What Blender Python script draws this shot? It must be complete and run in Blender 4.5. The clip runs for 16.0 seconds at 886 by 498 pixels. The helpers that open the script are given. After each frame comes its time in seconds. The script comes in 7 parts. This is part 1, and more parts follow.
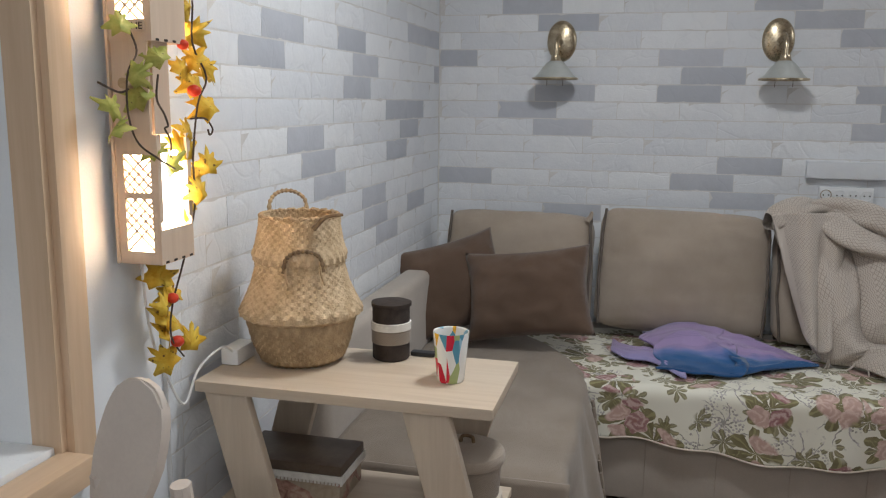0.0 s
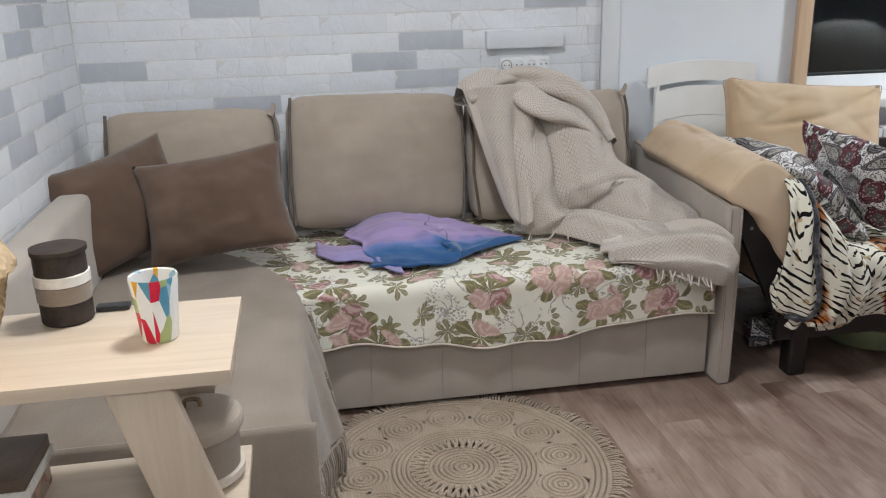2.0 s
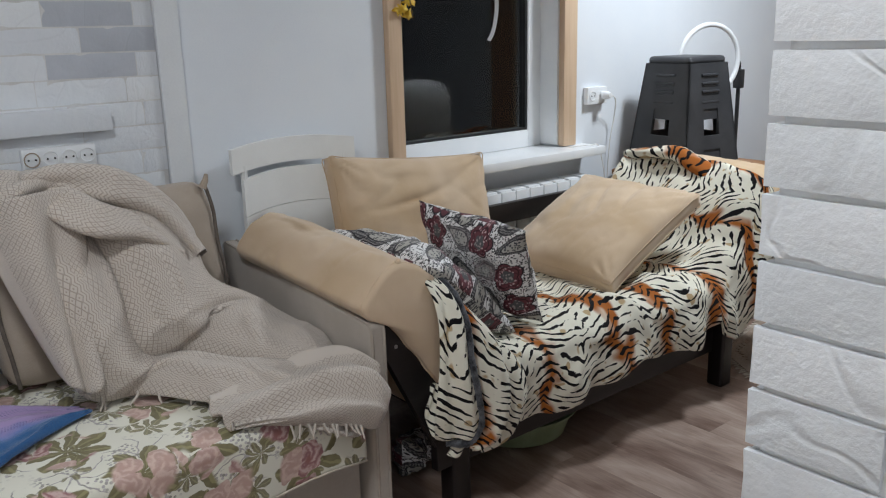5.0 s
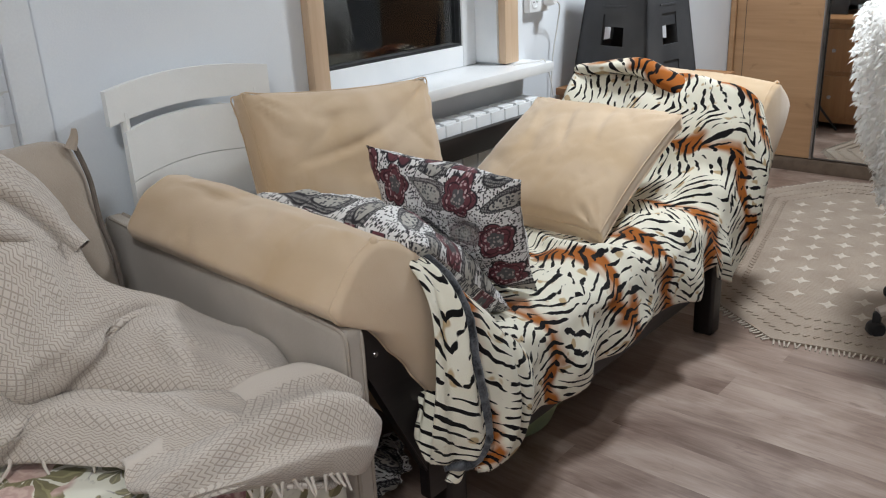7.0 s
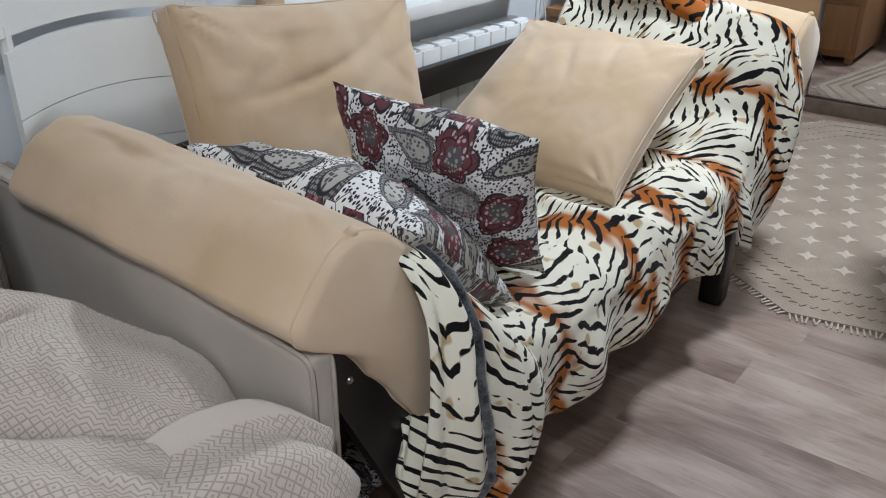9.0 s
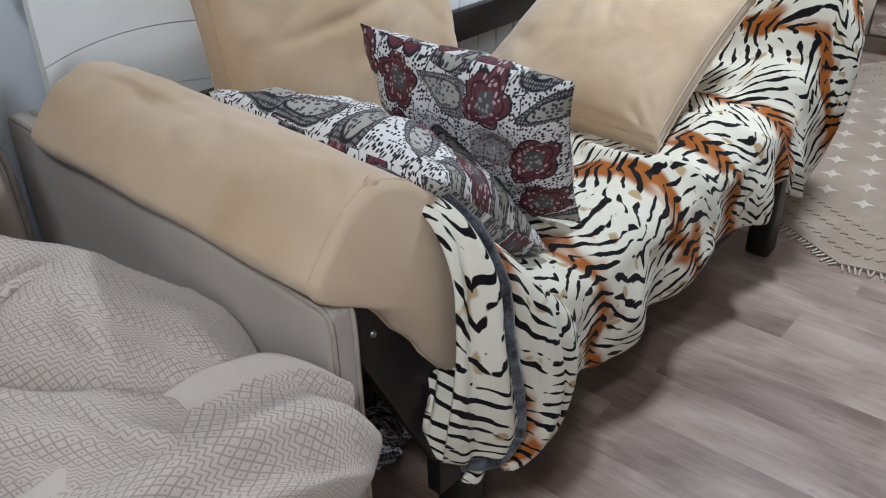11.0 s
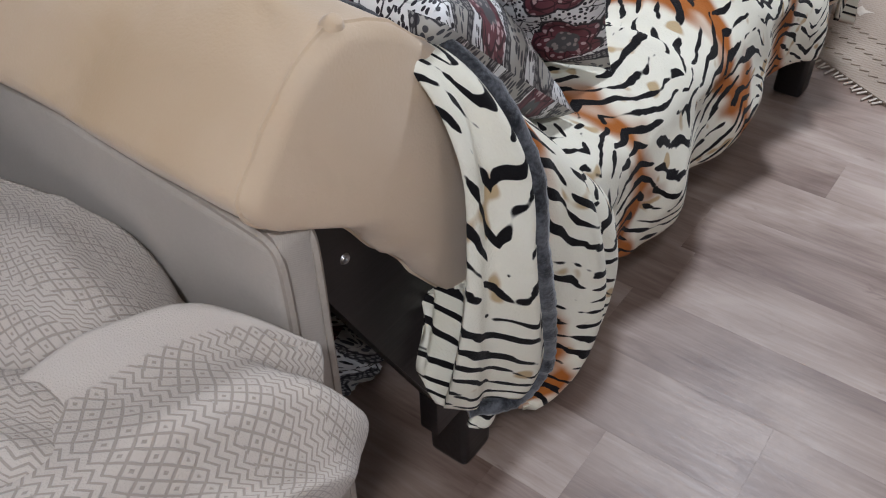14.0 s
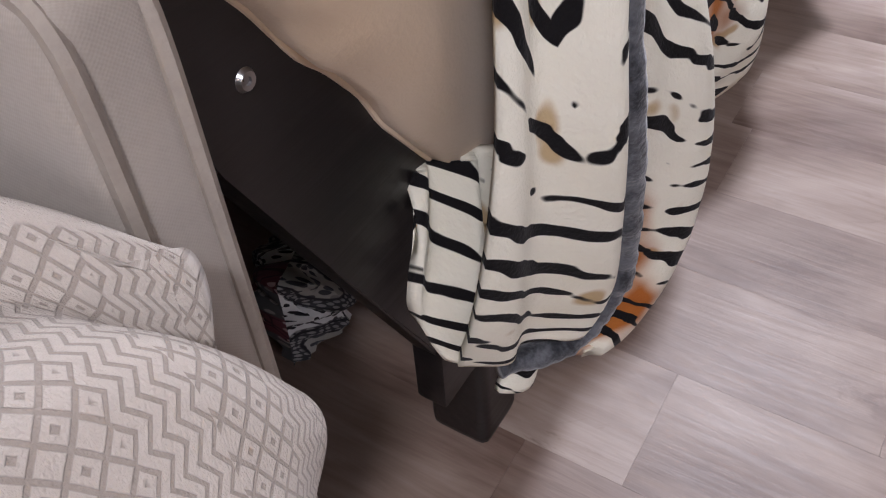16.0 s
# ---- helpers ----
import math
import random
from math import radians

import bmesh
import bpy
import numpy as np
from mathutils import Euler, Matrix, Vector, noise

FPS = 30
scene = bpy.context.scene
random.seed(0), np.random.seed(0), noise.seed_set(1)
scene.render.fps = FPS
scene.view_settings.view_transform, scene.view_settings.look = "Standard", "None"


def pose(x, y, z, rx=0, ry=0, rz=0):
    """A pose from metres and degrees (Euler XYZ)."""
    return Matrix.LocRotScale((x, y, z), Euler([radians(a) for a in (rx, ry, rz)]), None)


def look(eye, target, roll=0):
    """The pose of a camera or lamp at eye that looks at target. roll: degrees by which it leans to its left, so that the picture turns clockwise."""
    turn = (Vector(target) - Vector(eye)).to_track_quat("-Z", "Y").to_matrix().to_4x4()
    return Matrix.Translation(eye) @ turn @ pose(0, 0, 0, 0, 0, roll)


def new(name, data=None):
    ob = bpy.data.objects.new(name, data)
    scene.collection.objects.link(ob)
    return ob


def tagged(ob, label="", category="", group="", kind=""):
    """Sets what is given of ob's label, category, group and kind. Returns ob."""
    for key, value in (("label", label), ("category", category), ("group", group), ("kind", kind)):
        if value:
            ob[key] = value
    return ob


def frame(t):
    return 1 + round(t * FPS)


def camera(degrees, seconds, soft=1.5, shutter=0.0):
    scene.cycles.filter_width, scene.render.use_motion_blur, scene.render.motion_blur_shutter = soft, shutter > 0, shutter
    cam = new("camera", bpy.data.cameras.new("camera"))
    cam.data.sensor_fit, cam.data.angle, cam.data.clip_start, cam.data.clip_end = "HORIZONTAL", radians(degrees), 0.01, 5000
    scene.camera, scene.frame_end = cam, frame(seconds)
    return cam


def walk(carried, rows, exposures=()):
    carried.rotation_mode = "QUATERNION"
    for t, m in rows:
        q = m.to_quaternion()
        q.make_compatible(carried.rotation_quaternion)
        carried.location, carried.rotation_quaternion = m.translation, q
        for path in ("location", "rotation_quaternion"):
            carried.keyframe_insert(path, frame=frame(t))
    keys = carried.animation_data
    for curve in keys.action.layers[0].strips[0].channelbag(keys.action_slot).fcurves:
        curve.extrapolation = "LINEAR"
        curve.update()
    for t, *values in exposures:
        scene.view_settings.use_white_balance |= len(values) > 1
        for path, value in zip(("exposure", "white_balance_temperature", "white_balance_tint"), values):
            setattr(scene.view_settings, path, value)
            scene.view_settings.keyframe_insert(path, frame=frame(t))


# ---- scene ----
cam = camera(55.6, 16.0, soft=1.15)
PATH = [
    (0, (0.901, 0.09, 1.362), (0.429, 2.003, 1.014), 0.6),
    (0.5, (0.843, 0.14, 1.349), (0.404, 2.051, 0.952), -0.2),
    (1, (0.761, 0.208, 1.329), (0.606, 2.131, 0.802), -1.3),
    (1.5, (0.734, 0.277, 1.317), (0.87, 2.18, 0.718), -1.9),
    (2, (0.763, 0.416, 1.315), (1.078, 2.298, 0.716), -1.5),
    (2.5, (0.816, 0.591, 1.323), (1.404, 2.411, 0.739), -0.8),
    (3, (0.829, 0.698, 1.312), (1.623, 2.452, 0.772), -1.6),
    (3.5, (0.724, 0.823, 1.348), (1.752, 2.453, 0.815), -3.8),
    (4, (0.741, 0.921, 1.354), (1.884, 2.478, 0.835), -4.4),
    (4.5, (0.853, 1.036, 1.338), (2.053, 2.554, 0.832), -2.2),
    (4.7, (0.913, 1.08, 1.335), (2.118, 2.594, 0.832), -1.7),
    (6.8, (1.176, 1.71, 1.275), (2.585, 2.973, 0.628), -2.9),
    (7, (1.201, 1.764, 1.278), (2.602, 3.01, 0.581), -2.8),
    (7.5, (1.272, 1.903, 1.243), (2.67, 3.091, 0.446), -1.9),
    (8, (1.308, 2.007, 1.241), (2.761, 3.087, 0.392), -1.7),
    (8.5, (1.394, 2.085, 1.241), (2.863, 3.112, 0.353), -0.9),
    (9, (1.483, 2.121, 1.232), (2.904, 3.21, 0.34), 0.3),
    (9.2, (1.49, 2.113, 1.227), (2.873, 3.249, 0.334), 0.1),
    (11.5, (1.544, 2.129, 1.199), (2.839, 3.266, 0.185), -1.9),
    (12, (1.545, 2.155, 1.173), (2.83, 3.298, 0.152), -3.0),
    (12.5, (1.573, 2.273, 1.14), (2.846, 3.348, 0.033), -2.8),
    (13, (1.612, 2.354, 1.13), (2.883, 3.346, -0.054), -3.2),
    (13.5, (1.718, 2.394, 1.105), (2.976, 3.348, -0.122), -3.5),
    (14, (1.78, 2.396, 1.054), (2.966, 3.311, -0.271), -1.2),
    (14.5, (1.824, 2.412, 1.008), (2.911, 3.35, -0.385), -0.7),
    (15, (1.888, 2.453, 0.921), (2.957, 3.397, -0.482), -2.3),
    (15.5, (1.932, 2.509, 0.834), (3.036, 3.424, -0.561), -4.5),
    (16, (1.963, 2.571, 0.741), (3.131, 3.376, -0.669), -4.3),
]
EXPOSURES = ((0.0, -0.28, 6500, 10), (0.6, -0.15, 6500, 11), (1.0, -0.05, 6500, 11), (1.4, 0.25, 6450, 11), (2.0, 0.35, 6400, 10), (2.5, 0.18, 6350, 9), (3.3, 0.03, 6250, 9), (4.5, -0.14, 6250, 9), (7.0, 0.17, 6400, 9), (9.0, 0.19, 6080, 9), (12.5, 0.24, 5930, 10), (14.5, 0.40, 6080, 15), (16.0, 0.66, 6230, 21))
walk(cam, [(t, look(eye, target, roll)) for t, eye, target, roll in PATH], EXPOSURES)

# ---- world and lights ----
world = bpy.data.worlds.new("night")
scene.world = world
world.use_nodes = True
world.node_tree.nodes["Background"].inputs[0].default_value = (0.010, 0.012, 0.018, 1)
world.node_tree.nodes["Background"].inputs[1].default_value = 1.0


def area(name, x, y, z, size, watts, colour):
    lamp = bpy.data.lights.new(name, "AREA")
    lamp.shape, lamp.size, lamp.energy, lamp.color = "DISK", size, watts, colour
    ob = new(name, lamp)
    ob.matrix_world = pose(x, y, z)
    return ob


# All unseen: two placed by the shadows, the last an added fill.
CEILING_AND_FILL_LAMPS = ((0.95, 1.95), (4.2, 2.70), (0.9, -0.3))
for (lx, ly), watts, tone in zip(CEILING_AND_FILL_LAMPS, (21, 39, 12), ((0.95, 0.98, 1.0), (0.90, 0.955, 1.0), (0.95, 0.98, 1.0))):
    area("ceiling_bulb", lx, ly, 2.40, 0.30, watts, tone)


# ---- node helpers ----
class Tree:
    """A material under construction."""

    def __init__(self, name):
        self.mat = bpy.data.materials.new(name)
        self.mat.use_nodes = True
        self.t = self.mat.node_tree
        self.bsdf = self.t.nodes["Principled BSDF"]

    def put(self, sock, value):
        if isinstance(value, bpy.types.NodeSocket):
            self.t.links.new(value, sock)
        elif isinstance(value, (tuple, list)) and len(value) == 3 and sock.type == "RGBA":
            sock.default_value = (*value, 1)
        else:
            sock.default_value = value

    def node(self, kind, **values):
        n = self.t.nodes.new(kind)
        for key, value in values.items():
            self.put(n.inputs[key.replace("_", " ")], value)
        return n

    def coords(self, kind="Object", scale=(1, 1, 1), rot=(0, 0, 0)):
        c = self.t.nodes.new("ShaderNodeTexCoord")
        m = self.t.nodes.new("ShaderNodeMapping")
        self.t.links.new(c.outputs[kind], m.inputs["Vector"])
        m.inputs["Scale"].default_value = scale
        m.inputs["Rotation"].default_value = rot
        return m.outputs[0]

    def math(self, op, a, b=0.0, c=0.0, clamp=False):
        n = self.t.nodes.new("ShaderNodeMath")
        n.operation, n.use_clamp = op, clamp
        for i, v in enumerate((a, b, c)):
            self.put(n.inputs[i], v)
        return n.outputs[0]

    def noise(self, vec, scale, detail=3.0, rough=0.55, distortion=0.0):
        n = self.node("ShaderNodeTexNoise", Vector=vec, Scale=scale, Detail=detail, Roughness=rough, Distortion=distortion)
        return n.outputs["Fac"]

    def ramp(self, fac, stops):
        n = self.t.nodes.new("ShaderNodeValToRGB")
        self.put(n.inputs[0], fac)
        e = n.color_ramp.elements
        e[0].position, e[0].color = stops[0][0], (*stops[0][1], 1)
        e[1].position, e[1].color = stops[-1][0], (*stops[-1][1], 1)
        for p, col in stops[1:-1]:
            e.new(p).color = (*col, 1)
        return n.outputs[0]

    def step(self, value, lo, hi):
        n = self.t.nodes.new("ShaderNodeMapRange")
        n.interpolation_type = "SMOOTHSTEP"
        self.put(n.inputs[0], value)
        n.inputs[1].default_value, n.inputs[2].default_value = lo, hi
        return n.outputs[0]

    def mix(self, fac, a, b, mode="MIX"):
        n = self.t.nodes.new("ShaderNodeMix")
        n.data_type, n.blend_type = "RGBA", mode
        self.put(n.inputs[0], fac)
        self.put(n.inputs[6], a)
        self.put(n.inputs[7], b)
        return n.outputs[2]

    def split(self, vec):
        n = self.t.nodes.new("ShaderNodeSeparateXYZ")
        self.put(n.inputs[0], vec)
        return n.outputs

    def join(self, x, y, z=0.0):
        n = self.t.nodes.new("ShaderNodeCombineXYZ")
        for i, v in enumerate((x, y, z)):
            self.put(n.inputs[i], v)
        return n.outputs[0]

    def voronoi(self, vec, scale, feature="F1", rand=1.0, dims="2D"):
        n = self.t.nodes.new("ShaderNodeTexVoronoi")
        n.voronoi_dimensions = dims
        n.feature = feature
        self.put(n.inputs["Vector"], vec)
        n.inputs["Scale"].default_value = scale
        n.inputs["Randomness"].default_value = rand
        return n.outputs

    def random(self):
        return self.t.nodes.new("ShaderNodeObjectInfo").outputs["Random"]

    def done(self, colour, rough=0.6, bump=None, strength=0.3, dist=0.002, metal=0.0, sheen=0.0, spec=0.4):
        b = self.bsdf
        self.put(b.inputs["Base Color"], colour)
        self.put(b.inputs["Roughness"], rough)
        self.put(b.inputs["Metallic"], metal)
        b.inputs["Specular IOR Level"].default_value = spec
        if sheen:
            b.inputs["Sheen Weight"].default_value = sheen
            b.inputs["Sheen Roughness"].default_value = 0.5
        if bump is not None:
            n = self.node("ShaderNodeBump", Strength=strength, Distance=dist, Height=bump)
            self.t.links.new(n.outputs[0], b.inputs["Normal"])
        return self.mat


def plain(name, a, b, rough=0.5, scale=9.0, fine=120.0, strength=0.15, metal=0.0, sheen=0.0, spec=0.4, dist=0.002):
    """A paint, plastic or plain cloth: two tones in soft patches and a fine grain."""
    k = Tree(name)
    v = k.coords()
    big, small = k.noise(v, scale), k.noise(v, fine, 2)
    col = k.mix(k.step(k.math("ADD", k.math("MULTIPLY", big, 0.75), k.math("MULTIPLY", small, 0.25)), 0.35, 0.65), a, b)
    r = k.math("MULTIPLY_ADD", small, 0.15, rough - 0.07)
    return k.done(col, r, small, strength, dist, metal, sheen, spec)


def wood(name, dark, light, axis=0, grain=1.0, rough=0.5, per_piece=0.0, knots=False, relief=0.25):
    """Boards with the grain along one axis."""
    k = Tree(name)
    sc = [22.0 * grain] * 3
    sc[axis] = 1.3 * grain
    v = k.coords("Object", sc)
    if per_piece:
        rnd = k.random()
        off = k.node("ShaderNodeVectorMath")
        off.operation = "ADD"
        k.put(off.inputs[0], v)
        k.put(off.inputs[1], k.join(k.math("MULTIPLY", rnd, 37.0), k.math("MULTIPLY", rnd, 91.0), k.math("MULTIPLY", rnd, 53.0)))
        v = off.outputs[0]
    g1 = k.noise(v, 1.0, 5, 0.65, 1.2)
    g2 = k.noise(v, 5.0, 3, 0.6)
    col = k.ramp(k.math("MULTIPLY_ADD", g2, 0.35, k.math("MULTIPLY", g1, 0.65)), [(0.32, dark), (0.5, tuple((p + q) / 2 for p, q in zip(dark, light))), (0.68, light)])
    if knots:
        kn = k.noise(k.coords("Object", (3, 3, 3)), 2.0, 4, 0.6, 0.6)
        col = k.mix(k.math("MULTIPLY", k.step(kn, 0.60, 0.72), 0.55), col, tuple(c * 0.55 for c in dark))
    if per_piece:
        col = k.mix(per_piece, col, k.ramp(rnd, [(0.0, tuple(c * 0.72 for c in dark)), (1.0, tuple(min(1, c * 1.12) for c in light))]))
    return k.done(col, k.math("MULTIPLY_ADD", g2, 0.2, rough - 0.1), k.math("ADD", g1, g2), relief, 0.0012, 0.0, 0.0, 0.5)


def weave(name, a, b, pitch=0.004, rough=0.85, sheen=0.25, strength=0.35, blot=6.0, kind="Object"):
    """Woven upholstery cloth."""
    k = Tree(name)
    v = k.coords(kind)
    x, y, z = k.split(v)
    f = 6.2832 / pitch
    w = k.math("MULTIPLY", k.math("SINE", k.math("MULTIPLY", k.math("ADD", x, y), f)), k.math("SINE", k.math("MULTIPLY", k.math("ADD", z, y), f)))
    n, n2 = k.noise(v, blot, 4), k.noise(v, 260, 2)
    mixv = k.math("ADD", k.math("MULTIPLY", n, 0.7), k.math("ADD", k.math("MULTIPLY", n2, 0.22), k.math("MULTIPLY", w, 0.06)))
    col = k.mix(k.step(mixv, 0.3, 0.65), a, b)
    return k.done(col, rough, k.math("ADD", w, k.math("MULTIPLY", n2, 2.0)), strength, 0.001, 0, sheen, 0.2)


# ---- materials ----
def brick_material(name, lo, hi, cracks=0.0, relief=0.35):
    k = Tree(name)
    v = k.coords("Object")
    rnd = k.random()
    off = k.node("ShaderNodeVectorMath")
    off.operation = "ADD"
    k.put(off.inputs[0], v)
    k.put(off.inputs[1], k.join(k.math("MULTIPLY", rnd, 31.0), k.math("MULTIPLY", rnd, 17.0), k.math("MULTIPLY", rnd, 43.0)))
    v = off.outputs[0]
    n1, n2 = k.noise(v, 14, 4, 0.6, 0.4), k.noise(v, 85, 4, 0.65)
    ridge = k.math("ABSOLUTE", k.math("SUBTRACT", k.noise(v, 4.2, 2, 0.5, 0.5), 0.5))
    crack = k.step(ridge, 0.0, 0.018)
    col = k.mix(k.step(k.math("MULTIPLY_ADD", rnd, 0.5, k.math("MULTIPLY", n1, 0.5)), 0.2, 0.8), lo, hi)
    col = k.mix(k.math("MULTIPLY", k.math("SUBTRACT", 1.0, crack), 0.02 + cracks), col, tuple(c * 0.7 for c in lo))
    h = k.math("ADD", k.math("MULTIPLY", n2, 0.45), k.math("ADD", n1, k.math("MULTIPLY", crack, 0.2 + 2 * cracks)))
    return k.done(col, 0.62, h, relief, 0.004)


BRICK_WHITE = brick_material("white_painted_brick", (0.68, 0.705, 0.745), (0.78, 0.80, 0.825), 0.02, 0.7)
BRICK_GREY = brick_material("grey_painted_brick", (0.45, 0.475, 0.525), (0.55, 0.57, 0.62))
BRICK_QUOIN = brick_material("white_quoin_brick", (0.62, 0.635, 0.655), (0.71, 0.72, 0.74), 0.10, 0.95)
JOINT = plain("pale_mortar", (0.60, 0.59, 0.58), (0.70, 0.70, 0.70), 0.8, 8, 200, 0.3)
WALL = plain("pale_blue_white_paint", (0.76, 0.795, 0.845), (0.80, 0.83, 0.865), 0.6, 3, 240, 0.2)
WALL_WHITE = plain("white_plaster", (0.72, 0.74, 0.765), (0.78, 0.80, 0.82), 0.6, 4, 160, 0.25)
CEILING = plain("ceiling_paint", (0.78, 0.78, 0.78), (0.83, 0.83, 0.83), 0.7, 3, 200, 0.1)
PLASTIC_WHITE = plain("white_plastic", (0.80, 0.82, 0.84), (0.86, 0.87, 0.88), 0.3, 6, 300, 0.03)
CHAIR_WHITE = plain("white_lacquer", (0.85, 0.85, 0.83), (0.89, 0.89, 0.87), 0.35, 6, 180, 0.06)
PLASTIC_BLACK = plain("black_plastic", (0.018, 0.018, 0.02), (0.03, 0.03, 0.032), 0.45, 8, 300, 0.08)
STOOL_GREY = plain("charcoal_plastic", (0.035, 0.036, 0.04), (0.055, 0.056, 0.06), 0.42, 6, 500, 0.2)
PINE = wood("pine_trim", (0.60, 0.42, 0.27), (0.72, 0.54, 0.38), 2, 0.8, 0.5)
PINE_Y = wood("pine_trim_long", (0.60, 0.42, 0.27), (0.72, 0.54, 0.38), 1, 0.8, 0.5)
OAK_PALE = wood("pale_oak_laminate", (0.50, 0.40, 0.30), (0.62, 0.52, 0.41), 0, 0.9, 0.5)
OAK_LEG = wood("pale_oak_laminate_upright", (0.48, 0.385, 0.29), (0.60, 0.50, 0.395), 2, 0.9, 0.5)
OAK_DOOR = wood("oak_door_veneer", (0.34, 0.19, 0.095), (0.48, 0.29, 0.155), 1, 0.45, 0.45, 0, True)
CHEST = wood("reddish_chest_wood", (0.25, 0.115, 0.045), (0.36, 0.18, 0.075), 2, 0.6, 0.45)
FUTON_WOOD = wood("blackened_wood", (0.007, 0.0055, 0.006), (0.015, 0.0115, 0.0115), 0, 1.0, 0.42)
PLY = wood("laser_cut_plywood", (0.56, 0.42, 0.31), (0.68, 0.54, 0.42), 2, 0.7, 0.6)
CHAIR_BEIGE = plain("beige_painted_wood", (0.60, 0.52, 0.46), (0.66, 0.58, 0.51), 0.5, 7, 150, 0.1)


def plank_material():
    k = Tree("vinyl_plank")
    rnd = k.random()

    def moved(scale):
        off = k.node("ShaderNodeVectorMath")
        off.operation = "ADD"
        k.put(off.inputs[0], k.coords("Object", scale))
        k.put(off.inputs[1], k.join(k.math("MULTIPLY", rnd, 37.0), k.math("MULTIPLY", rnd, 91.0), 0.0))
        return off.outputs[0]

    grain = k.noise(moved((34, 2.6, 1)), 1.0, 6, 0.68, 1.6)
    fine = k.noise(moved((150, 9, 1)), 1.0, 3, 0.6, 0.4)
    cloud = k.noise(moved((5.5, 2.2, 1)), 1.0, 4, 0.6, 0.8)
    tone = k.math("ADD", k.math("MULTIPLY", grain, 0.25), k.math("ADD", k.math("MULTIPLY", fine, 0.14), k.math("MULTIPLY", cloud, 0.61)))
    tone = k.math("ADD", tone, k.math("MULTIPLY", k.math("SUBTRACT", rnd, 0.5), 0.06))
    col = k.ramp(tone, [(0.36, (0.150, 0.088, 0.064)), (0.46, (0.240, 0.165, 0.130)), (0.54, (0.322, 0.234, 0.188)), (0.64, (0.418, 0.324, 0.272))])
    stain = k.step(k.noise(moved((9, 3.5, 1)), 1.0, 5, 0.7, 1.2), 0.60, 0.70)
    col = k.mix(k.math("MULTIPLY", stain, 0.5), col, (0.115, 0.062, 0.046))
    rough = k.math("MULTIPLY_ADD", fine, 0.22, 0.34)
    return k.done(col, rough, k.math("ADD", grain, k.math("MULTIPLY", fine, 1.5)), 0.14, 0.0012, 0.0, 0.0, 0.6)


PLANK = plank_material()
SOFA = weave("beige_upholstery", (0.40, 0.35, 0.30), (0.47, 0.415, 0.36), 0.0022, strength=0.14)
CUSHION_BEIGE = weave("taupe_cushion_cloth", (0.36, 0.295, 0.235), (0.43, 0.36, 0.295), 0.004)
PIPING = plain("dark_piping", (0.11, 0.09, 0.075), (0.16, 0.13, 0.11), 0.8, 30, 300, 0.3)
PIPING_PALE = plain("beige_piping", (0.36, 0.31, 0.265), (0.42, 0.365, 0.31), 0.8, 30, 300, 0.3)
BROWN = weave("brown_cotton", (0.105, 0.066, 0.045), (0.145, 0.094, 0.066), 0.003)
TAUPE = weave("taupe_throw_cloth", (0.235, 0.19, 0.15), (0.31, 0.255, 0.205), 0.005)


def microsuede():
    k = Tree("tan_microsuede")
    v = k.coords()
    nap = k.noise(v, 6.5, 3, 0.6, 0.8)
    hand = k.noise(v, 2.6, 2, 0.5, 0.4)
    col = k.mix(k.step(hand, 0.32, 0.68), (0.53, 0.38, 0.235), (0.64, 0.49, 0.345))
    col = k.mix(k.math("MULTIPLY", k.step(nap, 0.46, 0.66), 0.18), col, (0.68, 0.55, 0.41))
    col = k.mix(k.math("MULTIPLY", k.step(k.noise(v, 11, 4, 0.6, 1.0), 0.54, 0.74), 0.10), col, (0.40, 0.265, 0.16))
    return k.done(col, 0.8, k.noise(v, 320, 2), 0.25, 0.0015, 0, 0.35, 0.15)


TAN = microsuede()
WICKER = plain("dry_seagrass", (0.47, 0.335, 0.20), (0.66, 0.50, 0.32), 0.75, 34, 260, 0.5, 0, 0, 0.3, 0.004)
WICKER_DARK = plain("dark_seagrass", (0.36, 0.25, 0.145), (0.49, 0.355, 0.21), 0.75, 34, 260, 0.5, 0, 0, 0.3, 0.004)
TWINE = plain("dark_twine", (0.13, 0.08, 0.045), (0.27, 0.18, 0.10), 0.8, 90, 300, 0.5)
DARK_WAX = plain("dark_brown_knit", (0.022, 0.015, 0.012), (0.045, 0.031, 0.025), 0.7, 40, 400, 0.4)
LACE = plain("white_lace", (0.68, 0.65, 0.60), (0.80, 0.77, 0.72), 0.85, 60, 400, 0.5)
LID_BROWN = plain("brown_leatherette", (0.10, 0.07, 0.05), (0.15, 0.11, 0.08), 0.45, 12, 200, 0.2)
BRASS = plain("antique_brass", (0.42, 0.34, 0.23), (0.55, 0.46, 0.33), 0.28, 20, 200, 0.05, 1.0)
RUG = weave("jute_rug", (0.36, 0.28, 0.21), (0.46, 0.37, 0.285), 0.009, 0.9, 0.1, 0.8)
RUG_GAP = plain("rug_underside", (0.52, 0.45, 0.375), (0.62, 0.55, 0.47), 0.9, 40, 300, 0.3)
CARPET = weave("sand_carpet", (0.34, 0.268, 0.21), (0.42, 0.342, 0.274), 0.012, 0.9, 0.1, 0.8)
FUR = plain("white_faux_fur", (0.86, 0.85, 0.82), (0.93, 0.92, 0.90), 0.9, 30, 300, 0.2, 0, 0.3)
VINE = plain("dark_vine", (0.05, 0.035, 0.025), (0.09, 0.06, 0.045), 0.7, 60, 200, 0.2)
BERRY = plain("red_berry", (0.55, 0.03, 0.012), (0.70, 0.06, 0.02), 0.3, 40, 200, 0.1)
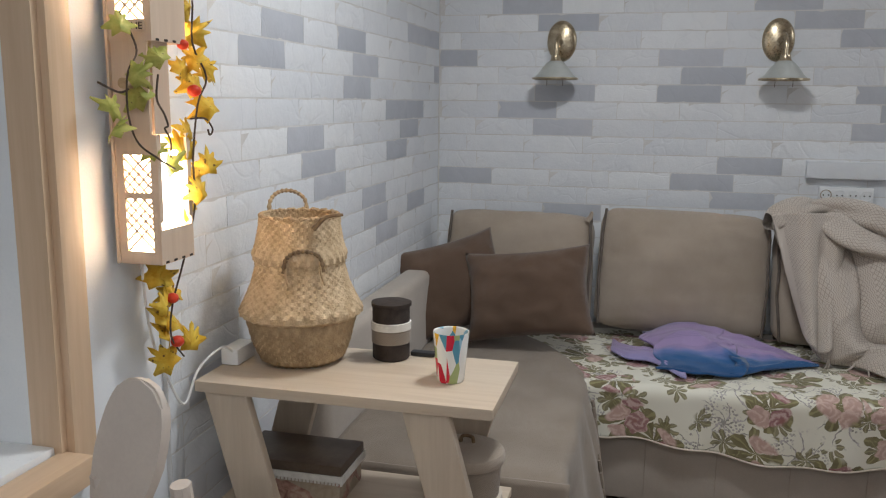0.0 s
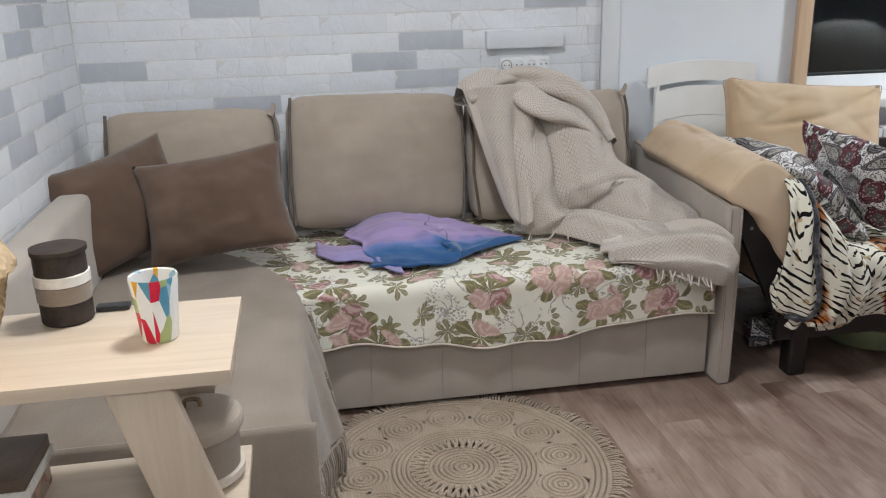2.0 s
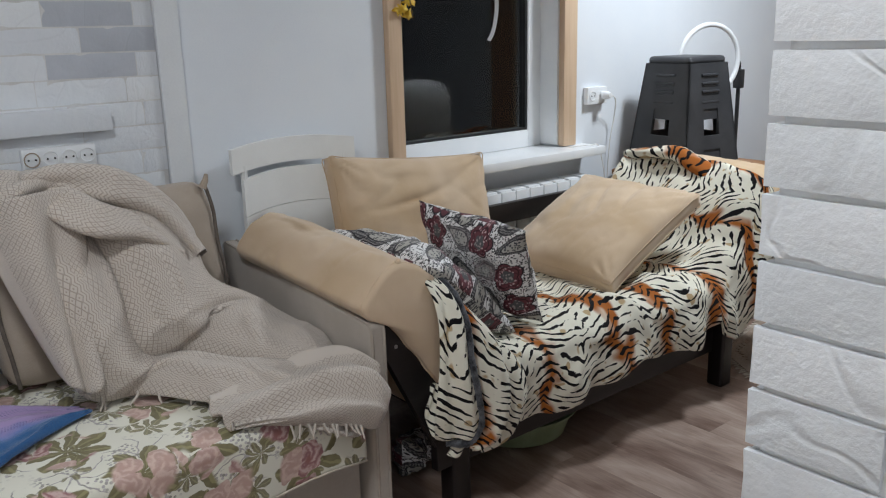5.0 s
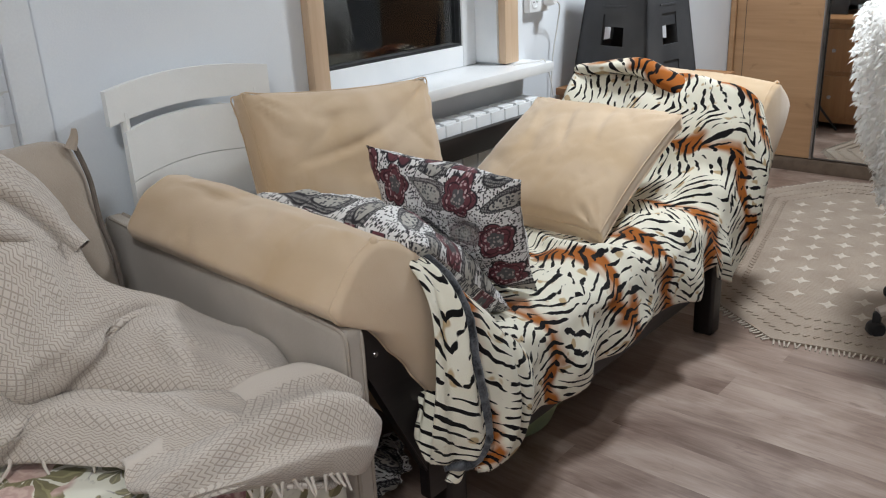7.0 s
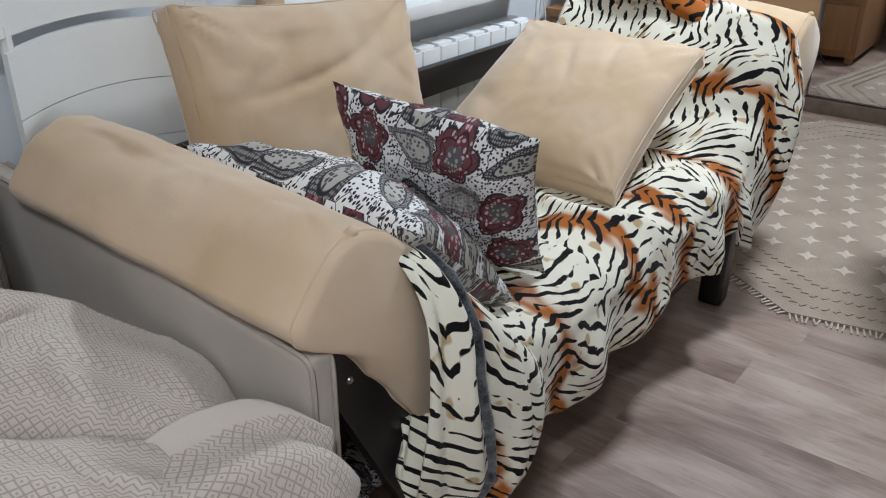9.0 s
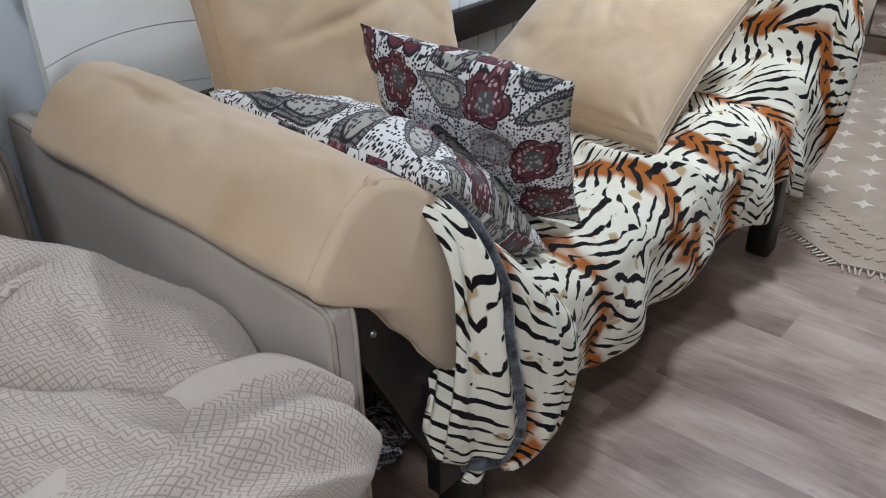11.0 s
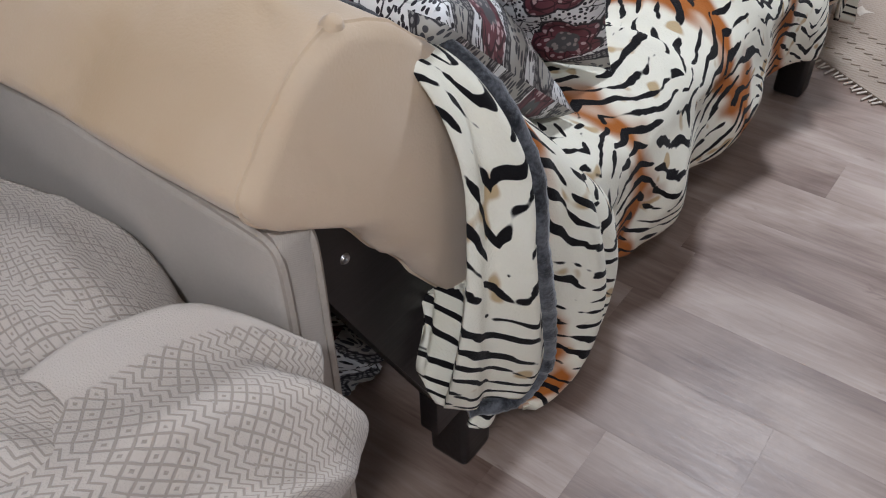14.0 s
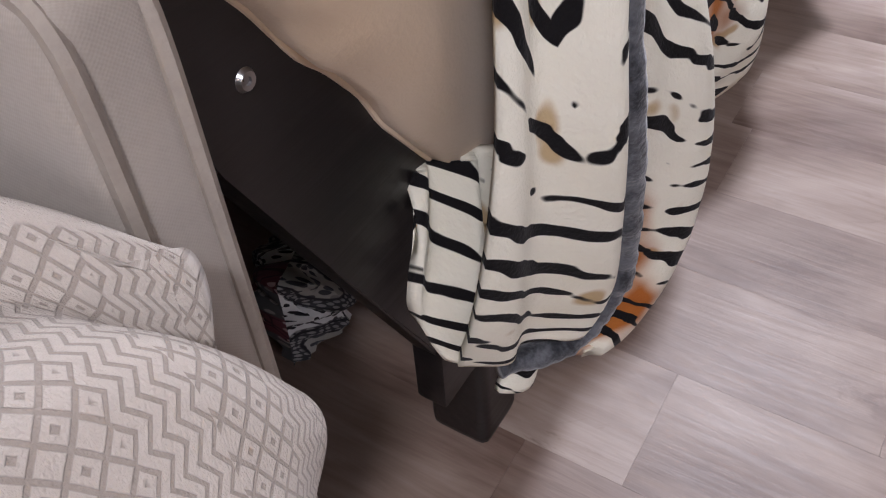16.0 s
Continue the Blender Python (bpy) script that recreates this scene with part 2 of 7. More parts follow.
CORD = plain("white_cord", (0.75, 0.74, 0.72), (0.82, 0.81, 0.80), 0.5, 40, 200, 0.05)
GREEN_PLASTIC = plain("pale_green_plastic", (0.23, 0.28, 0.16), (0.30, 0.35, 0.21), 0.4, 10, 200, 0.05)
METAL = plain("grey_metal", (0.35, 0.35, 0.36), (0.45, 0.45, 0.46), 0.3, 20, 200, 0.05, 1.0)
HOLE_SHADE = plain("dark_slot", (0.02, 0.02, 0.02), (0.03, 0.03, 0.03), 0.7)
INK = plain("dark_ink", (0.02, 0.015, 0.01), (0.035, 0.025, 0.02), 0.6)


def leaf_material(name, a, b, vein):
    k = Tree(name)
    v = k.coords("Object")
    n = k.noise(v, 45, 3)
    spots = k.step(k.noise(v, 90, 2), 0.64, 0.72)
    col = k.mix(spots, k.mix(k.step(n, 0.35, 0.65), a, b), vein)
    m = k.done(col, 0.6, n, 0.3, 0.002)
    k.bsdf.inputs["Subsurface Weight"].default_value = 0.0
    return m


LEAF_YELLOW = leaf_material("yellow_leaf", (0.62, 0.36, 0.02), (0.72, 0.50, 0.06), (0.16, 0.08, 0.02))
LEAF_GREEN = leaf_material("green_leaf", (0.30, 0.33, 0.06), (0.47, 0.45, 0.12), (0.14, 0.13, 0.03))


def tiger_material():
    k = Tree("tiger_print_fleece")
    u, v, _ = k.split(k.coords("UV"))
    base = k.coords("UV")
    n1, n2, n3 = k.noise(base, 3.2, 2), k.noise(base, 9, 2), k.noise(base, 26, 2)
    uu = k.math("ADD", u, k.math("MULTIPLY", k.math("SUBTRACT", n1, 0.5), 0.30))
    tri = k.math("ABSOLUTE", k.math("SUBTRACT", k.math("FRACT", k.math("MULTIPLY", uu, 3.6)), 0.5))
    wob = k.math("MULTIPLY", k.math("SUBTRACT", n2, 0.5), 13.0)
    wob2 = k.math("MULTIPLY", k.math("SUBTRACT", n3, 0.5), 2.2)
    phase = k.math("ADD", k.math("ADD", k.math("MULTIPLY", v, 215.0), k.math("MULTIPLY", tri, -34.0)), k.math("ADD", wob, wob2))
    s = k.math("SINE", phase)
    breaks = k.noise(k.coords("UV", (0.8, 2.1, 1)), 18, 2, 0.5, 0.4)
    thr = k.math("MULTIPLY_ADD", breaks, 4.2, -1.42)
    thr = k.math("SUBTRACT", thr, k.math("MULTIPLY", k.step(tri, 0.14, 0.02), 0.35))
    black = k.step(k.math("SUBTRACT", s, thr), -0.08, 0.10)
    orange = k.math("MULTIPLY", k.step(k.math("ADD", tri, k.math("MULTIPLY", k.math("SUBTRACT", n2, 0.5), 0.5)), 0.16, 0.05), k.step(k.noise(base, 5.5, 2), 0.34, 0.46))
    spots = k.math("MULTIPLY", k.step(k.noise(base, 22, 1), 0.63, 0.69), 0.75)
    col = k.mix(n3, (0.76, 0.72, 0.59), (0.85, 0.82, 0.71))
    col = k.mix(spots, col, (0.42, 0.25, 0.07))
    col = k.mix(orange, col, k.mix(n2, (0.28, 0.075, 0.014), (0.48, 0.17, 0.035)))
    col = k.mix(black, col, (0.010, 0.009, 0.010))
    return k.done(col, 0.9, k.noise(base, 340, 2), 0.5, 0.002, 0, 0.06, 0.1)


def floral_material(name="rose_print_cotton", zoom=1.0):
    k = Tree(name)
    base = k.coords("UV", (zoom, zoom, 1))
    jit = k.node("ShaderNodeTexNoise", Vector=base, Scale=15.0, Detail=3.0)

    def shift(amount):
        n = k.node("ShaderNodeVectorMath")
        n.operation = "MULTIPLY_ADD"
        k.put(n.inputs[0], jit.outputs["Color"])
        n.inputs[1].default_value = (amount, amount, 0)
        k.put(n.inputs[2], base)
        return n.outputs[0]

    def motif(vec, scale, rand):
        cell = k.voronoi(vec, scale, "F1", rand)
        d = k.node("ShaderNodeVectorMath")
        d.operation = "SUBTRACT"
        k.put(d.inputs[0], vec)
        k.put(d.inputs[1], cell["Position"])
        x, y, _ = k.split(d.outputs[0])
        return cell["Distance"], k.math("ARCTAN2", y, x), k.split(cell["Color"])

    v1, v2 = shift(0.045), shift(0.05)
    col = k.mix(k.noise(base, 5, 2), (0.70, 0.675, 0.57), (0.77, 0.75, 0.66))
    # grey sprigs between the posies: thin branches with small blossoms
    r, th, rnd = motif(v2, 5.3, 0.9)
    arm = k.math("ABSOLUTE", k.math("SINE", k.math("ADD", k.math("MULTIPLY", th, 3.5), k.math("MULTIPLY", r, 5.0))))
    twig = k.math("MULTIPLY", k.step(k.math("MULTIPLY", arm, r), 0.05, 0.02), k.step(r, 0.52, 0.42))
    bl = k.voronoi(base, 95, "F1", 0.9)
    bloom = k.math("MULTIPLY", k.math("MULTIPLY", k.step(bl["Distance"], 0.40, 0.30), k.step(k.noise(base, 13, 2), 0.49, 0.54)), k.step(r, 0.56, 0.36))
    grey = k.math("MULTIPLY", k.math("MAXIMUM", twig, bloom), k.step(rnd[0], 0.12, 0.18))
    col = k.mix(k.math("MULTIPLY", grey, 0.75), col, k.mix(k.split(bl["Color"])[0], (0.12, 0.11, 0.10), (0.44, 0.40, 0.42)))

    def leaves(seed, scale, lo, hi):
        # long leaves fanned round each posy
        q, a, c = motif(v1, scale, 0.8)
        fan = k.math("ABSOLUTE", k.math("COSINE", k.math("ADD", k.math("MULTIPLY", a, 3.5), k.math("MULTIPLY", c[1], 6.0 + seed))))
        reach = k.math("MULTIPLY_ADD", k.math("POWER", fan, 0.7), hi - lo, lo)
        leaf = k.math("MULTIPLY", k.step(k.math("SUBTRACT", reach, q), 0.0, 0.025), k.step(fan, 0.30, 0.42))
        leaf = k.math("MULTIPLY", leaf, k.step(k.noise(base, 7 + seed, 1), 0.36, 0.40))
        rib = k.step(fan, 0.965, 0.995)
        tone = k.mix(k.noise(base, 24, 2), (0.085, 0.072, 0.036), (0.31, 0.275, 0.15))
        tone = k.mix(k.math("MULTIPLY", rib, 0.5), tone, (0.40, 0.37, 0.19))
        return leaf, tone, q, a, c

    leaf, tone, q, a, c = leaves(0.0, 4.8, 0.12, 0.46)
    col = k.mix(leaf, col, tone)
    leaf2, tone2, _, _, _ = leaves(2.0, 8.2, 0.06, 0.36)
    col = k.mix(k.math("MULTIPLY", leaf2, 0.9), col, tone2)
    # roses: a spiral of petals round a dark heart, in groups
    d, t, e = motif(v1, 10.8, 0.75)
    group = k.step(k.math("MULTIPLY_ADD", e[2], 0.10, q), 0.40, 0.34)
    scallop = k.math("MULTIPLY_ADD", k.math("SINE", k.math("MULTIPLY_ADD", t, 6.0, k.math("MULTIPLY", e[0], 9.0))), 0.035, 0.46)
    rose = k.math("MULTIPLY", k.step(k.math("SUBTRACT", scallop, d), 0.0, 0.03), group)
    spiral = k.math("SINE", k.math("ADD", k.math("MULTIPLY", t, 3.0), k.math("ADD", k.math("MULTIPLY", d, 24.0), k.math("MULTIPLY", k.noise(base, 34, 3), 15.0))))
    petal = k.math("MULTIPLY_ADD", spiral, 0.22, 0.5)
    pcol = k.ramp(petal, [(0.22, (0.26, 0.115, 0.125)), (0.5, (0.40, 0.235, 0.225)), (0.78, (0.60, 0.45, 0.415))])
    pcol = k.mix(k.step(d, 0.17, 0.05), pcol, (0.30, 0.135, 0.125))
    pcol = k.mix(k.math("MULTIPLY", k.step(e[0], 0.45, 0.6), 0.5), pcol, (0.68, 0.52, 0.43))
    col = k.mix(rose, col, pcol)
    return k.done(col, 0.85, k.noise(base, 420, 2), 0.35, 0.0012, 0, 0.15, 0.2)


def paisley_material():
    k = Tree("paisley_print_satin")
    base = k.coords("UV")

    def warped(scale, amount):
        w = k.node("ShaderNodeTexNoise", Vector=base, Scale=scale, Detail=1.0)
        n = k.node("ShaderNodeVectorMath")
        n.operation = "MULTIPLY_ADD"
        k.put(n.inputs[0], w.outputs["Color"])
        n.inputs[1].default_value = (amount, amount, 0)
        k.put(n.inputs[2], base)
        return n.outputs[0]

    S = 10.8
    v, vf = warped(9.0, 0.02), warped(40.0, 0.010)
    dark, white = (0.020, 0.018, 0.024), (0.80, 0.79, 0.78)
    # ground: white with sprigs of small dark leaves
    leaf = k.voronoi(vf, 165, "F1", 0.85)
    leaves = k.math("MULTIPLY", k.step(leaf["Distance"], 0.40, 0.32), k.step(k.split(leaf["Color"])[0], 0.40, 0.44))
    stem = k.math("MULTIPLY", k.step(k.voronoi(warped(22.0, 0.03), 34, "DISTANCE_TO_EDGE")["Distance"], 0.040, 0.020), k.step(k.noise(base, 18, 1), 0.46, 0.50))
    col = k.mix(k.math("MAXIMUM", leaves, stem), white, dark)
    cell = k.voronoi(v, S, "F1", 0.42)
    d = k.node("ShaderNodeVectorMath")
    d.operation = "SUBTRACT"
    k.put(d.inputs[0], v)
    k.put(d.inputs[1], cell["Position"])
    x, y, _ = k.split(d.outputs[0])
    x, y = k.math("MULTIPLY", x, S), k.math("MULTIPLY", y, S)
    rnd = k.split(cell["Color"])
    turn = k.math("MULTIPLY", rnd[1], 6.2832)
    cs, sn = k.math("COSINE", turn), k.math("SINE", turn)
    px = k.math("SUBTRACT", k.math("MULTIPLY", x, cs), k.math("MULTIPLY", y, sn))
    py = k.math("ADD", k.math("MULTIPLY", x, sn), k.math("MULTIPLY", y, cs))
    bead = k.voronoi(base, 210, "F1", 0.3)["Distance"]
    tiny = k.voronoi(vf, 130, "F1", 0.8)
    specks = k.step(tiny["Distance"], 0.42, 0.34)
    is_drop = k.step(rnd[0], 0.34, 0.36)
    # drops: a bent teardrop, hatched dark rim, beaded line, pale sprigged heart
    qx = k.math("SUBTRACT", px, k.math("MULTIPLY", k.math("POWER", k.math("ADD", py, 0.55), 2.0), 0.34))
    qx = k.math("ADD", qx, 0.10)
    wide = k.math("MAXIMUM", k.math("MULTIPLY_ADD", py, -0.30, 0.33), 0.07)
    e = k.math("SQRT", k.math("ADD", k.math("POWER", k.math("DIVIDE", qx, wide), 2.0), k.math("POWER", k.math("DIVIDE", py, 0.60), 2.0)))
    hatch = k.mix(k.step(bead, 0.42, 0.30), (0.045, 0.043, 0.050), (0.30, 0.29, 0.28))
    heart = k.mix(k.math("MULTIPLY", specks, k.step(k.split(tiny["Color"])[1], 0.35, 0.40)), (0.44, 0.42, 0.38), (0.06, 0.06, 0.07))
    drop = k.mix(k.step(e, 0.74, 0.70), hatch, k.mix(k.step(e, 0.66, 0.62), dark, heart))
    drop = k.mix(k.step(k.math("ABSOLUTE", k.math("SUBTRACT", e, 0.93)), 0.035, 0.015), drop, dark)
    in_drop = k.math("MULTIPLY", is_drop, k.step(e, 1.02, 0.98))
    col = k.mix(in_drop, col, drop)
    # blossoms: scalloped maroon petals with a grey heart
    r = k.math("SQRT", k.math("ADD", k.math("MULTIPLY", x, x), k.math("MULTIPLY", y, y)))
    th = k.math("ADD", k.math("ARCTAN2", y, x), turn)
    lobes = k.math("MULTIPLY_ADD", k.math("ABSOLUTE", k.math("SINE", k.math("MULTIPLY", th, 2.5))), 0.14, 0.42)
    f = k.math("DIVIDE", r, lobes)
    petal = k.mix(k.noise(base, 34, 2), (0.085, 0.020, 0.030), (0.21, 0.070, 0.085))
    petal = k.mix(k.math("MULTIPLY", k.step(k.voronoi(vf, 52, "DISTANCE_TO_EDGE")["Distance"], 0.05, 0.02), 0.85), petal, (0.03, 0.012, 0.018))
    petal = k.mix(k.math("MULTIPLY", specks, k.step(k.split(tiny["Color"])[0], 0.72, 0.76)), petal, (0.55, 0.40, 0.40))
    core = k.mix(k.math("MULTIPLY", specks, k.step(k.split(tiny["Color"])[2], 0.5, 0.55)), (0.10, 0.10, 0.105), (0.36, 0.32, 0.30))
    flower = k.mix(k.step(f, 0.44, 0.40), petal, core)
    flower = k.mix(k.step(k.math("ABSOLUTE", k.math("SUBTRACT", f, 0.72)), 0.045, 0.02), flower, (0.045, 0.016, 0.022))
    flower = k.mix(k.step(f, 0.90, 0.94), flower, dark)
    col = k.mix(k.math("MULTIPLY", k.math("SUBTRACT", 1.0, is_drop), k.step(f, 1.02, 0.98)), col, flower)
    return k.done(col, 0.5, k.noise(base, 300, 2), 0.2, 0.001, 0, 0.0, 0.3)


def knit_material():
    k = Tree("zigzag_diamond_knit")
    base = k.coords("UV")
    u, v, _ = k.split(base)
    n = k.noise(base, 5, 3)
    uw = k.math("ADD", u, k.math("MULTIPLY", n, 0.03))
    tu = k.math("ABSOLUTE", k.math("SUBTRACT", k.math("FRACT", k.math("MULTIPLY", uw, 52.0)), 0.5))
    tv = k.math("ABSOLUTE", k.math("SUBTRACT", k.math("FRACT", k.math("MULTIPLY", v, 42.0)), 0.5))
    dia = k.math("ABSOLUTE", k.math("SUBTRACT", k.math("ADD", tu, tv), 0.5))
    dline = k.step(dia, 0.13, 0.07)
    dcore = k.step(k.math("ADD", tu, tv), 0.16, 0.10)
    zig = k.math("FRACT", k.math("ADD", k.math("MULTIPLY", v, 86.0), k.math("MULTIPLY", tu, 1.7)))
    zline = k.step(k.math("ABSOLUTE", k.math("SUBTRACT", zig, 0.5)), 0.20, 0.12)
    band = k.step(k.math("FRACT", k.math("MULTIPLY", v, 8.5)), 0.52, 0.55)
    pat = k.math("ADD", k.math("MULTIPLY", zline, band), k.math("MULTIPLY", k.math("MAXIMUM", dline, dcore), k.math("SUBTRACT", 1.0, band)), clamp=True)
    hem = k.step(u, 0.06, 0.065)
    pat = k.math("MULTIPLY", pat, hem)
    fine = k.noise(base, 400, 2)
    col = k.mix(n, (0.54, 0.475, 0.415), (0.63, 0.565, 0.505))
    col = k.mix(k.math("MULTIPLY", pat, 0.85), col, (0.36, 0.305, 0.26))
    return k.done(col, 0.9, k.math("ADD", k.math("MULTIPLY", pat, -0.8), fine), 0.6, 0.002, 0, 0.3, 0.15)


def scarf_material():
    k = Tree("tie_dyed_blue_lilac_knit")
    base = k.coords("UV")
    u, v, _ = k.split(base)
    n = k.noise(base, 6, 3)
    f = k.math("ADD", v, k.math("MULTIPLY", k.math("SUBTRACT", n, 0.5), 0.25))
    col = k.ramp(f, [(0.0, (0.018, 0.075, 0.20)), (0.22, (0.028, 0.115, 0.29)), (0.30, (0.13, 0.19, 0.43)), (0.38, (0.36, 0.27, 0.48)), (0.80, (0.38, 0.29, 0.50)), (1.0, (0.24, 0.25, 0.48))])
    holes = k.math("MULTIPLY", k.step(k.voronoi(base, 85, "F1", 0.2)["Distance"], 0.30, 0.22), k.step(k.math("SINE", k.math("MULTIPLY", v, 55.0)), 0.2, 0.5))
    col = k.mix(k.math("MULTIPLY", holes, 0.55), col, (0.03, 0.04, 0.10))
    return k.done(col, 0.85, k.math("SUBTRACT", k.noise(base, 220, 2), holes), 0.5, 0.002, 0, 0.3, 0.15)


def paper_material():
    k = Tree("rose_print_paper")
    base = k.coords("Object")
    d = k.voronoi(base, 26, "F1", 1.0, "3D")
    n = k.noise(base, 40, 3, 0.6, 1.0)
    col = k.ramp(n, [(0.3, (0.20, 0.085, 0.07)), (0.5, (0.46, 0.27, 0.21)), (0.7, (0.62, 0.48, 0.38))])
    col = k.mix(k.step(k.split(d["Color"])[0], 0.6, 0.7), col, k.mix(n, (0.30, 0.22, 0.14), (0.60, 0.52, 0.42)))
    return k.done(col, 0.5, n, 0.1)


def mug_material():
    k = Tree("striped_glazed_ceramic")
    v = k.coords("Object", (1, 1, 1), (0, 0.5, 0))
    c = k.voronoi(k.coords("Object", (62, 62, 17), (0.3, 0.45, 0.3)), 1.0, "F1", 1.0, "3D")
    r = k.split(c["Color"])[0]
    col = k.ramp(r, [(0.0, (0.80, 0.80, 0.78)), (0.55, (0.62, 0.02, 0.05)), (0.66, (0.30, 0.52, 0.66)), (0.76, (0.75, 0.42, 0.05)), (0.82, (0.10, 0.30, 0.42)), (0.88, (0.38, 0.45, 0.20)), (0.93, (0.80, 0.80, 0.78))])
    col.node.color_ramp.interpolation = "CONSTANT"
    return k.done(col, 0.15, k.noise(v, 40), 0.02)


def glow(name, colour, strength):
    k = Tree(name)
    k.bsdf.inputs["Base Color"].default_value = (*colour, 1)
    k.bsdf.inputs["Emission Color"].default_value = (*colour, 1)
    k.bsdf.inputs["Emission Strength"].default_value = strength
    return k.mat


TIGER, FLORAL, PAISLEY, KNIT = tiger_material(), floral_material(), paisley_material(), knit_material()
FLORAL_SEAT = floral_material("rose_print_seat_cloth", 1.4)
SCARF, PAPER, CERAMIC = scarf_material(), paper_material(), mug_material()
LANTERN_GLOW = glow("warm_lantern_diffuser", (1.0, 0.82, 0.58), 26.0)
BINDING = plain("charcoal_fleece_binding", (0.014, 0.015, 0.019), (0.13, 0.135, 0.15), 0.9, 34, 300, 0.5, 0, 0.4, 0.15)
# glow of the assumed ceiling fixtures, which stay out of view
LAMP_GLOW = glow("ceiling_diffuser", (1.0, 0.98, 0.95), 2.0)


def glass_material(name, tint, rough):
    k = Tree(name)
    b = k.bsdf
    b.inputs["Base Color"].default_value = (*tint, 1)
    b.inputs["Transmission Weight"].default_value = 1.0
    b.inputs["Roughness"].default_value = rough
    b.inputs["IOR"].default_value = 1.45
    return k.mat


GLASS = glass_material("window_glass", (0.9, 0.95, 0.95), 0.0)
FROSTED = plain("frosted_glass_shade", (0.42, 0.44, 0.42), (0.50, 0.52, 0.50), 0.35, 12, 200, 0.05)
MIRROR = plain("mirror_silver", (0.86, 0.88, 0.88), (0.87, 0.89, 0.89), 0.08, 3, 5, 0.0, 1.0)
MIRROR.node_tree.nodes["Principled BSDF"].inputs["Roughness"].default_value = 0.02
for link in list(MIRROR.node_tree.links):
    if link.to_socket.name in ("Roughness", "Normal"):
        MIRROR.node_tree.links.remove(link)
NIGHT = plain("night_outside", (0.006, 0.008, 0.011), (0.012, 0.015, 0.02), 0.9, 2, 10, 0.0)

# ---- mesh helpers ----
ORIGIN = {}


def thing(name, x, y, z, label, category, group="", kind=""):
    ob = new(name)
    ob.empty_display_size = 0.05
    ob.matrix_world = pose(x, y, z)
    ORIGIN[ob.name] = Vector((x, y, z))
    return tagged(ob, label, category, group, kind)


def mesh_of(name, bm, material, shift=None, smooth=True):
    if shift is not None:
        bmesh.ops.translate(bm, verts=bm.verts, vec=-shift)
    bmesh.ops.recalc_face_normals(bm, faces=bm.faces)
    me = bpy.data.meshes.new(name)
    bm.to_mesh(me)
    bm.free()
    me.materials.append(material)
    if smooth:
        me.shade_smooth()
        if smooth != "soft":
            me.set_sharp_from_angle(angle=radians(38))
    return me


def part(name, bm, material, parent, label="", smooth=True, solid=0.0):
    """A mesh given in world metres becomes one part of a thing or of another part."""
    shift = ORIGIN[parent.name]
    ob = new(name, mesh_of(name, bm, material, shift, smooth))
    ob.parent = parent
    ORIGIN[ob.name] = shift
    if solid:
        m = ob.modifiers.new("thickness", "SOLIDIFY")
        m.thickness, m.offset = solid, -1
    return tagged(ob, label)


def single(name, bm, material, label, category, group="", kind="", smooth=True, solid=0.0):
    """A thing of one mesh, its origin at the foot of its middle."""
    lo = Vector([min(v.co[i] for v in bm.verts) for i in range(3)])
    hi = Vector([max(v.co[i] for v in bm.verts) for i in range(3)])
    base = Vector(((lo.x + hi.x) / 2, (lo.y + hi.y) / 2, lo.z))
    ob = new(name, mesh_of(name, bm, material, base, smooth))
    ob.location = base
    ORIGIN[ob.name] = base
    if solid:
        m = ob.modifiers.new("thickness", "SOLIDIFY")
        m.thickness, m.offset = solid, -1
    return tagged(ob, label, category, group, kind)


def box(x0, x1, y0, y1, z0, z1, bevel=0.0, bm=None, m=None, seg=2):
    out = bm or bmesh.new()
    got = bmesh.ops.create_cube(out, size=1.0)["verts"]
    bmesh.ops.scale(out, verts=got, vec=(x1 - x0, y1 - y0, z1 - z0))
    bmesh.ops.translate(out, verts=got, vec=((x0 + x1) / 2, (y0 + y1) / 2, (z0 + z1) / 2))
    if bevel:
        edges = list({e for v in got for e in v.link_edges})
        res = bmesh.ops.bevel(out, geom=edges, offset=bevel, segments=seg, affect="EDGES", profile=0.6)
        got = list({v for f in res["faces"] for v in f.verts} | {v for v in got if v.is_valid})
    if m is not None:
        bmesh.ops.transform(out, matrix=m, verts=[v for v in got if v.is_valid])
    return out


def catmull(points, s):
    """A smooth curve through a few guide points, s from 0 to 1."""
    n = len(points) - 1
    f = min(max(s, 0.0), 0.99999) * n
    i = int(f)
    f -= i
    p = [Vector(points[min(max(i + k, 0), n)]) for k in (-1, 0, 1, 2)]
    return 0.5 * (2 * p[1] + (p[2] - p[0]) * f + (2 * p[0] - 5 * p[1] + 4 * p[2] - p[3]) * f * f + (3 * p[1] - p[0] - 3 * p[2] + p[3]) * f ** 3)


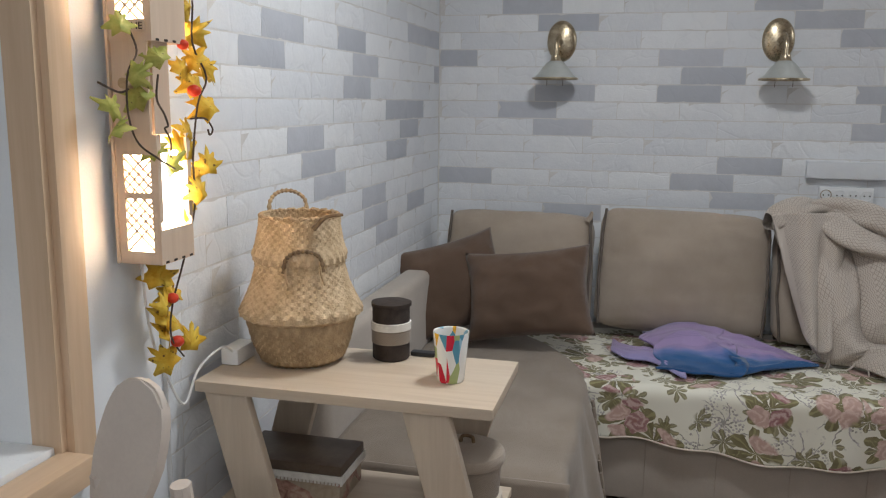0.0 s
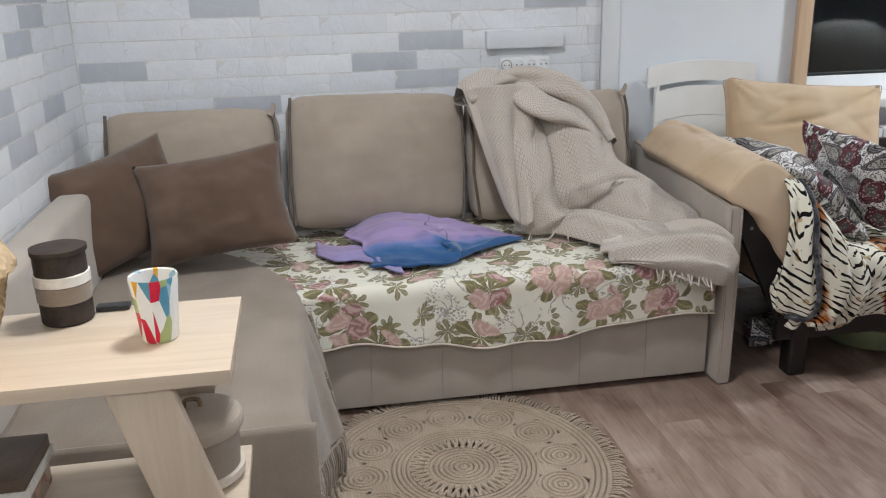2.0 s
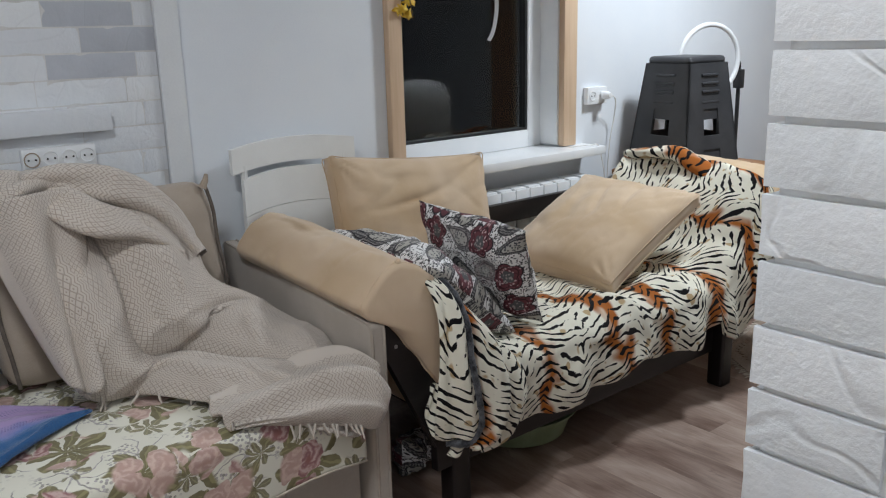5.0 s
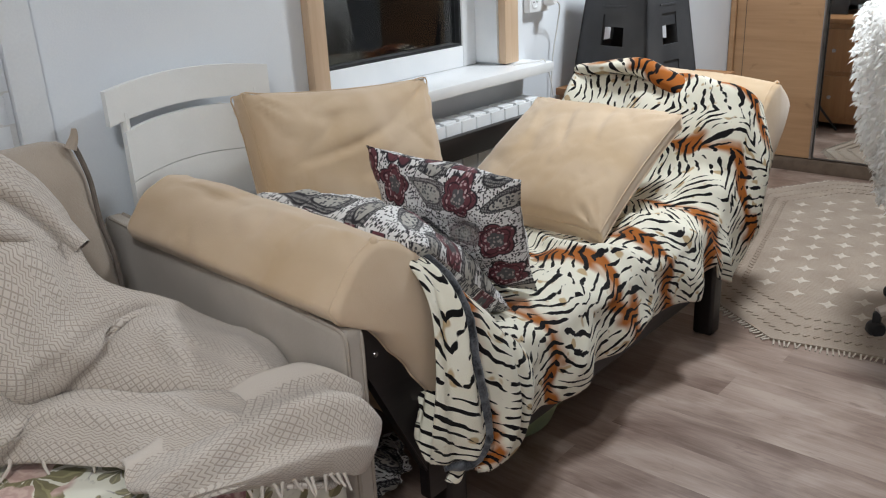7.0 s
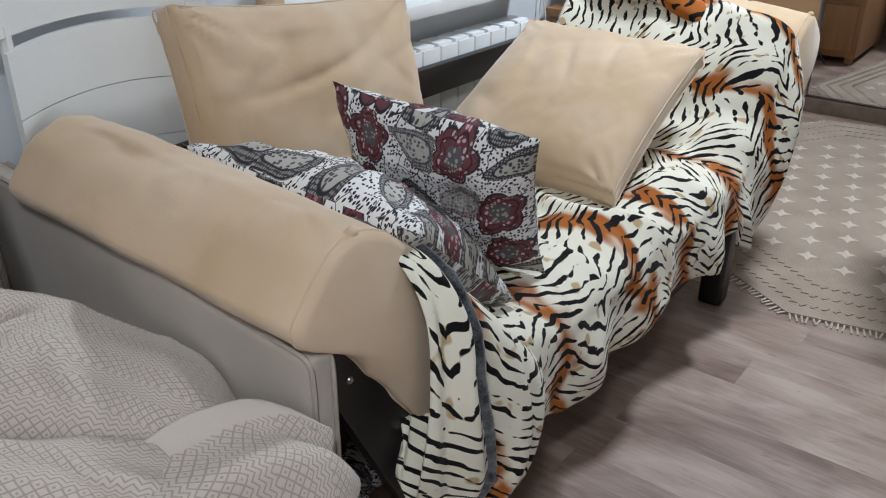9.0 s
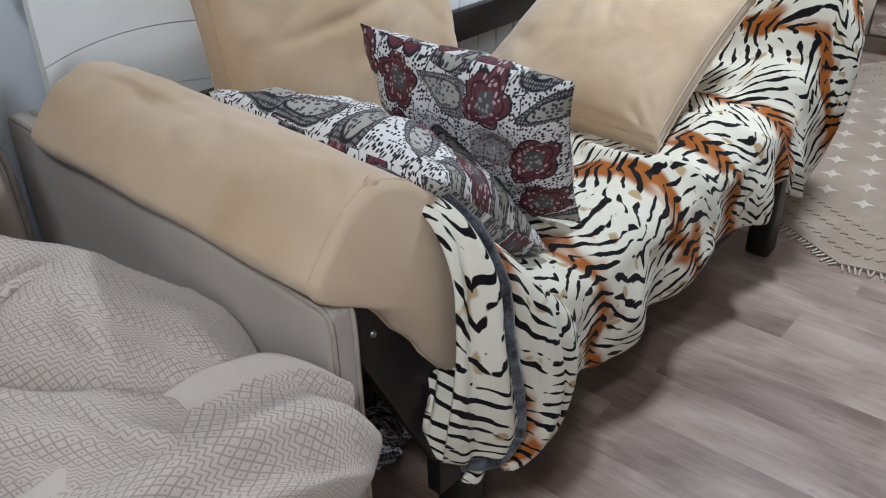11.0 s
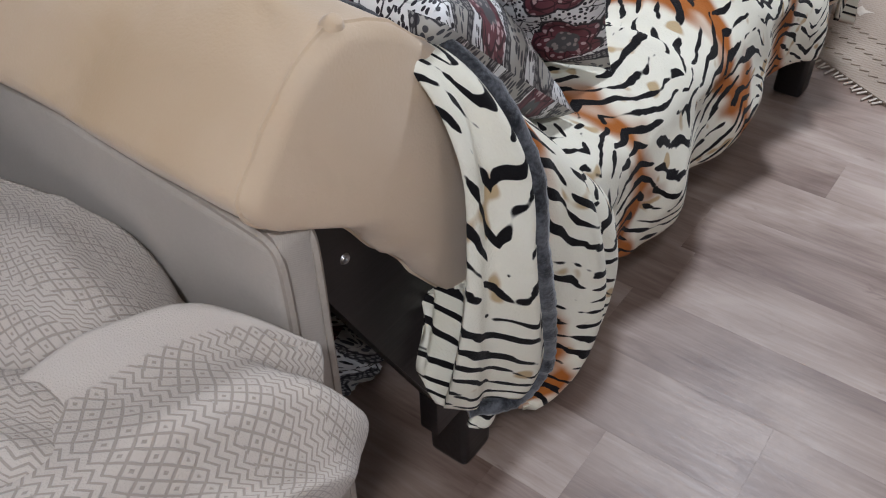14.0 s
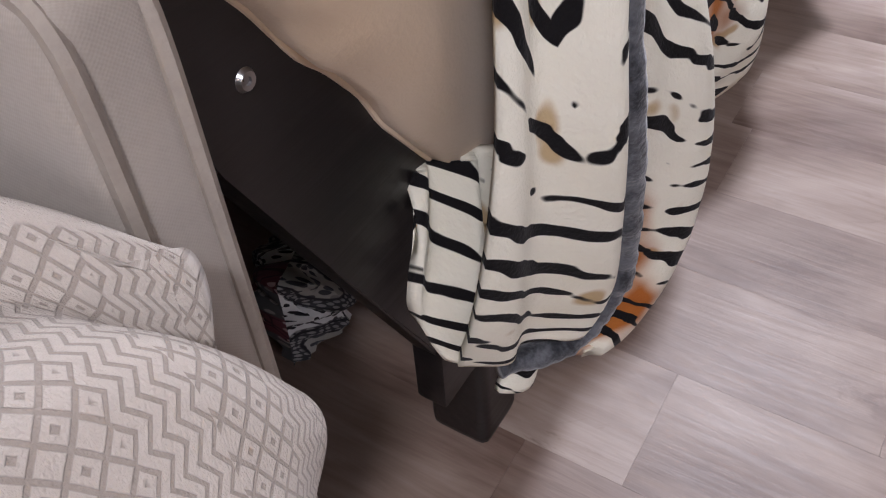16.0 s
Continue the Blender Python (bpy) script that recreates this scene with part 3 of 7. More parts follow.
def sweep(points, radius, n=8, steps=0, bm=None, flat=1.0):
    """A round rod along guide points; radius: a number, or a function of 0..1."""
    out = bm or bmesh.new()
    steps = steps or 6 * len(points)
    path = [catmull(points, i / steps) for i in range(steps + 1)]
    side = Vector((0.31, 0.17, 0.94))
    rings = []
    for i, p in enumerate(path):
        d = (path[min(i + 1, steps)] - path[max(i - 1, 0)]).normalized()
        side = (side - d * side.dot(d)).normalized()
        up = d.cross(side)
        r = radius(i / steps) if callable(radius) else radius
        rings.append([out.verts.new(p + (side * math.cos(a) * flat + up * math.sin(a)) * r) for a in (2 * math.pi * j / n for j in range(n))])
    for a, b in zip(rings, rings[1:]):
        for j in range(n):
            out.faces.new((a[j], a[(j + 1) % n], b[(j + 1) % n], b[j]))
    out.faces.new(rings[0])
    out.faces.new(rings[-1][::-1])
    return out


def lathe(profile, cx, cy, n=40, wob=None, bm=None, m=None):
    """Turns a profile of (radius, height) pairs about an upright axis."""
    out = bm or bmesh.new()
    rings = []
    for r, z in profile:
        ring = []
        for j in range(n):
            a = 2 * math.pi * j / n
            rr = r + (wob(a, z) if wob else 0)
            p = Vector((cx + rr * math.cos(a), cy + rr * math.sin(a), z))
            ring.append(out.verts.new(m @ p if m else p))
        rings.append(ring)
    for a, b in zip(rings, rings[1:]):
        for j in range(n):
            out.faces.new((a[j], a[(j + 1) % n], b[(j + 1) % n], b[j]))
    if profile[0][0] > 0.0005:
        out.faces.new(rings[0][::-1])
    if profile[-1][0] > 0.0005:
        out.faces.new(rings[-1])
    return out


def sheet(fn, nu, nv, su=1.0, sv=1.0, bm=None, ou=0.0, ov=0.0):
    """A cloth: fn(u, v) for u, v in 0..1 gives the place; su, sv: its size for the print, which starts at ou, ov."""
    out = bm or bmesh.new()
    uv = out.loops.layers.uv.verify()
    grid = [[out.verts.new(fn(i / nu, j / nv)) for j in range(nv + 1)] for i in range(nu + 1)]
    for i in range(nu):
        for j in range(nv):
            f = out.faces.new((grid[i][j], grid[i + 1][j], grid[i + 1][j + 1], grid[i][j + 1]))
            for loop, (a, b) in zip(f.loops, ((i, j), (i + 1, j), (i + 1, j + 1), (i, j + 1))):
                loop[uv].uv = (ou + a / nu * su, ov + b / nv * sv)
    return out


def puff(w, h, t, m, seed=0, n=26, pinch=0.07, power=2.4, wrinkle=0.006, edge=0.0, sag=0.0):
    """A stuffed cushion: w wide, h high, t thick, in its own plane x-z, then moved by m. edge: half the height of a boxed side."""
    out = bmesh.new()
    uv = out.loops.layers.uv.verify()
    rim = {}

    def place(i, j, s):
        a, b = 2 * i / n - 1, 2 * j / n - 1
        full = max(0.0, (1 - abs(a) ** power) * (1 - abs(b) ** power)) ** 0.5
        ka = 1 - pinch * (1 - b * b) * a * a
        kb = 1 - pinch * (1 - a * a) * b * b
        x, z = a * w / 2 * kb ** 0 * ka, b * h / 2 * kb
        wr = noise.noise(Vector((a * 2.1 + seed * 7.3, b * 2.3, s * 3.0 + seed))) * wrinkle * 2.2 + noise.noise(Vector((a * 6 + seed, b * 5, s + seed * 2.0))) * wrinkle
        crease = math.sin((a + b * 0.6) * 9 + seed) * wrinkle * 0.8 * (abs(a) * abs(b)) ** 0.5
        y = s * (edge + (t / 2 - edge) * full + (wr + crease) * min(1, full * 2))
        return m @ Vector((x, y, z - sag * full * (1 - b) * 0.5))

    for s in (-1, 1):
        g = {}
        for i in range(n + 1):
            for j in range(n + 1):
                onrim = i in (0, n) or j in (0, n)
                if onrim and edge == 0:
                    if (i, j) not in rim:
                        rim[i, j] = out.verts.new(place(i, j, 0))
                    g[i, j] = rim[i, j]
                else:
                    g[i, j] = out.verts.new(place(i, j, s))
        for i in range(n):
            for j in range(n):
                ids = ((i, j), (i + 1, j), (i + 1, j + 1), (i, j + 1))
                f = out.faces.new([g[k] for k in ids])
                for loop, k in zip(f.loops, ids):
                    loop[uv].uv = (k[0] / n * w + seed * 0.37 + (s + 1) * 1.3, k[1] / n * h)
        if edge:
            loopids = [(i, 0) for i in range(n)] + [(n, j) for j in range(n)] + [(i, n) for i in range(n, 0, -1)] + [(0, j) for j in range(n, 0, -1)]
            if s == -1:
                first = [g[k] for k in loopids]
            else:
                second = [g[k] for k in loopids]
                for q in range(len(loopids)):
                    e = (q + 1) % len(loopids)
                    f = out.faces.new((first[q], first[e], second[e], second[q]))
                    for loop in f.loops:
                        loop[uv].uv = (q / 100, 0)
    return out


def rounded(w, h, t, m, seed=0, cuts=18, k=5.0, kt=2.7, wrinkle=0.006, plump=0.0):
    """A boxed, rounded cushion: w wide, h high, t thick, lying in its own plane x-z."""
    out = bmesh.new()
    bmesh.ops.create_cube(out, size=2.0)
    bmesh.ops.subdivide_edges(out, edges=out.edges, cuts=cuts, use_grid_fill=True)
    uv = out.loops.layers.uv.verify()
    for f in out.faces:
        for loop in f.loops:
            loop[uv].uv = ((loop.vert.co.x + 1) * w / 2 + seed * 0.3, (loop.vert.co.z + 1) * h / 2)
    for v in out.verts:
        x, c, z = v.co
        a2 = max(abs(x), abs(z), 1e-6)
        l2 = (abs(x) ** k + abs(z) ** k) ** (1 / k)
        x, z = x * a2 / l2, z * a2 / l2
        a3 = max(a2, abs(c))
        l3 = (a2 ** kt + abs(c) ** kt) ** (1 / kt)
        x, z, c = x * a3 / l3, z * a3 / l3, c * a3 / l3
        s = 1 if c > 0 else -1
        wr = noise.noise(Vector((x * 1.1 + seed * 7.3, z * 1.2, s * 3.0 + seed))) * wrinkle * 1.6
        n1 = noise.noise(Vector((x * 0.7 + z * 0.5 + seed, z * 2.3 - x * 0.9, s + seed * 2.0)))
        n2 = noise.noise(Vector((x * 0.8 - z * 0.5 + seed * 3, z * 3.3 + x * 1.3, s * 2 + seed)))
        wr -= wrinkle * 0.95 * max(0, 1 - abs(n1) * 8) + wrinkle * 0.6 * max(0, 1 - abs(n2) * 10)
        bulge = plump * (1 - x * x) * (1 - z * z)
        v.co = m @ Vector((x * w / 2 + wr * 0.5, c * t / 2 + s * abs(c) * (wr + bulge), z * h / 2 + wr * 0.6))
    return out


def rim_path(w, h, m, pinch, y=0.0, k=12):
    pts = []
    for a, b in [(-1 + 2 * i / k, -1) for i in range(k)] + [(1, -1 + 2 * i / k) for i in range(k)] + [(1 - 2 * i / k, 1) for i in range(k)] + [(-1, 1 - 2 * i / k) for i in range(k + 1)]:
        pts.append(m @ Vector((a * w / 2 * (1 - pinch * (1 - b * b)), y, b * h / 2 * (1 - pinch * (1 - a * a)))))
    return pts


# ---- setting ----
H = 2.5
floor = single("floor", box(-0.3, 6.4, -1.3, 3.9, -0.12, -0.004), LID_BROWN, "grey-brown vinyl plank floor with a matt wood grain", "floor", kind="structure")
single("ceiling", box(-0.3, 6.4, -1.3, 3.9, H, H + 0.1), CEILING, "plain white painted ceiling", "ceiling", kind="structure")

# wall with the night window; the opening goes through it
WX0, WX1, WZ0, WZ1 = 2.84, 3.70, 0.80, 2.05
b = bmesh.new()
box(-0.3, WX0, 3.664, 3.90, 0, H, bm=b)
box(WX1, 6.4, 3.664, 3.90, 0, H, bm=b)
box(WX0, WX1, 3.664, 3.90, 0, WZ0, bm=b)
box(WX0, WX1, 3.664, 3.90, WZ1, H, bm=b)
wall_back = single("wall_back", b, WALL, "pale painted wall, partly faced with white brick", "wall", kind="structure")

LY0, LY1, LZ0, LZ1 = 0.25, 1.20, 0.78, 2.05
b = bmesh.new()
box(-0.25, -0.014, -1.3, LY0, 0, H, bm=b)
box(-0.25, -0.014, LY1, 3.664, 0, H, bm=b)
box(-0.25, -0.014, LY0, LY1, 0, LZ0, bm=b)
box(-0.25, -0.014, LY0, LY1, LZ1, H, bm=b)
wall_left = single("wall_left", b, WALL, "pale painted wall, mostly faced with white brick", "wall", kind="structure")
single("wall_right", box(6.3, 6.4, -1.3, 3.664, 0, H), WALL, "plain pale wall behind the wardrobe", "wall", kind="structure")
single("wall_near", box(-0.014, 6.3, -1.3, -1.2, 0, H), WALL, "plain pale wall closing the room", "wall", kind="structure")
PX, PY = 1.792, 1.594
partition = single("wall_partition", box(PX, PX + 0.16, -1.2, PY, 0, H, 0.004), WALL_WHITE, "smooth white partition end with toothed brick corner", "wall", kind="structure")

# cover strip where the brick facing ends
single("trim", box(1.955, 2.028, 3.640, 3.664, 0, H, 0.004), WALL_WHITE, "white flat strip beside the brick facing", "trim", kind="structure")
single("baseboard", box(2.028, 5.70, 3.648, 3.664, 0, 0.06, 0.004), PLASTIC_WHITE, "white skirting board along the plain wall", "baseboard", kind="structure")

# assumed ceiling lamps that light the room, none in view; the last is fill
for x, y in CEILING_AND_FILL_LAMPS:
    cl = thing("ceiling_lamp", x, y, 2.44, "assumed flat round white ceiling lamp, out of view, lit", "lamp", "ceiling lamps")
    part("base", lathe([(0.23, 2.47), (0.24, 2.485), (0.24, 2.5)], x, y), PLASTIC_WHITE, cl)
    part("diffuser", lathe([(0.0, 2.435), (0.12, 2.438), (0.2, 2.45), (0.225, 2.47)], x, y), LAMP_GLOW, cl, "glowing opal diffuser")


# ---- windows ----
def window_far():
    w = thing("window_1", (WX0 + WX1) / 2, 3.70, WZ0, "white plastic window, dark night outside, with pine casing", "window", kind="structure")
    for x0, x1 in ((WX0 - 0.055, WX0 + 0.005), (WX1 - 0.005, WX1 + 0.075)):
        part("casing", box(x0, x1, 3.630, 3.662, WZ0 + 0.03, WZ1, 0.004), PINE, w, "pine casing board")
    part("casing", box(WX0 - 0.055, WX1 + 0.075, 3.630, 3.662, WZ1, WZ1 + 0.07, 0.004), PINE, w, "pine casing board")
    part("reveal", box(WX1 - 0.014, WX1 - 0.002, 3.662, 3.80, WZ0 + 0.035, WZ1 - 0.002), PLASTIC_WHITE, w)
    part("reveal", box(WX0 + 0.002, WX0 + 0.014, 3.662, 3.80, WZ0 + 0.035, WZ1 - 0.002), PLASTIC_WHITE, w)
    part("window_sill", box(2.80, 3.86, 3.53, 3.80, WZ0 - 0.012, WZ0 + 0.026, 0.008), PLASTIC_WHITE, w, "white plastic window sill")
    b = bmesh.new()
    fy0, fy1, a = 3.76, 3.82, 0.075
    x0, x1, z0, z1 = WX0 + 0.014, WX1 - 0.014, WZ0 + 0.026, WZ1 - 0.004
    box(x0, x0 + a, fy0, fy1, z0, z1, 0.006, b)
    box(x1 - a, x1, fy0, fy1, z0, z1, 0.006, b)
    box(x0 + a, x1 - a, fy0, fy1, z0, z0 + a, 0.006, b)
    box(x0 + a, x1 - a, fy0, fy1, z1 - a, z1, 0.006, b)
    part("window_frame", b, PLASTIC_WHITE, w, "white plastic sash frame")
    b = bmesh.new()
    q = 0.01
    for c in ((x0 + a, x0 + a + q, z0 + a, z1 - a), (x1 - a - q, x1 - a, z0 + a, z1 - a), (x0 + a + q, x1 - a - q, z0 + a, z0 + a + q), (x0 + a + q, x1 - a - q, z1 - a - q, z1 - a)):
        box(c[0], c[1], fy0 + 0.008, fy1 - 0.004, c[2], c[3], 0, b)
    part("gasket", b, PLASTIC_BLACK, w, "black rubber gasket")
    pane = part("pane", box(x0 + a, x1 - a, 3.785, 3.793, z0 + a, z1 - a), GLASS, w, "dark window pane")
    pane.visible_shadow = False
    part("strap", sweep([(3.40, 3.745, 1.52), (3.405, 3.735, 1.42), (3.392, 3.74, 1.33), (3.372, 3.748, 1.285)], 0.010, 8, 24, None, 0.2), PLASTIC_WHITE, w, "white hanging plastic strip")
    part("cable", sweep([(3.70, 3.60, 0.83), (3.79, 3.56, 0.832), (3.82, 3.54, 0.825), (3.845, 3.525, 0.70), (3.85, 3.53, 0.6)], 0.003, 6), CORD, w, "white cable lying on the sill")


window_far()


def window_near():
    w = thing("window_2", -0.1, 0.72, LZ0, "window recess with pine jamb and pale ledge", "window", kind="structure")
    part("jamb", box(-0.058, -0.002, LY1 - 0.012, LY1 + 0.002, LZ0, LZ1), PINE, w, "pine jamb board")
    part("casing", box(-0.012, 0.012, LY1 + 0.002, LY1 + 0.058, LZ0 - 0.06, LZ1 + 0.06, 0.003), PINE, w, "pine casing board")
    part("casing", box(-0.012, 0.012, LY0 - 0.06, LY0 - 0.002, LZ0 - 0.06, LZ1 + 0.06, 0.003), PINE, w, "pine casing board")
    part("reveal", box(-0.25, -0.058, LY1 - 0.012, LY1, LZ0, LZ1), PLASTIC_WHITE, w)
    part("window_sill", box(-0.24, -0.015, LY0, LY1 - 0.012, LZ0 - 0.01, LZ0 + 0.022, 0.004), PLASTIC_WHITE, w, "pale window ledge")
    part("sill_edge", box(-0.013, 0.050, LY0 - 0.02, LY1 + 0.0, LZ0 - 0.035, LZ0 + 0.012, 0.005), PINE_Y, w, "pine front edge of the ledge")
    b = bmesh.new()
    box(-0.24, -0.19, LY0, LY0 + 0.07, LZ0 + 0.022, LZ1, 0.004, b)
    box(-0.24, -0.19, LY1 - 0.085, LY1 - 0.014, LZ0 + 0.022, LZ1, 0.004, b)
    box(-0.24, -0.19, LY0 + 0.07, LY1 - 0.085, LZ0 + 0.022, LZ0 + 0.09, 0.004, b)
    part("window_frame", b, PLASTIC_WHITE, w, "white plastic sash frame")
    pane = part("pane", box(-0.22, -0.212, LY0 + 0.07, LY1 - 0.085, LZ0 + 0.09, LZ1), GLASS, w, "dark window pane")
    pane.visible_shadow = False


window_near()
single("backdrop", box(1.5, 5.5, 5.4, 5.5, -1, 3.5), NIGHT, "black night beyond the window", "backdrop", kind="structure")
single("backdrop", box(-2.3, -2.2, -1.5, 3, -1, 3.5), NIGHT, "black night beyond the window", "backdrop", kind="structure")


# ---- sofa ----
def sofa():
    s = thing("corner_sofa", 1.05, 3.1, 0, "beige upholstered corner sofa bed with low arm", "sofa")
    part("base", box(0.70, 2.072, 2.852, 3.62, 0.025, 0.335, 0.012), SOFA, s, "beige storage front panel")
    for x in (0.93, 1.16, 1.39, 1.62, 1.85):
        part("seam", sweep([(x, 2.8515, 0.03), (x, 2.8505, 0.18), (x, 2.8515, 0.33)], 0.0016, 5, 4), PIPING_PALE, s)
    part("seat", box(0.12, 2.066, 2.84, 3.63, 0.345, 0.442, 0.03, seg=3), SOFA, s)
    b = box(2.088, 2.134, 2.798, 3.62, 0.0, 0.625, 0.014, seg=3)
    for v in b.verts:
        if v.co.z > 0.3:
            v.co.z += 0.09 * (v.co.y - 2.82)
    arm = part("armrest", b, SOFA, s, "slim beige side arm, its top rising to the back")
    part("piping", sweep([(2.093, 2.802, 0.02), (2.093, 2.799, 0.3), (2.093, 2.799, 0.50), (2.093, 2.799, 0.585), (2.093, 2.803, 0.612), (2.093, 2.814, 0.622), (2.093, 2.842, 0.6265), (2.093, 2.94, 0.636), (2.093, 3.2, 0.659), (2.093, 3.6, 0.695)], 0.0045, 6, 40), PIPING_PALE, arm)
    part("piping", sweep([(2.129, 2.802, 0.02), (2.129, 2.799, 0.3), (2.129, 2.799, 0.50), (2.129, 2.799, 0.585), (2.129, 2.803, 0.612), (2.129, 2.814, 0.622), (2.129, 2.842, 0.6265), (2.129, 2.94, 0.636), (2.129, 3.2, 0.659), (2.129, 3.6, 0.695)], 0.0045, 6, 40), PIPING_PALE, arm)
    # long seat along the other wall, with gathered end
    for z0, z1 in ((0.025, 0.235), (0.24, 0.43)):
        b = box(0.01, 0.70, 2.02, 2.852, z0, z1, 0.02, seg=3)
        bmesh.ops.subdivide_edges(b, edges=b.edges, cuts=3, use_grid_fill=True)
        for v in b.verts:
            v.co.x += 0.006 * math.sin(v.co.y * 40) * (v.co.x > 0.6)
        part("chaise", b, SOFA, s)
    part("low_back", box(0.012, 0.115, 2.05, 3.62, 0.43, 0.735, 0.035, seg=4), SOFA, s, "low beige backrest along the wall")
    for x in (0.1, 1.4, 1.95):
        part("foot", box(x, x + 0.05, 2.9, 2.95, 0.0, 0.03, 0.004), PLASTIC_BLACK, s)


sofa()


def back_cushion(x, z, w, h, tilt, turn, lean, seed, y=3.44):
    m = pose(x, y, z, tilt, lean, turn)
    c = thing("back_cushion", x, y, z - h / 2, "taupe back cushion with dark piped side seams", "cushion", "sofa back cushions")
    part("cover", rounded(w, h, 0.17, m, seed, 20, 9, 3.0, 0.006, 0.012), CUSHION_BEIGE, c, smooth="soft")
    for s in (-1, 1):
        for d in (-0.052, 0.048):
            pts = [m @ Vector((s * (w / 2 - 0.012 - 0.012 * abs(q) ** 5 + 0.003 * math.sin(q * 7 + seed)), d, q * (h / 2 - 0.004))) for q in (-0.97, -0.6, -0.2, 0.2, 0.6, 0.97)]
            part("piping", sweep(pts, 0.0055, 7, 40), PIPING, c, "dark brown piping")
    tip = m @ Vector((w / 2 - 0.03, -0.05, h / 2 - 0.03))
    part("corner_ear", sweep([tip, tip + Vector((0.012, 0, 0.022)), tip + Vector((0.016, 0, 0.04))], lambda q: 0.013 - 0.008 * q, 8), CUSHION_BEIGE, c)


back_cushion(0.393, 0.692, 0.60, 0.46, -11, 1, 0.6, 1, 3.445)
back_cushion(1.035, 0.712, 0.645, 0.475, -12, -1, 1.2, 2)
back_cushion(1.685, 0.695, 0.63, 0.46, -11, 2, -1, 3, 3.45)


def throw_pillow(name, m, w, h, t, material, label, seed, group="", pinch=0.09, n=28, wrinkle=0.006):
    return single(name, puff(w, h, t, m, seed, n, pinch, 2.2, wrinkle), material, label, "pillow", group, smooth="soft")


throw_pillow("brown_pillow", pose(0.190, 3.16, 0.668, -24, -13, 30), 0.42, 0.36, 0.16, BROWN, "dark brown cotton pillow propped in the corner", 4, "brown pillows")
throw_pillow("brown_pillow", pose(0.485, 3.09, 0.668, -24, -7, 2), 0.47, 0.34, 0.17, BROWN, "dark brown cotton pillow leaning on the back cushion", 5, "brown pillows")


def bedspread():
    """Printed cover over the seat, hanging over the front in a curved hem."""
    def fn(u, v):
        x = 0.14 + 1.925 * u
        hem = 0.275 - 0.035 * math.sin(math.pi * min(1, max(0, (x - 0.65) / 1.4))) ** 2 + 0.004 * math.sin(x * 23) + 0.010 * math.sin(x * 7.1 + 1)
        hem += 0.09 * max(0, 1 - (x - 0.62) / 0.14) if x < 0.76 else 0
        top = 0.449
        run = v * (0.70 + top - hem)
        wr = 0.004 * noise.noise(Vector((x * 7, v * 6, 1.0))) + 0.0025 * noise.noise(Vector((x * 19, v * 15, 4.0)))
        if run < 0.66:
            return Vector((x, 3.50 - run, top + wr + 0.004 * math.sin(x * 5)))
        if run < 0.72:
            a = (run - 0.66) / 0.06 * math.pi / 2
            return Vector((x, 2.84 - 0.032 * math.sin(a), top - 0.035 * (1 - math.cos(a)) + wr))
        down = run - 0.72
        return Vector((x, 2.808 - 0.008 * math.sin(x * 26) * down / 0.2 - wr, top - 0.035 - down))
    t = thing("bedspread", 1.1, 3.1, 0.25, "cream cotton bedspread printed with roses and leaves", "bedspread")
    part("spread", sheet(fn, 150, 70, 1.925, 0.92), FLORAL, t, smooth="soft", solid=0.004)
    part("hem", sweep([fn(i / 60, 1.0) + Vector((0, -0.001, 0.002)) for i in range(61)], 0.0032, 6, 180), RUG_GAP, t, "narrow stitched hem")


bedspread()


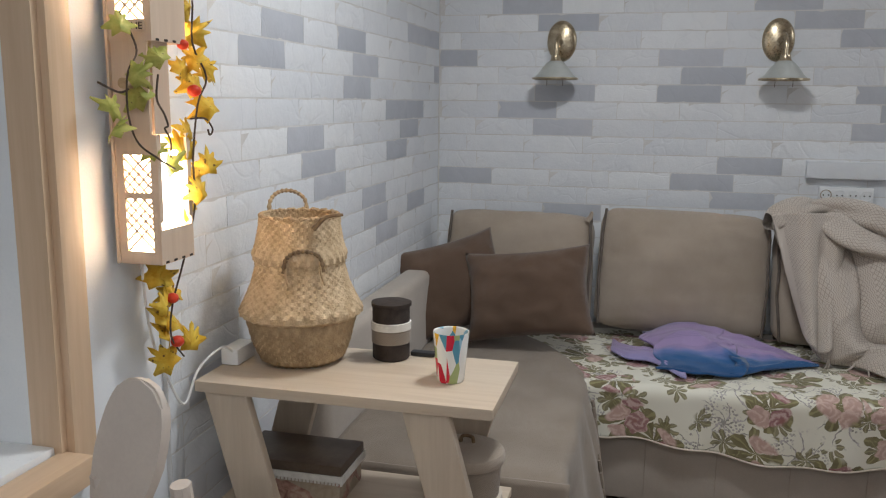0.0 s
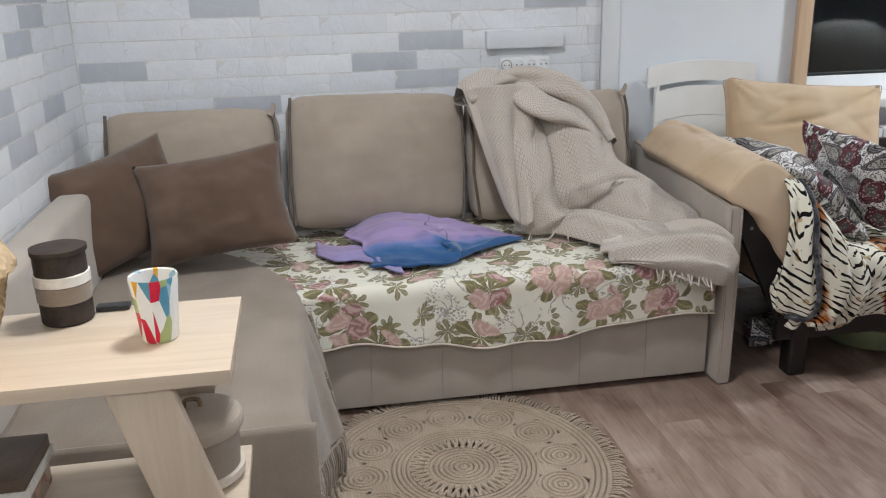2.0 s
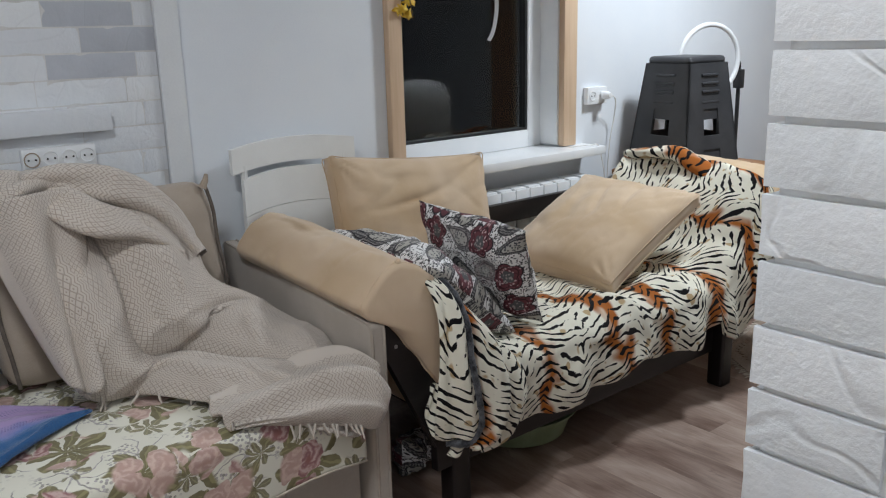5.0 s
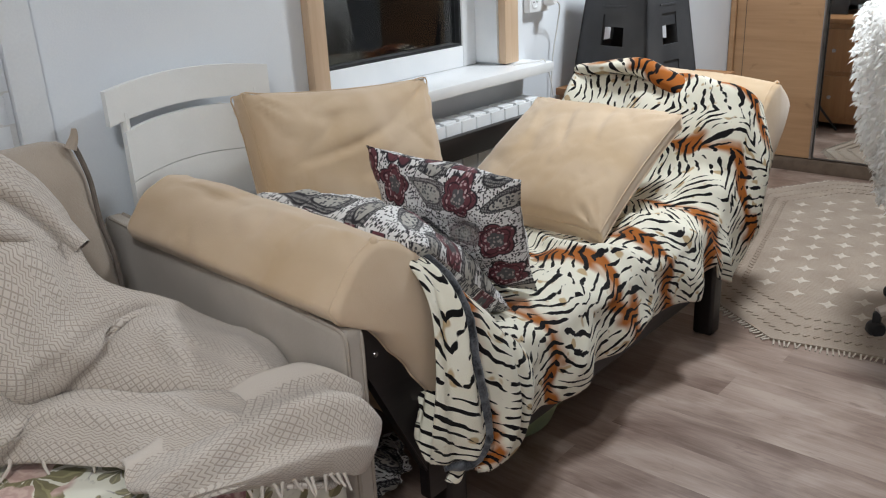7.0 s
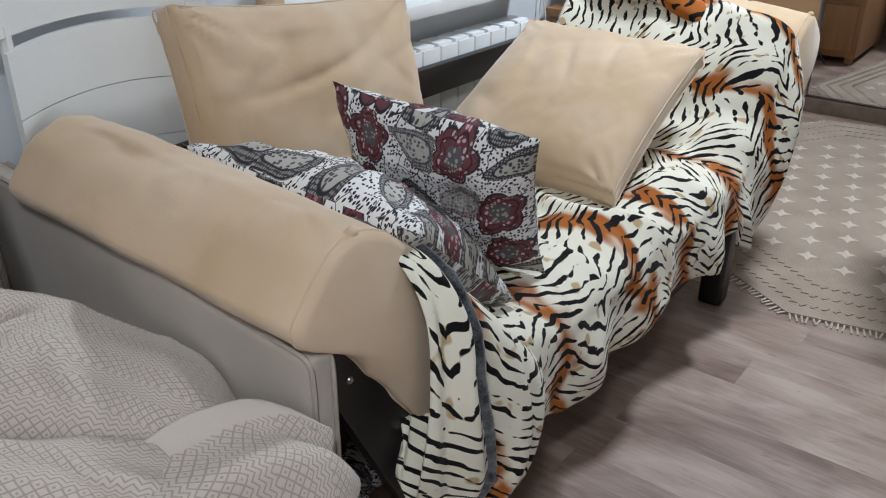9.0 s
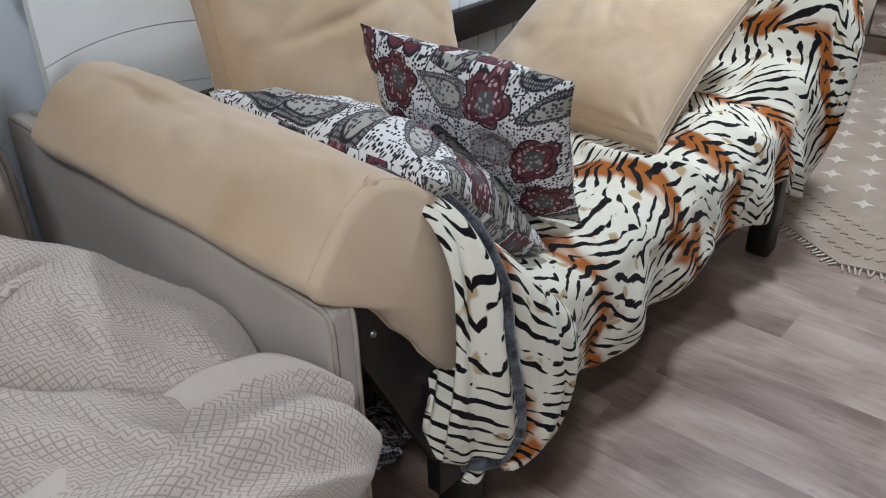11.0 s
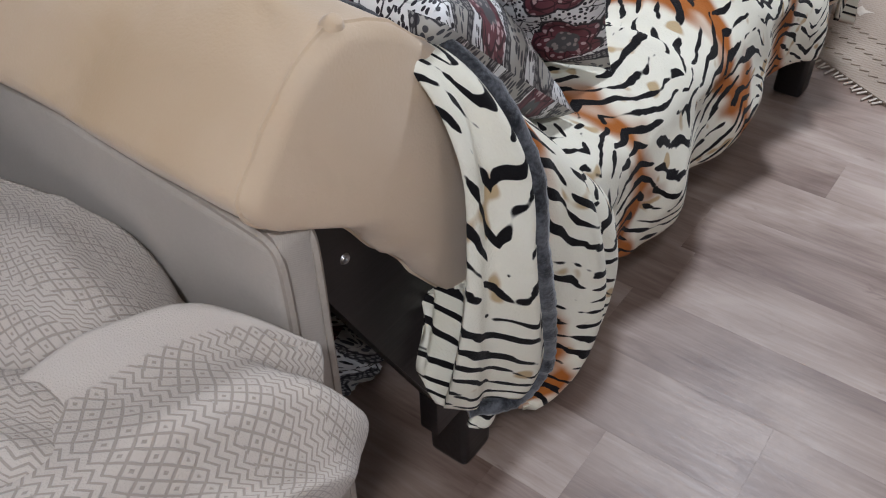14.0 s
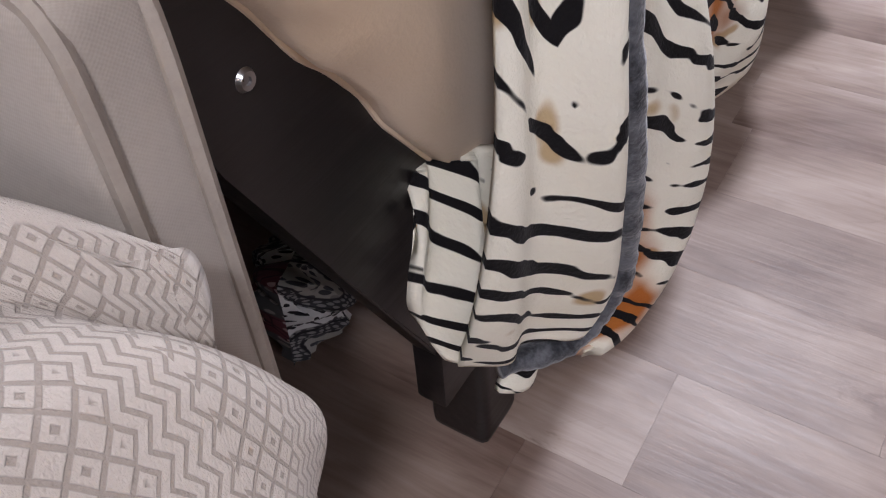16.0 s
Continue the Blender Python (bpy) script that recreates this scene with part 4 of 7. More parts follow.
def taupe_throw():
    """Plain throw over the long seat, its edge curving off to the back."""
    t = thing("taupe_throw", 0.4, 2.5, 0.43, "plain taupe throw with knotted fringe over the long seat", "blanket")

    def fn(u, v):
        y = 1.99 + 1.46 * u
        far = max(0.0, (y - 2.72) / 0.73)
        edge = 0.735 - 0.46 * far ** 1.7
        fold = 0.010 * math.sin(y * 31 + 2 * math.sin(y * 7))
        drop = 0.34 * (1 - min(1, max(0, (y - 2.55) / 0.30))) * (0.55 + 0.45 * min(1, (y - 1.99) / 0.5))
        length = edge + drop - 0.115
        s = v * length
        wr = 0.005 * noise.noise(Vector((s * 8, y * 6, 2.0)))
        front = max(0.0, 2.06 - y)
        z = 0.462 + wr - front * front * 3
        if s < edge - 0.115 - 0.03 or drop < 0.01:
            return Vector((0.115 + s, y, z))
        k = s - (edge - 0.145)
        a = min(k / 0.06, 1) * math.pi / 2
        x = edge - 0.03 + 0.035 * math.sin(a) + fold * min(1, k / 0.15) + 0.24 * max(0, k - 0.06) * min(1, max(0, (y - 2.2) / 0.3))
        return Vector((x, y, z - 0.035 * (1 - math.cos(a)) - max(0, k - 0.06)))

    part("cloth", sheet(fn, 80, 60, 1.46, 1.0), TAUPE, t, smooth="soft", solid=0.008)

    def flap(u, v):
        x = 0.13 + 0.62 * u
        z = 0.458 - 0.16 * v - 0.07 * u * v
        return Vector((x, 1.992 - 0.03 * math.sin(math.pi * 0.5 * v) + 0.008 * math.sin(x * 30) * v, z))
    part("front_flap", sheet(flap, 40, 14, 0.6, 0.2), TAUPE, t, solid=0.008)
    rng = random.Random(3)
    for i in range(34):
        y = 2.02 + 0.76 * i / 33 + rng.uniform(-0.008, 0.008)
        drop = 0.34 * (1 - min(1, max(0, (y - 2.55) / 0.30))) * (0.55 + 0.45 * min(1, (y - 1.99) / 0.5))
        z = 0.43 - drop
        x = 0.747 + 0.24 * max(0, drop - 0.06) * min(1, max(0, (y - 2.2) / 0.3))
        part("tassel", sweep([(x, y, z + 0.04), (x + 0.008, y + rng.uniform(-0.01, 0.01), z), (x + 0.004, y + rng.uniform(-0.02, 0.02), z - 0.06)], lambda s: 0.007 - 0.003 * s, 6, 6), TAUPE, t)


taupe_throw()


def knit_throw():
    """Beige knitted throw, bunched over the back cushion and trailing to the arm."""
    t = thing("knitted_throw", 1.75, 3.1, 0.45, "cream and beige knitted throw, crumpled, with short fringe", "blanket")
    left = [(1.34, 3.36, 0.93), (1.42, 3.22, 0.70), (1.50, 3.17, 0.50), (1.62, 3.14, 0.475), (1.74, 2.96, 0.47), (1.86, 2.79, 0.462), (1.98, 2.74, 0.40), (2.06, 2.775, 0.36)]
    right = [(1.72, 3.42, 0.965), (1.85, 3.32, 0.84), (1.86, 3.20, 0.72), (1.97, 3.17, 0.640), (2.055, 3.09, 0.570), (2.072, 2.96, 0.540), (2.070, 2.86, 0.480), (2.076, 2.80, 0.41)]

    def fn(u, v):
        a, c = catmull(left, u), catmull(right, u)
        p = a.lerp(c, v)
        d = (c - a).normalized()
        along = (catmull(left, min(1, u + 0.02)) - catmull(left, max(0, u - 0.02))).normalized()
        nrm = d.cross(along).normalized()
        if nrm.z < 0:
            nrm = -nrm
        ph = v * 10.5 + 2.2 * math.sin(u * 4.2) + 1.2 * noise.noise(Vector((u * 4, v * 3, 5)))
        f = 1.6 * (abs(math.sin(ph * 0.5)) ** 0.7 - 0.62)
        env = math.sin(math.pi * v) ** 0.5
        amp = (0.050 - 0.022 * u) * env
        under_cuff = 0.032 * min(1.0, max(0.0, (u - 0.66) / 0.10))
        bulge = 0.055 * math.sin(math.pi * v) * (1 - 0.8 * u)
        return p + nrm * (amp * f + bulge - under_cuff + 0.010 * noise.noise(Vector((u * 9, v * 7, 1))) + 0.009 * env * min(1.0, 5 * (1 - u)) * max(0.0, 1 - abs(noise.noise(Vector((u * 7 + v * 2, v * 3.5 - u * 3, 9)))) * 5) + 0.004 * env * noise.noise(Vector((u * 18, v * 13, 4))))

    part("trailing_cloth", sheet(fn, 130, 80, 1.45, 0.85), KNIT, t, smooth="soft", solid=0.010)

    def flap(u, v):
        x = 1.330 + 0.245 * u + v * (0.125 * (1 - u) - 0.030 * u)
        z = 0.965 - 0.47 * v * (0.74 + 0.26 * math.sin(math.pi * min(1.0, 0.75 * u + 0.12))) + 0.02 * math.sin(math.pi * u)
        y = 3.325 - 0.16 * v - 0.05 * math.sin(math.pi * u) + 0.018 * math.sin(u * 11 + v * 3)
        return Vector((x, y - 0.02 * (1 - v), z))
    part("hanging_flap", sheet(flap, 34, 50, 0.42, 0.70), KNIT, t, smooth="soft", solid=0.010)

    def lump(points, r, seed, name):
        b = bmesh.new()
        uv = b.loops.layers.uv.verify()
        n, steps = 26, 46
        ring = []
        side = Vector((0, 0.2, 1))
        for i in range(steps + 1):
            s = i / steps
            p = catmull(points, s)
            d = (catmull(points, min(1, s + 0.02)) - catmull(points, max(0, s - 0.02))).normalized()
            side = (side - d * side.dot(d)).normalized()
            up = d.cross(side)
            row = []
            for j in range(n + 1):
                a = 2 * math.pi * j / n
                rr = r * (0.55 + 0.45 * math.sin(math.pi * min(1, s * 1.1 + 0.02)) ** 0.6)
                rr *= 1 + 0.20 * math.sin(3 * a + s * 6 + seed) + 0.18 * noise.noise(Vector((math.cos(a) * 1.5, math.sin(a) * 1.5, s * 4 + seed)))
                row.append(b.verts.new(p + (side * math.cos(a) * 0.62 + up * math.sin(a)) * rr))
            ring.append(row)
        for i in range(steps):
            for j in range(n):
                f = b.faces.new((ring[i][j], ring[i][j + 1], ring[i + 1][j + 1], ring[i + 1][j]))
                for loop, (p, q) in zip(f.loops, ((i, j), (i, j + 1), (i + 1, j + 1), (i + 1, j))):
                    loop[uv].uv = (0.1 + q / n * 0.45, p / steps * 0.5)
        part(name, b, KNIT, t, smooth="soft")

    lump([(1.33, 3.33, 0.935), (1.43, 3.37, 0.975), (1.53, 3.37, 0.965), (1.63, 3.31, 0.925)], 0.085, 1, "fold")
    lump([(1.46, 3.36, 0.99), (1.56, 3.36, 0.985), (1.68, 3.35, 0.955), (1.80, 3.33, 0.87), (1.86, 3.26, 0.76)], 0.080, 4, "fold")
    lump([(1.50, 3.40, 1.0), (1.54, 3.30, 0.95), (1.60, 3.25, 0.90), (1.70, 3.25, 0.86), (1.80, 3.25, 0.78)], 0.055, 7, "fold")
    hem = [(1.72, 2.955, 0.497), (1.85, 2.940, 0.522), (1.96, 2.912, 0.558), (2.040, 2.858, 0.568), (2.080, 2.790, 0.540)]
    crown = [(1.70, 2.88, 0.488), (1.84, 2.845, 0.512), (1.96, 2.805, 0.528), (2.045, 2.775, 0.535), (2.084, 2.748, 0.505)]
    bulge = [(1.71, 2.83, 0.470), (1.86, 2.775, 0.470), (1.98, 2.730, 0.470), (2.045, 2.705, 0.465), (2.078, 2.715, 0.450)]
    under = [(1.74, 2.84, 0.456), (1.88, 2.785, 0.430), (1.99, 2.745, 0.405), (2.045, 2.730, 0.385), (2.074, 2.748, 0.385)]

    def cuff(u, v):
        # the end of the throw, turned back on itself with its plain hem uppermost
        rows = [catmull(line, v) for line in (hem, crown, bulge, under)]
        p = catmull(rows, u)
        ridge = 0.017 * math.sin(u * 15 + 2.0 * math.sin(v * 4) + 1.0) * math.sin(math.pi * min(1.0, u * 1.2 + 0.05))
        return p + Vector((0.3 * ridge, -0.5 * ridge, 0.8 * ridge + 0.006 * noise.noise(Vector((u * 6, v * 7, 2)))))
    part("turned_cuff", sheet(cuff, 60, 70, 0.44, 0.62), KNIT, t, smooth="soft", solid=0.010)
    lump([(1.84, 2.83, 0.445), (1.94, 2.81, 0.455), (2.01, 2.79, 0.445), (2.05, 2.79, 0.42)], 0.045, 9, "fold")
    rng = random.Random(14)
    for i in range(11):
        p = catmull(under, 0.20 + 0.34 * i / 10 + rng.uniform(-0.012, 0.012)) + Vector((0, -0.004, 0.006))
        sway = Vector((rng.uniform(-0.012, 0.012), rng.uniform(-0.012, -0.002), 0))
        part("tassel", sweep([p, p + sway * 0.6 + Vector((0, 0, -0.014)), p + sway * 1.4 + Vector((0, 0, -rng.uniform(0.022, 0.042)))], lambda k: 0.0038 - 0.0018 * k, 6, 8), KNIT, t)
    rng = random.Random(8)
    for i in range(11):
        s = 0.22 + 0.50 * i / 10 + rng.uniform(-0.02, 0.02)
        p = catmull(left, s)
        q = p + Vector((rng.uniform(-0.028, 0.022), rng.uniform(-0.036, -0.008), 0))
        bend = Vector((rng.uniform(-0.014, 0.014), rng.uniform(-0.01, 0.01), 0.004))
        part("tassel", sweep([p + Vector((0.01, 0.014, 0.010)), p.lerp(q, 0.5) + bend, Vector((q.x, q.y, max(0.459, p.z - 0.03)))], lambda k: 0.0050 - 0.0030 * k, 6, 8), KNIT, t)


knit_throw()


def scarf():
    t = thing("knitted_scarf", 1.13, 3.1, 0.455, "blue to lilac tie-dyed knitted shawl, folded loosely", "scarf")

    def fn(u, v):
        # a rough kite: blue towards the room, lilac towards the cushions
        x = 0.90 + 0.58 * u + 0.05 * (1 - v) * (u < 0.5)
        back = 3.36 - 0.26 * max(0, u - 0.30)
        front = 2.90 + 0.30 * max(0, 0.22 - u) + 0.22 * u * u
        y = front + (back - front) * v
        env = (math.sin(math.pi * min(max(u, 0.03), 0.97)) * math.sin(math.pi * min(max(v, 0.03), 0.97))) ** 0.45
        ridge = abs(math.sin(v * 6.5 + u * 2.5 + 1.6 * noise.noise(Vector((u * 2.5, v * 2.5, 9)))))
        z = 0.462 + env * (0.020 + 0.150 * v * (1 - 0.85 * u) + 0.022 * (1 - ridge) ** 2 + 0.016 * noise.noise(Vector((u * 5, v * 5, 3))) + 0.006 * noise.noise(Vector((u * 14, v * 14, 5))))
        return Vector((x + 0.018 * math.sin(v * 7) + 0.012 * math.sin(v * 17), y + 0.015 * math.sin(u * 9), z))
    part("folded_cloth", sheet(fn, 80, 60, 1.0, 1.0), SCARF, t, smooth="soft", solid=0.007)

    def tail(u, v):
        x = 0.79 + 0.26 * u
        y = 3.30 - 0.23 * u - 0.16 * v - 0.03 * math.sin(u * 8)
        z = 0.459 + 0.018 * math.sin(math.pi * u) * math.sin(math.pi * v) + 0.006 * noise.noise(Vector((u * 6, v * 6, 12)))
        return Vector((x, y, z))
    part("corner_tail", sheet(tail, 30, 24, 0.4, 0.25, None), SCARF, t, "lilac corner", smooth="soft", solid=0.005)
    for f in part_uv(t, "corner_tail"):
        f.uv.y = 0.72 + f.uv.y * 0.8


def part_uv(t, name):
    for ob in t.children:
        if ob.name.startswith(name):
            return list(ob.data.uv_layers[0].data)
    return []


scarf()


# ---- console table and what stands on it ----
TZ, SZ = 0.80, 0.505


def slanted(x0, x1, z0, z1, y0, y1, w):
    b = bmesh.new()
    v = [b.verts.new(p) for p in ((x0, y0, z0), (x0 + w, y0, z0), (x1 + w, y0, z1), (x1, y0, z1), (x0, y1, z0), (x0 + w, y1, z0), (x1 + w, y1, z1), (x1, y1, z1))]
    for f in ((0, 1, 2, 3), (7, 6, 5, 4), (0, 4, 5, 1), (1, 5, 6, 2), (2, 6, 7, 3), (3, 7, 4, 0)):
        b.faces.new([v[i] for i in f])
    bmesh.ops.bevel(b, geom=b.edges, offset=0.0015, segments=1, affect="EDGES")
    return b


def console_table():
    t = thing("console_table", 0.335, 1.70, 0, "pale oak laminate console with slanted board legs", "table")
    part("tabletop", box(0.028, 0.640, 1.545, 1.850, TZ - 0.022, TZ, 0.0015), OAK_PALE, t)
    part("shelf", box(0.028, 0.632, 1.575, 1.850, SZ - 0.018, SZ, 0.0015), OAK_PALE, t)
    part("bottom_shelf", box(0.028, 0.632, 1.575, 1.850, 0.08, 0.098, 0.0015), OAK_PALE, t)
    for x in (0.045, 0.462):
        part("leg", slanted(x + 0.075, x, SZ, TZ - 0.022, 1.552, 1.574, 0.092), OAK_LEG, t, "slanted oak board")
        part("leg", slanted(x, x + 0.075, 0.0, SZ - 0.018, 1.580, 1.602, 0.092), OAK_LEG, t, "slanted oak board")
        part("leg", slanted(x - 0.01, x + 0.065, SZ, TZ - 0.022, 1.826, 1.848, 0.092), OAK_LEG, t, "slanted oak board")
        part("leg", slanted(x + 0.07, x, 0.0, SZ - 0.018, 1.826, 1.848, 0.092), OAK_LEG, t, "slanted oak board")


console_table()


def wicker_basket(cx, cy, z):
    k = thing("belly_basket", cx, cy, z, "natural seagrass belly basket, folded rim, two loop handles", "basket")

    def woven(a, zz):
        row = round((zz - z) / 0.0075)
        return 0.0030 * math.sin(a * 30 + math.pi * row) + 0.003 * noise.noise(Vector((math.cos(a) * 2, math.sin(a) * 2, zz * 12)))

    def rows(prof, step=0.0075):
        out = []
        for (r0, z0), (r1, z1) in zip(prof, prof[1:]):
            n = max(1, int(abs(z1 - z0) / step))
            out += [(r0 + (r1 - r0) * i / n, z0 + (z1 - z0) * i / n) for i in range(n)]
        return out + [prof[-1]]
    part("lower_body", lathe(rows([(0.0, z + 0.001), (0.075, z + 0.001), (0.092, z + 0.012), (0.106, z + 0.045), (0.114, z + 0.085), (0.117, z + 0.105)]), cx, cy, 210, woven), WICKER_DARK, k, "denser darker weave")
    part("middle_body", lathe(rows([(0.117, z + 0.100), (0.130, z + 0.108), (0.131, z + 0.120), (0.118, z + 0.145), (0.104, z + 0.175), (0.096, z + 0.205), (0.094, z + 0.222)]), cx, cy, 210, woven), WICKER, k)
    part("top_body", lathe(rows([(0.094, z + 0.218), (0.099, z + 0.224), (0.101, z + 0.236), (0.093, z + 0.262), (0.086, z + 0.295), (0.084, z + 0.318), (0.078, z + 0.318), (0.080, z + 0.295), (0.086, z + 0.26), (0.085, z + 0.235)]), cx, cy, 210, woven), WICKER, k)
    part("rim", sweep([(cx + 0.082 * math.cos(a), cy + 0.082 * math.sin(a), z + 0.319 + 0.002 * math.sin(a * 21)) for a in (2 * math.pi * i / 40 for i in range(41))], lambda s: 0.0045 + 0.0012 * math.sin(s * 300), 7, 160), WICKER_DARK, k)

    def loop(ang, r, z0, tall, wide):
        pts = []
        for i in range(9):
            f = math.pi * i / 8
            aa = ang + wide * math.cos(f) / r
            pts.append((cx + (r + 0.008) * math.cos(aa), cy + (r + 0.008) * math.sin(aa), z0 + tall * math.sin(f) ** 0.7))
        return sweep(pts, lambda s: 0.0042 + 0.0012 * math.sin(s * 90), 7, 60)
    part("handle", loop(-1.1, 0.097, z + 0.212, 0.045, 0.038), TWINE, k, "dark twisted loop handle")
    part("handle", loop(2.3, 0.082, z + 0.31, 0.052, 0.042), WICKER_DARK, k, "twisted loop handle")
    part("knot", sweep([(cx + 0.06, cy - 0.07, z + 0.30), (cx + 0.085, cy - 0.062, z + 0.325), (cx + 0.118, cy - 0.05, z + 0.33)], lambda s: 0.006 - 0.003 * s, 6), TWINE, k)
    for d in (-0.34, 0.34):
        a = -1.1 + d
        part("tie", sweep([(cx + 0.104 * math.cos(a), cy + 0.104 * math.sin(a), z + 0.226), (cx + 0.108 * math.cos(a), cy + 0.108 * math.sin(a), z + 0.205), (cx + 0.112 * math.cos(a + 0.06), cy + 0.112 * math.sin(a + 0.06), z + 0.185)], 0.0025, 6), WICKER_DARK, k)


wicker_basket(0.176, 1.745, TZ)


def candle_jar(cx, cy, z):
    k = thing("covered_jar", cx, cy, z, "dark brown jar wrapped in knit, linen and lace bands", "jar")
    r = 0.041
    part("body", lathe([(0.0, z + 0.0005), (r - 0.003, z + 0.0005), (r, z + 0.004), (r, z + 0.118), (r - 0.002, z + 0.122), (r - 0.006, z + 0.122), (r - 0.007, z + 0.05), (0.0, z + 0.048)], cx, cy, 48), DARK_WAX, k)
    part("linen_band", lathe([(r + 0.0005, z + 0.038), (r + 0.002, z + 0.039), (r + 0.002, z + 0.066), (r + 0.0005, z + 0.067)], cx, cy, 48), TAUPE, k, "taupe linen band")
    part("lace_band", lathe([(r + 0.0005, z + 0.067), (r + 0.003, z + 0.068), (r + 0.003, z + 0.084), (r + 0.0005, z + 0.085)], cx, cy, 60, lambda a, q: 0.0009 * math.sin(a * 30)), LACE, k, "white lace ribbon")
    part("rolled_rim", lathe([(r - 0.004, z + 0.117), (r + 0.003, z + 0.119), (r + 0.003, z + 0.127), (r - 0.004, z + 0.128)], cx, cy, 48, lambda a, q: 0.001 * math.sin(a * 5)), DARK_WAX, k)


candle_jar(0.362, 1.805, TZ)


def mug(cx, cy, z):
    k = thing("mug", cx, cy, z, "tall white ceramic mug with colourful stripes", "mug")
    part("body", lathe([(0.0, z + 0.0005), (0.026, z + 0.0005), (0.028, z + 0.004), (0.032, z + 0.05), (0.037, z + 0.102), (0.0365, z + 0.104), (0.0345, z + 0.102), (0.030, z + 0.05), (0.026, z + 0.008), (0.0, z + 0.007)], cx, cy, 48), CERAMIC, k)
    a = 1.9
    ux, uy = math.cos(a), math.sin(a)
    part("handle", sweep([(cx + ux * 0.034, cy + uy * 0.034, z + 0.088), (cx + ux * 0.055, cy + uy * 0.055, z + 0.086), (cx + ux * 0.060, cy + uy * 0.060, z + 0.062), (cx + ux * 0.048, cy + uy * 0.048, z + 0.038), (cx + ux * 0.030, cy + uy * 0.030, z + 0.034)], 0.0045, 8), CERAMIC, k)


mug(0.525, 1.690, TZ)

ad = thing("power_adapter", 0.05, 1.70, TZ, "small white plastic adapter box on the table", "adapter")
part("body", box(0.028, 0.068, 1.655, 1.74, TZ + 0.0005, TZ + 0.036, 0.004), PLASTIC_WHITE, ad)
part("cord", sweep([(0.055, 1.66, TZ + 0.03), (0.05, 1.62, TZ + 0.05), (0.03, 1.56, TZ + 0.02), (0.02, 1.52, TZ - 0.04), (0.012, 1.48, TZ + 0.02), (0.008, 1.44, TZ + 0.11), (0.01, 1.42, TZ + 0.19), (0.02, 1.40, TZ + 0.27)], 0.0028, 6, 50), CORD, ad, "thin white lead")
single("phone", box(0.40, 0.455, 1.825, 1.848, TZ + 0.0005, TZ + 0.010, 0.003, m=None), PLASTIC_BLACK, "small black object lying behind the jar", "phone")


def keepsake_box():
    k = thing("keepsake_box", 0.18, 1.72, SZ, "storage box with brown lid, lace trim and rose paper", "box")
    part("body", box(0.055, 0.292, 1.662, 1.800, SZ + 0.0005, SZ + 0.062, 0.003), PAPER, k, "rose printed paper sides")
    part("lid", box(0.050, 0.297, 1.657, 1.805, SZ + 0.062, SZ + 0.092, 0.004), LID_BROWN, k, "brown leatherette lid")
    b = bmesh.new()
    box(0.048, 0.299, 1.6535, 1.6565, SZ + 0.056, SZ + 0.071, 0.001, b)
    for i in range(30):
        x = 0.052 + i * 0.0084
        box(x, x + 0.005, 1.6535, 1.6565, SZ + 0.0505, SZ + 0.056, 0, b)
    part("lace_trim", b, LACE, k, "white lace ribbon")
    part("lace_trim", box(0.2975, 0.3005, 1.654, 1.807, SZ + 0.052, SZ + 0.071, 0.001), LACE, k, "white lace ribbon")


keepsake_box()


def lidded_basket(cx, cy, z):
    k = thing("round_basket", cx, cy, z, "round grey-brown woven basket with lid", "basket")
    rib = lambda a, q: 0.0016 * math.sin(a * 40) + 0.001 * math.sin(q * 900)
    part("body", lathe([(0.0, z + 0.001), (0.066, z + 0.001), (0.069, z + 0.02), (0.072, z + 0.05), (0.074, z + 0.08), (0.075, z + 0.098)], cx, cy, 80, rib), TAUPE, k)
    part("band", lathe([(0.0758, z + 0.012), (0.0775, z + 0.013), (0.0775, z + 0.026), (0.0758, z + 0.027)], cx, cy, 60), RUG_GAP, k, "pale band")
    part("lid", lathe([(0.080, z + 0.099), (0.082, z + 0.104), (0.082, z + 0.117), (0.079, z + 0.123), (0.06, z + 0.132), (0.03, z + 0.137), (0.0, z + 0.138)], cx, cy, 80, lambda a, q: 0.0012 * math.sin(a * 40)), CUSHION_BEIGE, k)
    part("knob", sweep([(cx - 0.014, cy, z + 0.136), (cx - 0.01, cy, z + 0.15), (cx + 0.01, cy, z + 0.15), (cx + 0.014, cy, z + 0.136)], 0.004, 7), TWINE, k)


lidded_basket(0.548, 1.755, SZ)


